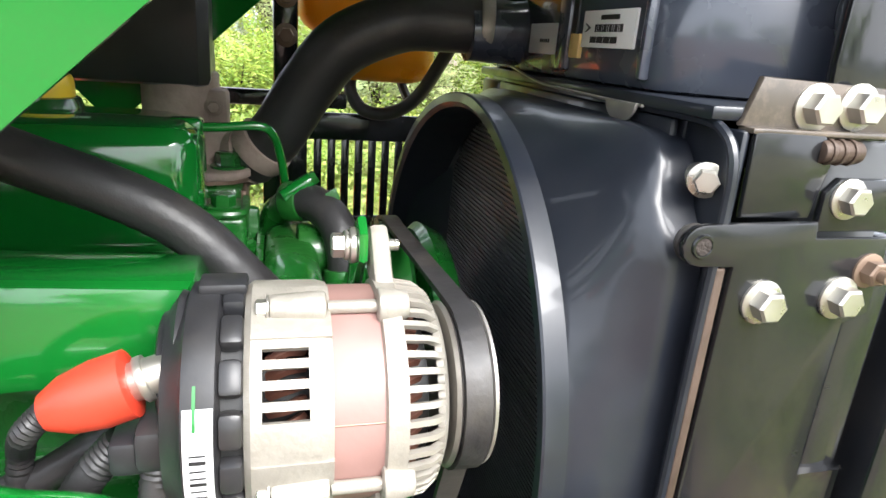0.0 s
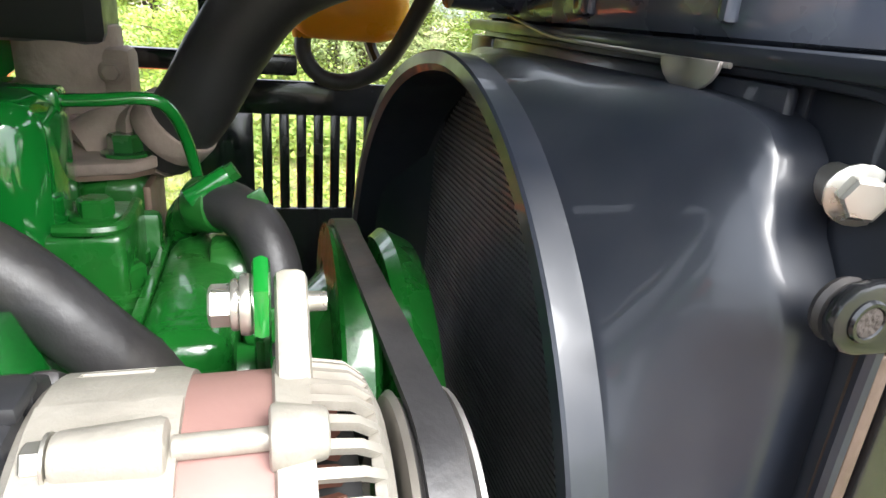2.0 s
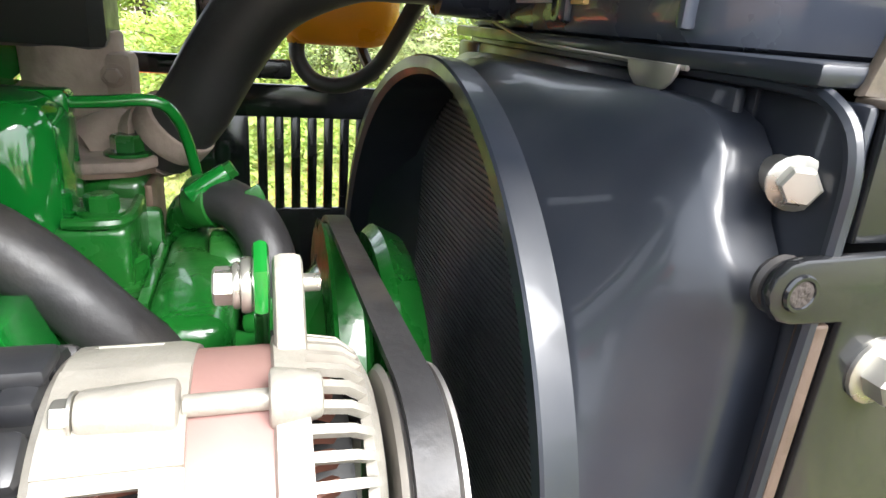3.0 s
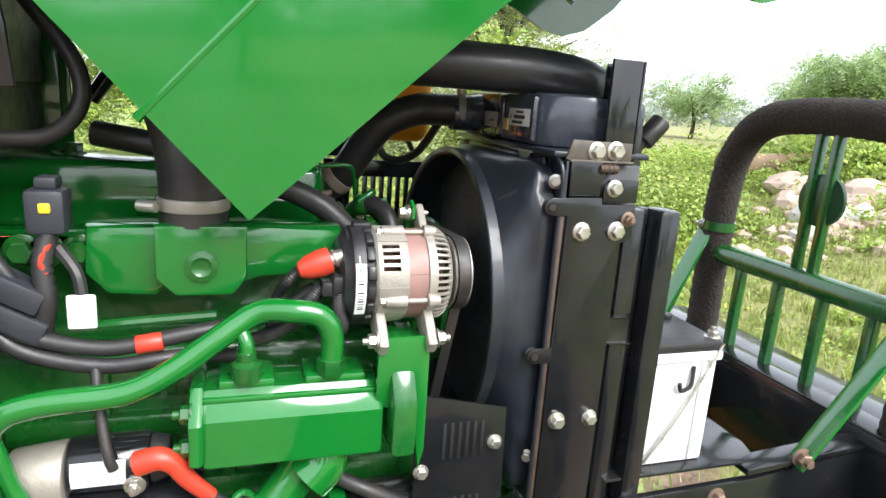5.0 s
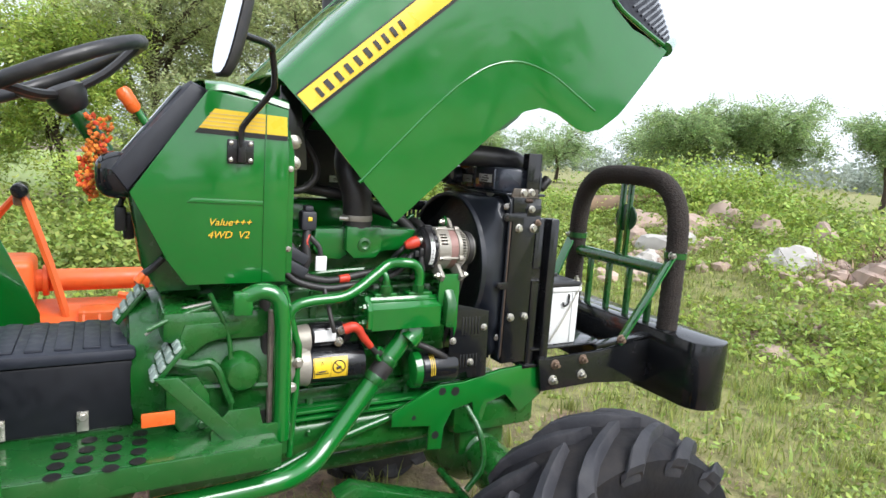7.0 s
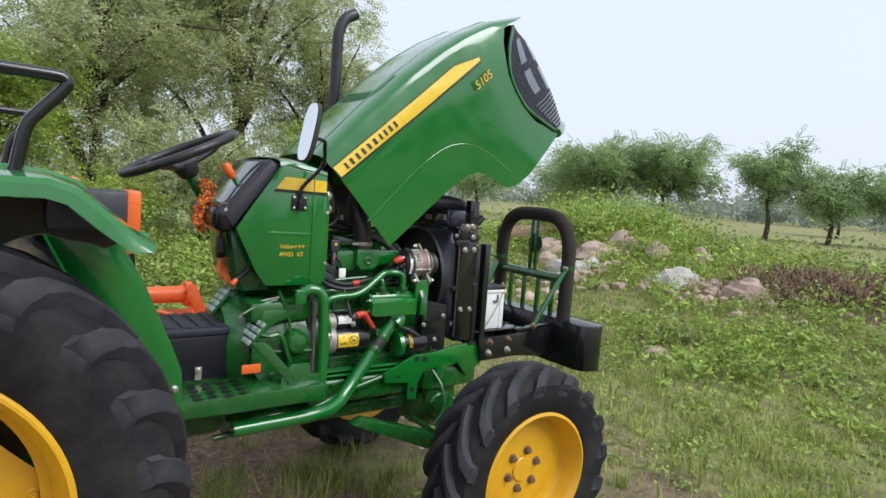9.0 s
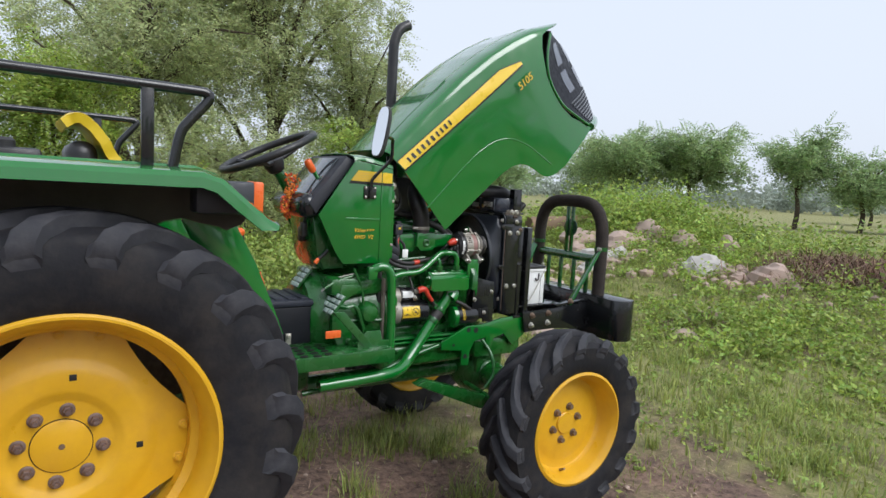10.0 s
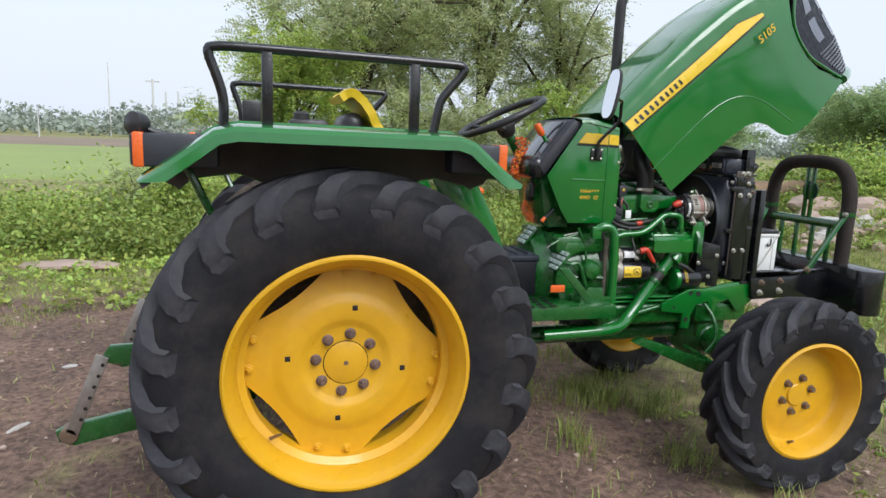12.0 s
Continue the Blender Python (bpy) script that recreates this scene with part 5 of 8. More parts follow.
for k, z in enumerate((1.055, 1.02)):
    bm = box(bmesh.new(), (-0.03, -0.02, -0.014), (0.03, 0.02, 0.014), 0.004, pose(1.335, -0.16, z, 0, 30, 0))
    part("connector", bm, DASH_GREY, tractor, "grey wiring connector")
for x in (1.325, 1.35, 1.385):
    part("injector_nut", bolt(bmesh.new(), (x, -0.10, 1.085), (0, -1, 0), 0.013), GREEN_CAST, head)
for pts, r in (([(1.29, -0.15, 1.16), (1.30, -0.16, 1.08), (1.31, -0.165, 1.03), (1.34, -0.17, 1.005), (1.42, -0.17, 0.985), (1.50, -0.165, 0.995), (1.60, -0.15, 1.01), (1.66, -0.15, 1.045)], 0.0095),
               ([(1.30, -0.165, 1.02), (1.34, -0.172, 0.985), (1.42, -0.175, 0.965), (1.50, -0.17, 0.97), (1.56, -0.14, 0.955)], 0.0095),
               ([(1.41, -0.175, 0.972), (1.415, -0.195, 0.93), (1.425, -0.215, 0.875), (1.43, -0.215, 0.855)], 0.006),
               ([(1.29, -0.14, 1.12), (1.315, -0.16, 1.09), (1.335, -0.165, 1.06)], 0.008)):
    part("wire_loom", sweep(bmesh.new(), pts, r, 10, 6), HOSE, tractor, "black wrapped wiring loom")
part("red_sleeve", cyl(bmesh.new(), (1.452, -0.170, 0.987), (1.482, -0.168, 0.990), 0.0115, 0.0115, 14, 0.002), RED_PLASTIC, tractor)
part("fuel_pipe", sweep(bmesh.new(), [(1.34, -0.12, 0.99), (1.45, -0.125, 1.0), (1.54, -0.125, 1.005)], 0.0065, 8), GREEN_DARK, tractor)

# hydraulic pump with pressure pipe
size_fit = PUMP_FIT
bm = prism(bmesh.new(), [(-0.232, 0.872), (-0.150, 0.862), (-0.125, 0.872), (-0.125, 0.950), (-0.150, 0.958), (-0.205, 0.958), (-0.212, 0.945), (-0.232, 0.930)], 1.522, 1.735, "x", 0.006)
box(bm, (1.518, -0.214, 0.944), (1.738, -0.140, 0.951), 0.002)
box(bm, (1.540, -0.205, 0.955), (1.605, -0.14, 0.968), 0.004)
box(bm, (1.640, -0.205, 0.955), (1.715, -0.14, 0.968), 0.004)
prism(bm, [(-0.240, 0.880), (-0.130, 0.868), (-0.120, 0.955), (-0.205, 0.962), (-0.240, 0.930)], 1.508, 1.524, "x", 0.004)
pump = part("hydraulic_pump", bm, GREEN, tractor, "green hydraulic pump with fittings")
for x in (1.572, 1.672):
    bm = lathe(bmesh.new(), [(0.016, 0), (0.018, 0.006), (0.018, 0.022), (0.012, 0.026), (0.012, 0.036)], (x, -0.200, 0.966), (0, 0, 1), 6 if x > 1.6 else 18)
    part("pipe_fitting", bm, GREEN_DARK, pump)
for z in (0.892, 0.935):
    part("cover_bolt", bolt(bmesh.new(), (1.512, -0.215, z), (-1, 0, 0), 0.010, stud=True), GREEN_DARK, pump)
part("cover_flange", prism(bmesh.new(), [(-0.245, 0.87), (-0.13, 0.87), (-0.12, 0.92), (-0.13, 0.975), (-0.225, 0.975), (-0.25, 0.94)], 1.742, 1.775, "x", 0.008), GREEN_DARK, pump)
part("pressure_pipe", sweep(bmesh.new(), [(1.672, -0.200, 0.985), (1.672, -0.200, 1.018), (1.658, -0.200, 1.043), (1.625, -0.198, 1.050), (1.585, -0.185, 1.045), (1.54, -0.195, 1.018), (1.49, -0.205, 0.985), (1.44, -0.21, 0.964), (1.36, -0.21, 0.958), (1.32, -0.21, 0.945), (1.303, -0.21, 0.91), (1.302, -0.21, 0.80), (1.30, -0.21, 0.64)], 0.0145, 14, 6), GREEN, pump, "green steel pressure pipe")
part("return_pipe", sweep(bmesh.new(), [(1.572, -0.200, 0.985), (1.572, -0.198, 1.012), (1.56, -0.185, 1.035)], 0.009, 10), GREEN, pump)
bm = sweep(bmesh.new(), [(1.665, -0.185, 0.875), (1.665, -0.195, 0.845), (1.645, -0.20, 0.825)], 0.033, 16)
part("pump_inlet", bm, GREEN, pump)

# starter motor
size_fit = PUMP_FIT
bm = cyl(bmesh.new(), (1.365, -0.165, 0.772), (1.52, -0.165, 0.772), 0.054, 0.054, 36, 0.006)
starter = part("starter_motor", bm, BLACK, tractor, "black starter motor with alloy nose and yellow warning label")
bm = cyl(bmesh.new(), (1.305, -0.165, 0.775), (1.368, -0.165, 0.775), 0.050, 0.058, 32, 0.004)
cyl(bm, (1.31, -0.165, 0.845), (1.37, -0.165, 0.845), 0.034, 0.040, 24, 0.004)
box(bm, (1.31, -0.20, 0.79), (1.366, -0.13, 0.85), 0.01)
part("starter_nose", bm, ALU, starter)
part("solenoid", cyl(bmesh.new(), (1.372, -0.165, 0.855), (1.46, -0.165, 0.855), 0.034, 0.034, 28, 0.004), BLACK, starter)
part("solenoid_cap", cyl(bmesh.new(), (1.46, -0.165, 0.855), (1.482, -0.165, 0.855), 0.03, 0.026, 20, 0.003), BLACK_MATT, starter)
for x, z, c in ((1.445, 0.84, ZINC), (1.452, 0.872, ZINC)):
    part("terminal", bolt(bmesh.new(), (x, -0.198, z), (0, -1, 0), 0.008, stud=True), c, starter)


def on_drum(bm, x0, x1, a0, a1, r, cy, cz, seg=8):
    """A patch wrapped on a drum that lies along x; the angle is 0 at the near side and grows upwards."""
    rows = [[bm.verts.new(V(x, cy - r * math.cos(a), cz + r * math.sin(a))) for x in (x0, x1)] for a in np.linspace(a0, a1, seg)]
    for p, q in zip(rows, rows[1:]):
        bm.faces.new((p[0], p[1], q[1], q[0]))
    return bm


part("warning_label", on_drum(bmesh.new(), 1.372, 1.466, -0.42, 0.62, 0.0548, -0.165, 0.772), YELLOW_STRIPE, starter, "yellow warning label")
part("white_label", on_drum(bmesh.new(), 1.378, 1.436, -0.35, 0.55, 0.0348, -0.165, 0.855), PAPER, starter)
for x0, x1, a0, a1 in ((1.374, 1.464, 0.585, 0.60), (1.374, 1.464, -0.41, -0.395), (1.374, 1.3755, -0.40, 0.60), (1.4625, 1.464, -0.40, 0.60), (1.4185, 1.4195, -0.4, 0.6)):
    part("label_line", on_drum(bmesh.new(), x0, x1, a0, a1, 0.0552, -0.165, 0.772), INK, starter)


def drum_line(pts, r=0.0553, wid=0.0016):
    q = [V(x, -0.165 - r * math.cos(a), 0.772 + r * math.sin(a)) for x, a in pts]
    return sweep(bmesh.new(), q, wid, 6, 1, smooth=False)


part("warning_triangle", drum_line([(1.379, -0.16), (1.3955, 0.42), (1.412, -0.16), (1.379, -0.16)]), INK, starter)
part("warning_ring", drum_line([(1.441 + 0.017 * math.cos(a), 0.12 + 0.30 * math.sin(a)) for a in np.linspace(0, 2 * math.pi, 25)]), INK, starter)
part("warning_bar", drum_line([(1.430, 0.33), (1.452, -0.09)]), INK, starter)
part("warning_bar", drum_line([(1.386, -0.06), (1.404, -0.04)], wid=0.0022), INK, starter)
part("warning_bar", drum_line([(1.434, 0.05), (1.446, 0.12)], wid=0.004), INK, starter)
bm = sweep(bmesh.new(), [(1.452, -0.215, 0.878), (1.475, -0.22, 0.885), (1.492, -0.22, 0.875), (1.505, -0.22, 0.855), (1.53, -0.215, 0.825)], (0.015, 0.0095), 14, 5)
part("red_boot", bm, RED_PLASTIC, starter, "red rubber terminal boot")
part("battery_cable", sweep(bmesh.new(), [(1.53, -0.215, 0.825), (1.555, -0.205, 0.80), (1.59, -0.17, 0.79)], 0.008, 10), HOSE, starter)
for x, z in ((1.315, 0.735), (1.33, 0.80)):
    part("bolt", bolt(bmesh.new(), (x, -0.218, z), (0, -1, 0), 0.009), ZINC, starter)
torus_bm = torus(bmesh.new(), (1.565, -0.20, 0.795), (0.6, -0.7, 0.2), 0.017, 0.005, 24, 8)
part("dipstick_ring", torus_bm, GREEN, tractor, "green dipstick ring")
part("dipstick", sweep(bmesh.new(), [(1.562, -0.195, 0.778), (1.56, -0.18, 0.70), (1.55, -0.16, 0.62)], 0.006, 8), GREEN_DARK, tractor)

# oil filter
size_fit = BODY_FIT
bm = lathe(bmesh.new(), [(0.048, 0), (0.0515, 0.004), (0.0515, 0.105), (0.048, 0.116), (0.034, 0.122), (0, 0.122)], (1.715, -0.175, 0.735), (1, 0, 0), 40)
filt = part("oil_filter", bm, BLACK, tractor, "glossy black oil filter canister")
for k in range(3):
    part("filter_stripe", on_drum(bmesh.new(), 1.738 + 0.006 * k, 1.740 + 0.006 * k, -0.2, 1.2, 0.0518, -0.175, 0.735), YELLOW_STRIPE, filt)
part("filter_base", lathe(bmesh.new(), [(0.04, -0.03), (0.055, -0.02), (0.058, 0.0), (0.052, 0.004)], (1.71, -0.175, 0.735), (1, 0, 0), 32), GREEN, filt)
part("filter_hose", sweep(bmesh.new(), [(1.69, -0.19, 0.82), (1.74, -0.21, 0.80), (1.80, -0.2, 0.765), (1.85, -0.15, 0.75)], 0.010, 10), HOSE, tractor)

size_fit = AS_DRAWN
# alternator: drum along x
AY, AZ = -0.163, 1.074


def drum_at(x, a, r):
    """A point on a drum round the alternator's axis; 0 is the near side, growing upwards."""
    return V(x, AY - r * math.cos(a), AZ + r * math.sin(a))


def slotted(x0, profile, row0, row1, slots, half, n=360):
    """A turned shell with real slots between two rows of its profile."""
    bm = bmesh.new()
    rows = [[bm.verts.new(drum_at(x0 + h, 2 * math.pi * i / n, r)) for i in range(n)] for r, h in profile]
    for k, (p, q) in enumerate(zip(rows, rows[1:])):
        for i in range(n):
            mid = 360.0 * (i + 0.5) / n
            if row0 <= k < row1 and any(abs((mid - c + 180) % 360 - 180) < half for c in slots):
                continue
            bm.faces.new((p[i], p[(i + 1) % n], q[(i + 1) % n], q[i]))
    bmesh.ops.recalc_face_normals(bm, faces=bm.faces)
    bmesh.ops.solidify(bm, geom=bm.faces[:], thickness=0.0035)
    return bm


bm = slotted(1.688, [(0.046, 0), (0.058, 0.001), (0.0605, 0.004), (0.0605, 0.009), (0.0605, 0.030), (0.0605, 0.036), (0.059, 0.041)], 3, 4, [20.5, 29.5, 38.5, 47.5, 110.5, 119.5, 128.5, -60.5, -69.5, -78.5], 2.9)
alt = part("alternator", bm, ALU, tractor, "cast aluminium alternator with slotted housings", smooth=30)
bm = slotted(1.7530, [(0.057, 0), (0.0605, 0.001), (0.0605, 0.011), (0.060, 0.015), (0.0585, 0.024), (0.054, 0.030), (0.046, 0.034), (0.026, 0.0355)], 2, 5, [8 * k + 0.5 for k in range(45)], 2.4)
drive = part("drive_end_housing", bm, ALU, alt, smooth=30)
# black filler: the shade inside the slots is put into its colour
part("slot_shade_core", cyl(bmesh.new(), (1.690, AY, AZ), (1.778, AY, AZ), 0.040, 0.040, 40), INK, alt)
for x in (1.708, 1.763):
    bm = bmesh.new()
    for k in range(36):
        a = 2 * math.pi * k / 36
        sweep(bm, [drum_at(x - 0.008, a, 0.046), drum_at(x, a + 0.05, 0.0515), drum_at(x + 0.008, a + 0.1, 0.046)], 0.0032, 6, 3)
    tagged(part("winding", bm, COPPER, alt), kind="stuff")
part("stator", cyl(bmesh.new(), (1.728, AY, AZ), (1.7545, AY, AZ), 0.0575, 0.0575, 64), LAMINATE, alt, "reddish brown laminated stator ring")
part("stator_seam", sweep(bmesh.new(), [drum_at(1.7285, 0.24, 0.0575), drum_at(1.7535, 0.24, 0.0575)], 0.0005, 6, 1, smooth=False), RUSTY, alt)
# stiffer pads on the rear housing
for a in (1.25, -0.32, 2.9):
    bm = bmesh.new()
    rows = [[bm.verts.new(drum_at(x, a + d, 0.0605 + (0.005 if abs(d) < 0.15 else 0.001))) for d in (-0.30, -0.15, 0.15, 0.30)] for x in (1.692, 1.729)]
    for i in range(3):
        bm.faces.new((rows[0][i], rows[0][i + 1], rows[1][i + 1], rows[1][i]))
    bmesh.ops.recalc_face_normals(bm, faces=bm.faces)
    bmesh.ops.solidify(bm, geom=bm.faces[:], thickness=0.004)
    part("bolt_pad", bm, ALU, alt)
    c = drum_at(0, a, 0.0605)
    part("through_bolt", cyl(bmesh.new(), (1.728, c.y, c.z), (1.755, c.y, c.z), 0.0034, 0.0034, 14), ALU, alt)
    part("bolt_boss", cyl(bmesh.new(), (1.752, c.y, c.z), (1.768, c.y, c.z), 0.0095, 0.0075, 18, 0.002), ALU, alt)
    part("bolt_boss", cyl(bmesh.new(), (1.700, c.y, c.z), (1.727, c.y, c.z), 0.0070, 0.0085, 18, 0.002), ALU, alt)
    part("bolt_head", bolt(bmesh.new(), (1.700, c.y, c.z), (-1, 0, 0), 0.0045), ZINC, alt)
bm = lathe(bmesh.new(), [(0.040, -0.010), (0.050, -0.008), (0.056, 0), (0.0605, 0.002), (0.0615, 0.006), (0.0615, 0.016), (0.058, 0.018)], (1.661, AY, AZ), (1, 0, 0), 56)
rear_cap = part("rear_cover", bm, BLACK_MATT, alt, "black plastic rear cover")
part("rear_ring", lathe(bmesh.new(), [(0.054, 0), (0.054, 0.016)], (1.676, AY, AZ), (1, 0, 0), 40), INK, rear_cap)
for k in range(16):
    m = Matrix.Translation((1.6835, AY, AZ)) @ Matrix.Rotation(2 * math.pi * (k + 0.3) / 16, 4, "X")
    part("cover_tab", box(bmesh.new(), (-0.0055, -0.0085, 0.052), (0.0055, 0.0085, 0.0618), 0.003, m), BLACK_MATT, rear_cap)
part("cover_clip", box(bmesh.new(), (1.667, AY - 0.008, AZ + 0.060), (1.690, AY + 0.010, AZ + 0.066), 0.002), BLACK_MATT, rear_cap)
bm = prism(bmesh.new(), [(-0.178, 1.120), (-0.128, 1.128), (-0.118, 1.140), (-0.119, 1.154), (-0.129, 1.158), (-0.138, 1.153), (-0.152, 1.139)], 1.7545, 1.7655, "x", 0.003)
part("adjuster_ear", bm, ALU, alt)
bm = cyl(bmesh.new(), (1.7435, -0.129, 1.146), (1.7475, -0.129, 1.146), 0.0105, 0.0105, 22, 0.001)
cyl(bm, (1.7405, -0.129, 1.146), (1.7435, -0.129, 1.146), 0.0088, 0.0088, 22, 0.001)
bolt(bm, (1.7405, -0.129, 1.146), (-1, 0, 0), 0.0066, 0.007, washer=False)
part("adjuster_bolt", bm, ZINC, alt)
part("bolt_thread", cyl(bmesh.new(), (1.7655, -0.129, 1.146), (1.772, -0.129, 1.146), 0.0036, 0.0034, 12), ZINC, alt)
strap = [(-0.142, 1.140), (-0.141, 1.156), (-0.128, 1.163), (-0.114, 1.156), (-0.090, 1.120), (-0.03, 1.075), (0.0, 1.05), (0.0, 1.03), (-0.06, 1.055), (-0.105, 1.095), (-0.130, 1.131)]
part("adjuster_strap", prism(bmesh.new(), strap, 1.7475, 1.7535, "x", 0.0025), GREEN, tractor, "green alternator adjuster strap")
for x0, x1, d in ((1.690, 1.703, -1), (1.750, 1.763, 1)):
    bm = prism(bmesh.new(), [(-0.205, 1.045), (-0.13, 1.030), (-0.190, 1.008), (-0.215, 0.994), (-0.236, 0.994), (-0.246, 1.008)], x0, x1, "x", 0.004)
    part("mount_foot", bm, ALU, alt)
    part("foot_bolt", bolt(bmesh.new(), (x0 if d < 0 else x1, -0.231, 1.010), (d, 0, 0), 0.008, stud=True), ZINC, alt)
bm = prism(bmesh.new(), [(1.692, 1.012), (1.757, 1.014), (1.757, 0.86), (1.750, 0.83), (1.742, 0.885), (1.727, 0.915), (1.692, 0.925)], -0.232, -0.225, "y", 0.003)
box(bm, (1.704, -0.230, 0.996), (1.749, -0.09, 1.004), 0.003)
part("alternator_bracket", bm, GREEN, tractor, "green sheet steel alternator bracket")
bm = lathe(bmesh.new(), [(0.012, 0), (0.045, 0.001), (0.047, 0.003), (0.0435, 0.005), (0.0435, 0.019), (0.047, 0.021), (0.0465, 0.023), (0.015, 0.024)], (1.7905, AY, AZ), (1, 0, 0), 48)
part("alternator_pulley", bm, STEEL, alt)
# flat belt over three pulleys
loop = []
for cy_, cz_, r_, a0, a1 in ((AY, AZ, 0.0445, 88, 250), (0.02, 0.72, 0.075, 215, 340), (0.055, 1.005, 0.100, -10, 95)):
    for a in np.linspace(radians(a0), radians(a1), 14):
        loop.append((cy_ + r_ * math.cos(a), cz_ + r_ * math.sin(a)))
bm = bmesh.new()
inner = [[bm.verts.new(V(x, y, z)) for x in (1.7955, 1.8095)] for y, z in loop]
for i in range(len(inner)):
    p, q = inner[i], inner[(i + 1) % len(inner)]
    bm.faces.new((p[0], p[1], q[1], q[0]))
bmesh.ops.recalc_face_normals(bm, faces=bm.faces)
bmesh.ops.solidify(bm, geom=bm.faces[:], thickness=-0.004)
part("fan_belt", bm, HOSE, tractor, "black ribbed fan belt")
pump_b = part("water_pump", lathe(bmesh.new(), [(0.02, -0.06), (0.05, -0.05), (0.06, -0.01), (0.07, 0.0), (0.102, 0.002), (0.099, 0.005), (0.099, 0.020), (0.103, 0.022), (0.09, 0.026), (0.02, 0.028)], (1.7885, 0.055, 1.005), (1, 0, 0), 48), GREEN_CAST, tractor, "green water pump and pulley")
part("fan_hub", lathe(bmesh.new(), [(0.05, 0), (0.112, 0.003), (0.118, 0.010), (0.110, 0.026), (0.06, 0.032), (0, 0.032)], (1.817, 0.035, 0.990), (1, 0, 0), 48), GREEN_CAST, pump_b)
part("crank_pulley", lathe(bmesh.new(), [(0.02, -0.03), (0.078, 0), (0.075, 0.004), (0.075, 0.020), (0.078, 0.024), (0.02, 0.03)], (1.788, 0.02, 0.72), (1, 0, 0), 36), BLACK, tractor)
# front plate of the engine with its boss and nuts
bm = box(bmesh.new(), (1.694, -0.070, 0.60), (1.736, 0.17, 1.100), 0.012, seg=3)
cyl(bm, (1.73, -0.020, 1.050), (1.750, -0.020, 1.050), 0.019, 0.017, 24, 0.003)
cyl(bm, (1.72, 0.04, 1.085), (1.748, 0.04, 1.085), 0.024, 0.022, 24, 0.004)
box(bm, (1.688, -0.066, 0.60), (1.694, 0.165, 1.094), 0.001)
timing = part("timing_cover", bm, GREEN_CAST, tractor, "green cast engine front cover")
for p in ((1.750, -0.020, 1.050), (1.736, -0.045, 1.00), (1.748, 0.065, 1.09), (1.736, 0.02, 1.03)):
    part("cover_bolt", bolt(bmesh.new(), p, (1, 0, 0), 0.0085), GREEN_DARK, timing)
size_fit = AS_DRAWN
# terminal boots and cables behind the alternator
bm = lathe(bmesh.new(), [(0.004, -0.040), (0.009, -0.038), (0.014, -0.028), (0.0165, -0.014), (0.0165, 0.0), (0.013, 0.001)], (1.638, -0.186, 1.098), (0.88, 0.05, 0.28), 24)
part("red_boot", bm, RED_PLASTIC, alt, "red rubber terminal boot")
bm = cyl(bmesh.new(), (1.638, -0.186, 1.098), (1.656, -0.184, 1.103), 0.0095, 0.0095, 14, 0.001)
cyl(bm, (1.642, -0.186, 1.0990), (1.646, -0.1855, 1.1005), 0.0115, 0.0115, 14, 0.001)
part("terminal_stud", bm, ZINC, alt)
bm = cyl(bmesh.new(), (1.648, AY, 1.092), (1.662, AY, 1.092), 0.030, 0.040, 28, 0.004)
box(bm, (1.640, -0.205, 1.060), (1.664, -0.165, 1.082), 0.004)
box(bm, (1.628, -0.200, 1.056), (1.648, -0.170, 1.074), 0.003)
part("alternator_plug", bm, BLACK_MATT, alt)
for pts, r, rip in (([(1.602, -0.184, 1.086), (1.590, -0.182, 1.072), (1.578, -0.160, 1.045), (1.572, -0.160, 1.01), (1.56, -0.15, 0.985)], 0.0058, 0.16),
                    ([(1.630, -0.182, 1.064), (1.616, -0.184, 1.048), (1.600, -0.182, 1.024), (1.575, -0.175, 1.005), (1.54, -0.165, 0.99)], 0.0085, 0.08),
                    ([(1.650, -0.195, 1.062), (1.648, -0.200, 1.040), (1.652, -0.198, 1.015), (1.630, -0.18, 0.995)], 0.0080, 0.08)):
    part("alternator_cable", sweep(bmesh.new(), pts, r, 10, 14, ripple=rip), HOSE, alt)


def alt_patch(x0, x1, a0, a1, r, n=8):
    bm = bmesh.new()
    rows = [[bm.verts.new(drum_at(x, a, r)) for x in (x0, x1)] for a in np.linspace(a0, a1, n)]
    for p, q in zip(rows, rows[1:]):
        bm.faces.new((p[0], p[1], q[1], q[0]))
    return bm


lbl = part("barcode_label", alt_patch(1.664, 1.6765, -0.62, 0.46, 0.0618), PAPER, alt, "white barcode label")
part("green_mark", alt_patch(1.668, 1.6695, 0.30, 0.62, 0.0621), GREEN, alt)
for k in range(11):
    a = -0.48 + 0.060 * k
    part("label_bar", alt_patch(1.6665, 1.6735, a, a + (0.016 if k % 3 else 0.032), 0.0621, 2), INK, lbl)
# coolant outlet in front of the head
size_fit = AS_DRAWN
part("thermostat_outlet", sweep(bmesh.new(), [(1.700, 0.090, 1.085), (1.704, 0.078, 1.108), (1.718, 0.060, 1.124)], 0.0125, 14), GREEN_CAST, tractor, "green thermostat outlet")
ph = part("pump_hose", sweep(bmesh.new(), [(1.712, 0.062, 1.122), (1.730, 0.048, 1.126), (1.747, 0.030, 1.118), (1.757, 0.014, 1.095), (1.758, 0.004, 1.05)], 0.0150, 16, 6), HOSE, tractor, "short black coolant hose with green painted clamps")
part("hose_clamp", cyl(bmesh.new(), (1.714, 0.061, 1.1225), (1.727, 0.051, 1.1255), 0.0172, 0.0172, 24, 0.001), GREEN_CAST, ph)
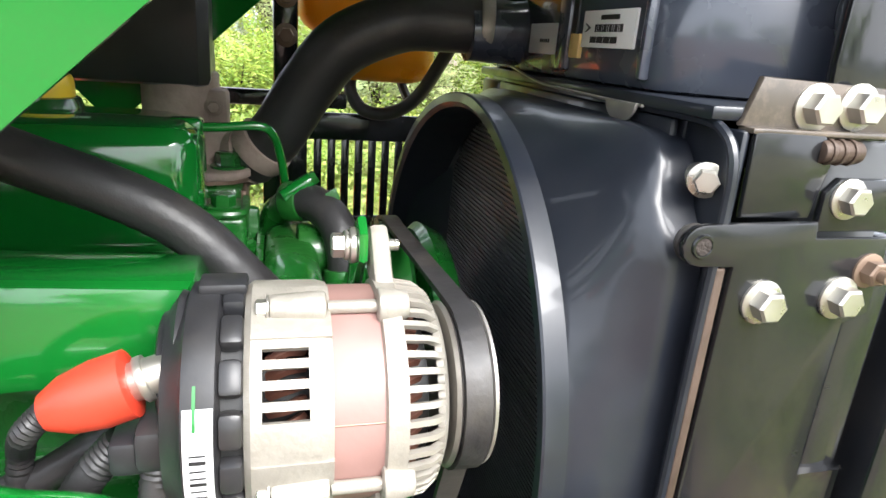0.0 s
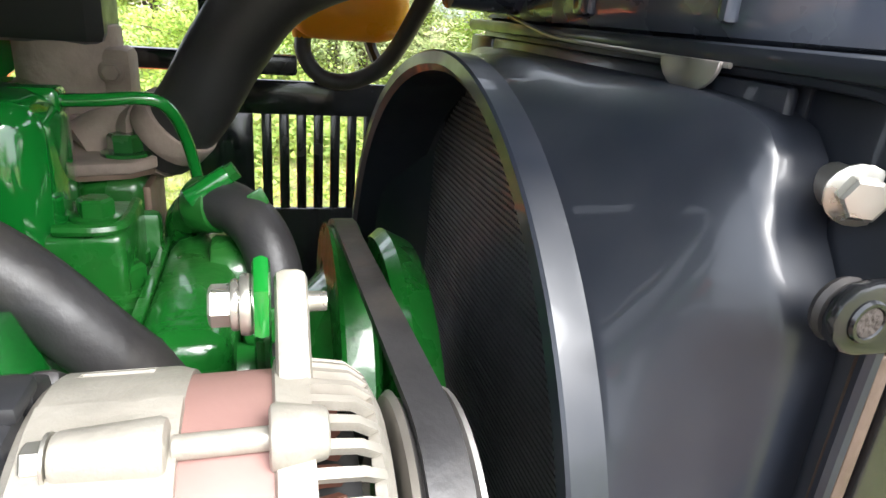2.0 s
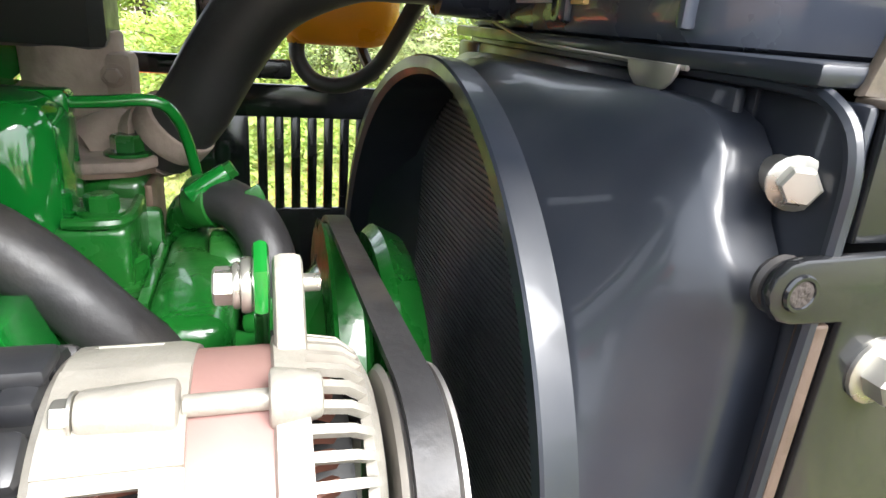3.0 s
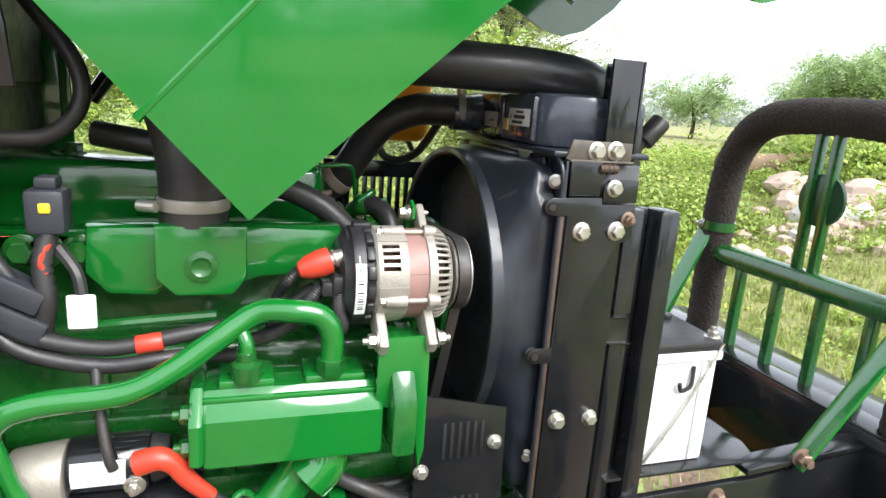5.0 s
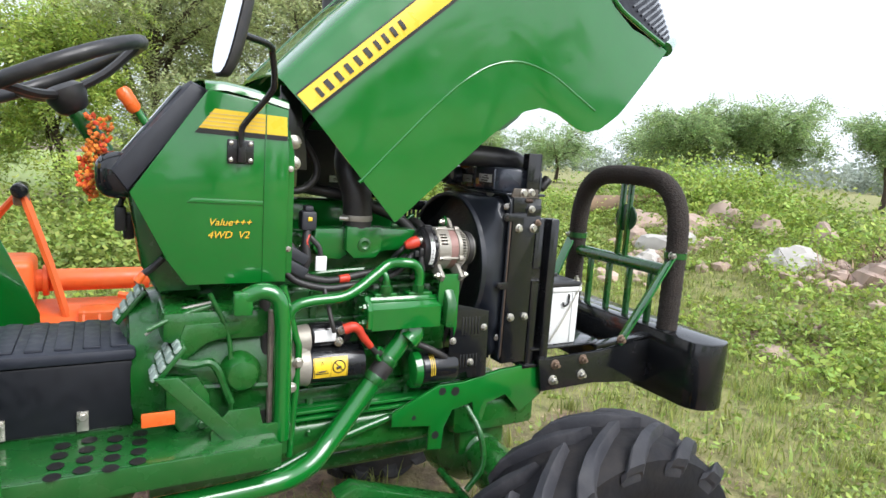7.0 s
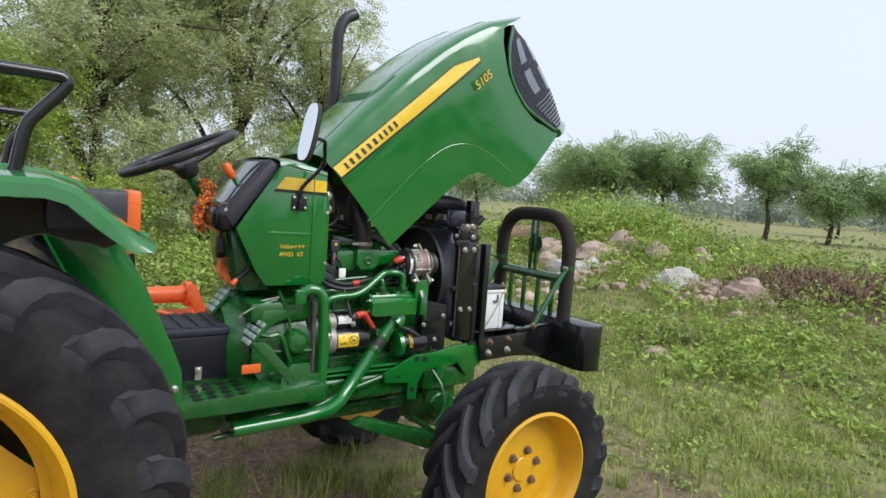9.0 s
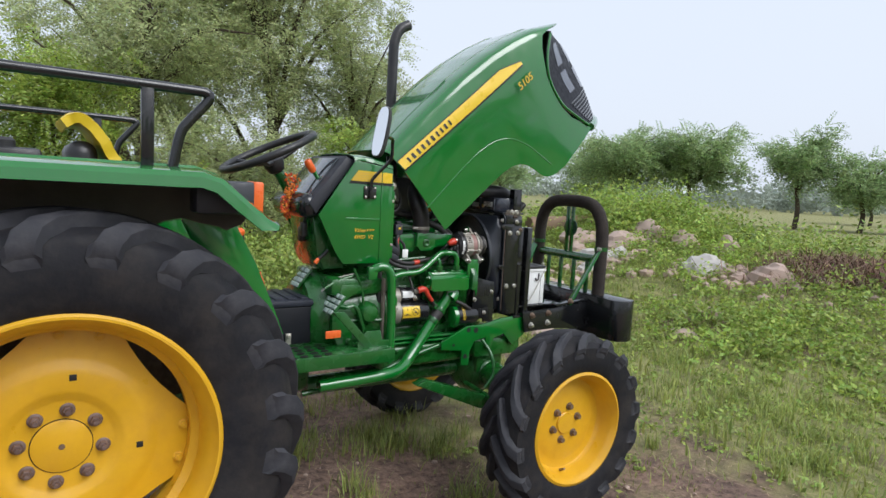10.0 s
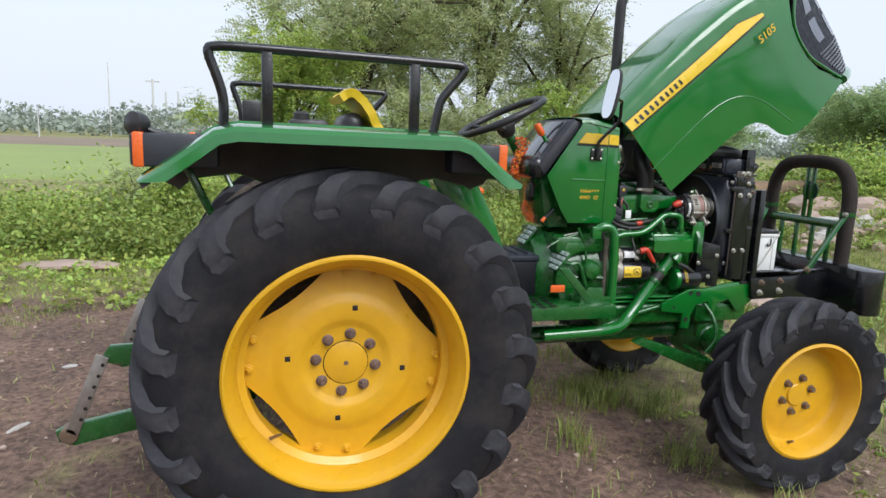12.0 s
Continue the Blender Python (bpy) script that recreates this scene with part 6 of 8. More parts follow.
part("clamp_screw", cyl(bmesh.new(), (1.709, 0.046, 1.130), (1.732, 0.048, 1.145), 0.0062, 0.0062, 14, 0.001), GREEN, ph)
part("screw_head", cyl(bmesh.new(), (1.730, 0.048, 1.1437), (1.736, 0.0485, 1.1476), 0.0055, 0.0055, 6), GREEN_CAST, ph)
part("clamp_tail", prism(bmesh.new(), [(1.742, 1.137), (1.750, 1.142), (1.754, 1.134), (1.752, 1.122), (1.745, 1.119), (1.741, 1.128)], 0.030, 0.032, "y", 0.0005), GREEN_CAST, ph)
part("hose_clamp", cyl(bmesh.new(), (1.7575, 0.009, 1.080), (1.758, 0.006, 1.066), 0.0172, 0.0172, 24, 0.001), GREEN_CAST, ph)
part("clamp_screw", cyl(bmesh.new(), (1.742, -0.012, 1.070), (1.756, -0.018, 1.075), 0.006, 0.006, 10, 0.001), GREEN_CAST, ph)
part("return_tube", sweep(bmesh.new(), [(1.640, 0.052, 1.183), (1.667, 0.051, 1.1845), (1.688, 0.052, 1.186), (1.700, 0.057, 1.181), (1.707, 0.072, 1.161), (1.712, 0.085, 1.125), (1.714, 0.09, 1.07)], 0.0037, 12), GREEN, tractor)
bm = prism(bmesh.new(), [(1.600, 0.112), (1.640, 0.106), (1.668, 0.114), (1.681, 0.132), (1.677, 0.158), (1.655, 0.176), (1.600, 0.186)], 1.127, 1.135, "z", 0.002)
flange = part("outlet_flange", bm, EXHAUST, tractor, "grey steel outlet flange")
part("flange_gasket", prism(bmesh.new(), [(1.602, 0.114), (1.640, 0.108), (1.667, 0.116), (1.679, 0.132), (1.675, 0.157), (1.655, 0.174), (1.602, 0.184)], 1.1235, 1.127, "z", 0), RUSTY, flange)
part("bolt", bolt(bmesh.new(), (1.661, 0.138, 1.135), (0, 0, 1), 0.0105), GREEN_DARK, flange)
bm = sweep(bmesh.new(), [(1.628, 0.165, 1.130), (1.645, 0.172, 1.137), (1.664, 0.170, 1.136), (1.680, 0.160, 1.143)], (0.022, 0.029), 18, 4)
part("outlet_neck", bm, EXHAUST, flange, "dusty cast outlet neck")
bm = box(bmesh.new(), (1.632, 0.112, 1.0), (1.674, 0.180, 1.1235), 0.008, seg=3)
pillar = part("outlet_pillar", bm, GREEN_CAST, tractor)
part("pillar_edge", box(bmesh.new(), (1.672, 0.116, 1.0), (1.678, 0.176, 1.118), 0.002), RUSTY, pillar)
size_fit = Matrix.Translation((0.002, 0, 0.030)) @ BODY_FIT

# top hoses, coolant bottle, far side screen
bm = sweep(bmesh.new(), [(1.722, 0.167, 1.123), (1.750, 0.152, 1.155), (1.776, 0.140, 1.199), (1.808, 0.128, 1.240), (1.858, 0.122, 1.264), (1.90, 0.118, 1.268), (1.96, 0.11, 1.268)], 0.0268, 20, 6)
top_hose = part("radiator_hose", bm, HOSE, tractor, "thick black upper radiator hose")
part("hose_clamp", cyl(bmesh.new(), (1.932, 0.114, 1.268), (1.944, 0.112, 1.268), 0.031, 0.031, 28, 0.002), ALU, top_hose)
part("clamp_screw", cyl(bmesh.new(), (1.938, 0.10, 1.298), (1.938, 0.12, 1.301), 0.006, 0.006, 10), ZINC, top_hose)
part("hose_cuff", cyl(bmesh.new(), (1.7290, 0.1630, 1.132), (1.7410, 0.1565, 1.1455), 0.0300, 0.0300, 28, 0.002), EXHAUST, top_hose)
size_fit = Matrix.Translation((0, 0, 0.014)) @ BODY_FIT
bm = sweep(bmesh.new(), [(1.40, -0.03, 1.230), (1.50, -0.05, 1.214), (1.605, -0.062, 1.181), (1.686, -0.064, 1.145), (1.741, -0.07, 1.092), (1.775, -0.05, 1.05), (1.80, 0.0, 0.98)], 0.0165, 16, 6)
part("bypass_hose", bm, HOSE, tractor, "black rubber coolant hose")
size_fit = AS_DRAWN
bm = cyl(bmesh.new(), (1.612, 0.225, 1.13), (1.612, 0.225, 1.215), 0.037, 0.037, 28, 0.003)
cyl(bm, (1.612, 0.225, 1.145), (1.612, 0.225, 1.153), 0.042, 0.042, 24, 0.002)
box(bm, (1.632, 0.200, 1.135), (1.658, 0.235, 1.200), 0.006)
exh_elbow = part("exhaust_elbow", bm, EXHAUST, tractor, "dusty brown cast exhaust elbow")
for p in ((1.645, 0.198, 1.150), (1.645, 0.198, 1.183)):
    part("bolt", bolt(bmesh.new(), p, (0, -1, 0), 0.006), EXHAUST, exh_elbow)
size_fit = FAR_FIT
bm = prism(bmesh.new(), [(1.44, 0.19), (1.678, 0.19), (1.688, 0.20), (1.688, 0.255), (1.66, 0.29), (1.60, 0.36), (1.44, 0.36)], 1.180, 1.37, "z", 0.008)
muff = part("muffler", bm, BLACK_MATT, tractor, "black muffler box")
part("white_label", box(bmesh.new(), (1.545, 0.1880, 1.209), (1.588, 0.1897, 1.230), 0.0004), PAPER, muff)
for k in range(7):
    part("label_bar", box(bmesh.new(), (1.560 + 0.003 * k, 0.1874, 1.214), (1.5612 + 0.003 * k, 0.1881, 1.224), 0), INK, muff)
size_fit = BODY_FIT
stk = part("exhaust_pipe", sweep(bmesh.new(), [(1.563, 0.30, 1.33), (1.563, 0.30, 1.6), (1.563, 0.30, 2.05), (1.570, 0.30, 2.13), (1.598, 0.30, 2.19), (1.650, 0.30, 2.222)], 0.027, 18, 6), BLACK_MATT, tractor, "tall black exhaust pipe with curved tip")
part("stack_collar", cyl(bmesh.new(), (1.563, 0.30, 1.36), (1.563, 0.30, 1.62), 0.038, 0.038, 20, 0.01), BLACK_MATT, stk)
size_fit = FAR_FIT
part("cross_bar", box(bmesh.new(), (1.64, 0.262, 1.158), (1.83, 0.274, 1.176), 0.003), BLACK, tractor)
part("post_bracket", box(bmesh.new(), (1.748, 0.258, 1.16), (1.775, 0.272, 1.36), 0.004), BLACK, tractor)
for z in (1.235, 1.275):
    part("bolt", bolt(bmesh.new(), (1.762, 0.258, z), (0, -1, 0), 0.008), RUSTY, tractor)
bm = box(bmesh.new(), (1.775, 0.255, 1.240), (1.935, 0.365, 1.45), 0.03, seg=4)
box(bm, (1.822, 0.258, 1.190), (1.935, 0.352, 1.27), 0.028, seg=4)
tank = part("coolant_bottle", bm, TANK, tractor, "amber translucent coolant bottle")
part("bottle_hose", sweep(bmesh.new(), [(1.838, 0.30, 1.20), (1.838, 0.295, 1.175), (1.855, 0.29, 1.155), (1.885, 0.28, 1.155), (1.915, 0.26, 1.18), (1.94, 0.2, 1.25)], 0.008, 10), HOSE, tank)
part("bottle_nipple", cyl(bmesh.new(), (1.838, 0.30, 1.19), (1.838, 0.30, 1.21), 0.010, 0.014, 12), TANK, tank)
part("bottle_hose", sweep(bmesh.new(), [(1.90, 0.33, 1.21), (1.905, 0.32, 1.185), (1.915, 0.30, 1.16)], 0.006, 8), HOSE, tank)
# far side screen with upright slots
size_fit = AS_DRAWN
bm = box(bmesh.new(), (1.688, 0.328, 1.134), (1.95, 0.333, 1.168), 0.002)
box(bm, (1.688, 0.328, 0.74), (1.95, 0.333, 1.036), 0.002)
screen = part("side_screen", bm, BLACK, tractor, "black side screen with upright slots")
part("screen_bar", box(bmesh.new(), (1.688, 0.328, 1.035), (1.7415, 0.333, 1.135), 0.001), BLACK, screen)
for k in range(10):
    x = 1.7545 + 0.0172 * k
    part("screen_bar", box(bmesh.new(), (x - 0.0050, 0.328, 1.035), (x + 0.0050, 0.333, 1.135), 0.001), BLACK, screen)

# radiator with shroud: a ring lip that flares into a rounded square, notched where the corner bolts sit
SY, SZ, SR = 0.029, 0.999, 0.2235
NOTCH = (radians(137), radians(-143))
bm = bmesh.new()
rings = []
SEG = 160
for r, t, x, g in ((SR - 0.012, 0, 1.905, 0), (SR - 0.012, 0, 1.853, 0), (SR - 0.008, 0, 1.850, 0), (SR - 0.001, 0, 1.8505, 0), (SR, 0, 1.852, 0), (SR - 0.001, 0, 1.867, 0), (SR - 0.006, 0.0, 1.8685, 0),
                   (SR - 0.006, 0.10, 1.873, 0), (SR, 0.33, 1.884, 0), (SR, 0.58, 1.894, 0), (SR, 0.82, 1.903, 0.25), (SR, 0.95, 1.908, 0.75), (SR, 1.0, 1.911, 1.0), (SR, 1.0, 1.918, 1.0), (SR, 1.0, 1.931, 1.0)):
    ring = []
    for i in range(SEG):
        a = 2 * math.pi * i / SEG
        e = V(0, SY + r * math.cos(a), SZ + r * math.sin(a))
        k = (abs(math.cos(a)) ** 9 + abs(math.sin(a)) ** 9) ** (-1 / 9)
        k -= 0.066 * g * max(math.exp(-((a - n) / 0.075) ** 2) for n in (NOTCH[0], NOTCH[1] + 2 * math.pi))
        sq = V(0, 0.001 + 0.192 * k * math.cos(a), 0.977 + 0.245 * k * math.sin(a))
        p = e.lerp(sq, t)
        ring.append(bm.verts.new(V(x - 0.020 * (1 - t) * max(0.0, (p.y - SY) / SR), p.y, p.z)))
    rings.append(ring)
for a, b in zip(rings, rings[1:]):
    for i in range(SEG):
        bm.faces.new((a[i], a[(i + 1) % SEG], b[(i + 1) % SEG], b[i]))
bmesh.ops.recalc_face_normals(bm, faces=bm.faces)
bmesh.ops.solidify(bm, geom=bm.faces[:], thickness=0.003)
rad = part("radiator_shroud", bm, SHROUD, tractor, "dark plastic radiator shroud with ring opening", smooth=32)
# flange as a frame: the middle is left to the core
for lo, hi in (((1.9325, -0.198, 0.725), (1.9375, -0.150, 1.228)), ((1.922, 0.150, 0.725), (1.929, 0.202, 1.228)), ((1.9225, -0.150, 1.185), (1.929, 0.150, 1.228)), ((1.9225, -0.150, 0.725), (1.929, 0.150, 0.77))):
    part("shroud_flange", box(bmesh.new(), lo, hi, 0.003), SHROUD, rad)
rim = [(1.924, -0.10, 1.231), (1.924, -0.170, 1.231), (1.925, -0.192, 1.227), (1.927, -0.202, 1.212), (1.927, -0.204, 1.18), (1.926, -0.204, 1.12), (1.926, -0.204, 0.95), (1.926, -0.204, 0.74)]
part("flange_rim", sweep(bmesh.new(), rim, 0.0030, 8, 5), SHROUD, rad)
for p in ((1.9290, -0.1810, 1.199), (1.9290, -0.1810, 0.80)):
    bm = cyl(bmesh.new(), V(*p) + V(0.004, 0.014, 0), V(*p), 0.0075, 0.0075, 20, 0.001)
    bolt(bm, p, (-0.52, -0.85, 0), 0.0064)
    part("bolt", bm, ZINC, rad)
bm = box(bmesh.new(), (1.987, -0.188, 0.74), (2.05, 0.188, 1.225), 0.004)
core = part("radiator_core", bm, CORE, tractor, "black radiator core behind a fine mesh")
mesh_bm = bmesh.new()
for k in range(-48, 49):
    d = 0.0043 * k
    half = math.sqrt(max(0.0, 0.2105 ** 2 - d * d))
    if half > 0.01:
        box(mesh_bm, (1.8955, SY - half, SZ + d - 0.0011), (1.8975, SY + half, SZ + d + 0.0011), 0)
        box(mesh_bm, (1.8965, SY + d - 0.0009, SZ - half), (1.8990, SY + d + 0.0009, SZ + half), 0)
tagged(part("fin_mesh", mesh_bm, CORE, core, smooth=0), kind="stuff")
# top tank: moulded body over a crimped flange
bm = prism(bmesh.new(), [(1.927, 0.20), (1.921, 0.12), (1.921, -0.108), (1.926, -0.122), (1.945, -0.138), (1.975, -0.152), (2.0, -0.160), (2.062, -0.162), (2.062, 0.20)], 1.238, 1.312, "z", 0.012)
ttank = part("radiator_tank", bm, TOP_TANK, tractor, "black moulded top tank with white labels", smooth=30)
part("tank_flange", box(bmesh.new(), (1.918, -0.190, 1.2315), (2.06, 0.20, 1.2395), 0.0025), SHROUD, ttank)
part("tank_seal", box(bmesh.new(), (1.932, -0.150, 1.200), (1.990, 0.200, 1.2330), 0.003), SHROUD, ttank)
part("crimp_edge", sweep(bmesh.new(), [(1.917, 0.105, 1.244), (1.917, 0.060, 1.2375), (1.917, 0.018, 1.2335), (1.917, -0.08, 1.2320), (1.918, -0.125, 1.2318)], 0.0012, 6, 4), STEEL, ttank)
tab = [(-0.104 + 0.019 * math.cos(a), 1.233 + 0.013 * math.sin(a)) for a in np.linspace(math.pi, 2 * math.pi, 11)]
part("tank_tab", prism(bmesh.new(), tab, 1.9145, 1.9165, "x", 0.0006), STEEL, ttank)
part("tank_neck", cyl(bmesh.new(), (1.872, 0.11, 1.272), (1.93, 0.11, 1.276), 0.027, 0.032, 24), TOP_TANK, ttank)
part("tank_rib", box(bmesh.new(), (1.9175, -0.116, 1.246), (1.926, -0.110, 1.306), 0.003), TOP_TANK, ttank)
part("tank_groove", box(bmesh.new(), (1.9195, -0.0175, 1.262), (1.9225, -0.0085, 1.302), 0.0012), INK, ttank)
part("tank_rib", box(bmesh.new(), (1.9165, -0.0085, 1.246), (1.926, 0.012, 1.308), 0.004), TOP_TANK, ttank)
part("port_ring", torus(bmesh.new(), (2.030, -0.164, 1.292), (0, 1, 0), 0.021, 0.0045, 32, 10), TOP_TANK, ttank)
for y0, y1, z0, z1, mt, nm in ((-0.1005, -0.029, 1.2640, 1.2885, PAPER, "white_label"), (0.016, 0.071, 1.2570, 1.2810, SILVER_LABEL, "grey_label"), (-0.028, -0.013, 1.2560, 1.2730, TAPE, "tape_piece")):
    part(nm, box(bmesh.new(), (1.9190 if nm != "tape_piece" else 1.9175, y0, z0), (1.9212, y1, z1), 0.0004), mt, ttank)
for k in range(16):
    y = -0.050 - 0.0024 * k
    part("label_bar", box(bmesh.new(), (1.9183, y, 1.2742), (1.9191, y + (0.0006 if k % 3 else 0.0012), 1.2792), 0), INK, ttank)
    part("label_bar", box(bmesh.new(), (1.9183, y + 0.006, 1.2670), (1.9191, y + 0.006 + (0.0012 if k % 4 else 0.0006), 1.2712), 0), INK, ttank)
part("label_bar", box(bmesh.new(), (1.9183, -0.080, 1.2822), (1.9191, -0.056, 1.2852), 0), INK, ttank)
part("label_bar", prism(bmesh.new(), [(-0.034, 1.2800), (-0.042, 1.2770), (-0.034, 1.2740), (-0.039, 1.2770)], 1.9183, 1.9191, "x", 0), INK, ttank)
for k in range(5):
    part("label_bar", box(bmesh.new(), (1.9183, 0.045 - 0.004 * k, 1.2660), (1.9191, 0.0465 - 0.004 * k, 1.2690), 0), INK, ttank)
# side plate with two rounded ears
def ear(x, z, r, a0, a1):
    return [(x + r * math.cos(a), z + r * math.sin(a)) for a in np.linspace(radians(a0), radians(a1), 7)]


outline = [(1.934, 0.725), (1.934, 0.955)] + ear(1.911, 0.966, 0.0110, 270, 90) + [(1.934, 0.977), (1.936, 1.158)] + ear(1.9145, 1.170, 0.0115, 270, 90) + [(1.984, 1.183), (1.9855, 1.174), (2.036, 1.174), (2.036, 1.128), (2.020, 1.122), (2.020, 0.725)]
plate = part("radiator_side_plate", prism(bmesh.new(), outline, -0.208, -0.203, "y", 0.0015), BLACK, tractor, "black steel radiator side plate with bolts")
for x, z in ((1.9145, 1.170), (1.911, 0.966)):
    part("plate_hole", lathe(bmesh.new(), [(0.0046, 0), (0.0046, 0.0008), (0, 0.0008)], (x, -0.2082, z), (0, -1, 0), 18), COIR, plate)
    part("hole_ring", torus(bmesh.new(), (x, -0.2085, z), (0, 1, 0), 0.0056, 0.0011, 20, 6), BLACK, plate)
    part("ear_grommet", torus(bmesh.new(), (x - 0.001, -0.2000, z), (0, 1, 0), 0.0078, 0.0026, 20, 8), HOSE, plate)
part("edge_strip", box(bmesh.new(), (1.9265, -0.2075, 0.745), (1.9325, -0.1985, 1.1575), 0.0015), RUST_STRIP, plate, "rusty brown edge strip")
part("plate_web", box(bmesh.new(), (1.9330, -0.2030, 0.725), (2.018, -0.1990, 1.172), 0.001), BLACK, plate)
for p, r in (((1.9585, -0.208, 1.138), 0.0082), ((2.010, -0.208, 1.139), 0.0082), ((1.9545, -0.208, 0.868), 0.0082), ((2.006, -0.208, 0.868), 0.0078)):
    part("bolt", bolt(bmesh.new(), p, (0, -1, 0), r), ZINC, plate)
part("plate_nut", bolt(bmesh.new(), (2.026, -0.208, 1.155), (0, -1, 0), 0.0066, stud=True), RUSTY, plate)
# upper bracket: a dusty folded plate above, a dark recessed plate with its own bolt
bm = prism(bmesh.new(), [(1.934, 1.230), (1.942, 1.255), (2.030, 1.253), (2.030, 1.229), (2.012, 1.225)], -0.193, -0.188, "y", 0.0015)
brk = part("upper_bracket", bm, DUST_SHADE_BLACK, tractor, "dusty black upper bracket")
part("bracket_skirt", prism(bmesh.new(), [(1.940, 1.183), (1.938, 1.2285), (1.944, 1.2295), (1.982, 1.2285), (1.990, 1.212), (1.984, 1.183)], -0.2005, -0.196, "y", 0.0015), BLACK, brk)
part("bracket_fold", box(bmesh.new(), (1.936, -0.2005, 1.2270), (2.030, -0.188, 1.2300), 0.001), DUST_SHADE_BLACK, brk)
part("back_plate", prism(bmesh.new(), [(1.988, 1.176), (1.988, 1.198), (1.996, 1.206), (2.040, 1.206), (2.040, 1.176)], -0.2035, -0.198, "y", 0.002), BLACK, brk)
for p in ((1.976, -0.193, 1.241), (2.004, -0.193, 1.2425), (2.003, -0.2035, 1.195)):
    part("bolt", bolt(bmesh.new(), p, (0, -1, 0), 0.0082 if p[2] > 1.2 else 0.0074), ZINC, brk)
clip = cyl(bmesh.new(), (1.980, -0.199, 1.2195), (2.006, -0.199, 1.2195), 0.0062, 0.0062, 14, 0.001)
for k in range(3):
    cyl(clip, (1.984 + 0.007 * k, -0.199, 1.2195), (1.9865 + 0.007 * k, -0.199, 1.2195), 0.0072, 0.0072, 14, 0.0005)
part("spring_clip", clip, RUST_STRIP, brk)
size_fit = BODY_FIT
# upright channel in front of the radiator
supp = part("radiator_support", box(bmesh.new(), (2.075, -0.21, 0.705), (2.175, 0.21, 0.717), 0.003), BLACK, tractor, "black upright channel sections on a foot plate")
part("channel", box(bmesh.new(), (2.085, -0.205, 0.717), (2.115, -0.17, 1.185), 0.004), BLACK, supp)
part("channel_web", box(bmesh.new(), (2.115, -0.185, 0.717), (2.135, -0.17, 1.185), 0.003), BLACK, supp)
part("channel_lip", box(bmesh.new(), (2.135, -0.215, 0.717), (2.168, -0.17, 1.185), 0.006), BLACK, supp)
part("channel", box(bmesh.new(), (2.08, 0.17, 0.717), (2.165, 0.205, 1.185), 0.004), BLACK, supp)
bm = box(bmesh.new(), (2.075, -0.19, 0.99), (2.112, -0.2065, 1.03), 0.004)
part("latch", bm, BLACK, tractor)
bm = prism(bmesh.new(), [(2.055, 1.185), (2.094, 1.185), (2.094, 1.382), (2.046, 1.382), (2.046, 1.285)], -0.190, -0.183, "y", 0.002)
box(bm, (2.088, -0.190, 1.185), (2.096, -0.10, 1.382), 0.002)
part("duct_bracket", bm, BLACK, tractor)
bm = sweep(bmesh.new(), [(1.60, -0.05, 1.362), (1.75, -0.055, 1.365), (1.90, -0.06, 1.365), (2.02, -0.06, 1.362), (2.09, -0.055, 1.35), (2.145, -0.05, 1.315), (2.165, -0.045, 1.26), (2.165, -0.04, 1.16)], 0.034, 20, 6)
duct = part("intake_duct", bm, BLACK_MATT, tractor, "large black intake duct")
part("hose_clamp", cyl(bmesh.new(), (2.128, -0.051, 1.327), (2.140, -0.0505, 1.318), 0.0365, 0.0365, 24, 0.002), ALU, duct)
bm = cyl(bmesh.new(), (2.195, -0.06, 1.27), (2.225, -0.06, 1.305), 0.017, 0.017, 20, 0.003)
cyl(bm, (2.175, -0.06, 1.245), (2.2, -0.06, 1.275), 0.008, 0.008, 10)
part("service_cap", bm, BLACK_MATT, tractor, "black ribbed service cap")
part("horn", lathe(bmesh.new(), [(0.02, 0), (0.05, 0.01), (0.052, 0.018), (0.03, 0.024), (0, 0.025)], (2.19, -0.10, 1.08), (0.9, -0.4, 0), 28), BLACK, tractor, "round black horn")
size_fit = BODY_FIT
# perforated lower guard
bm = prism(bmesh.new(), [(1.80, 0.935), (1.93, 0.905), (1.935, 0.70), (1.87, 0.70), (1.865, 0.72), (1.80, 0.71)], -0.212, -0.206, "y", 0.002)
guard = part("belt_guard", bm, BLACK, tractor, "black slotted belt guard")
for k in range(6):
    x = 1.838 + 0.011 * k
    part("guard_slot", box(bmesh.new(), (x, -0.2135, 0.835), (x + 0.005, -0.2115, 0.89), 0.001), INK, guard)
    part("guard_slot", box(bmesh.new(), (x, -0.2135, 0.735), (x + 0.005, -0.2115, 0.775), 0.001), INK, guard)
for p in ((1.915, -0.212, 0.855), (1.81, -0.212, 0.82), (1.875, -0.212, 0.75)):
    part("bolt", bolt(bmesh.new(), p, (0, -1, 0), 0.007), ZINC, guard)

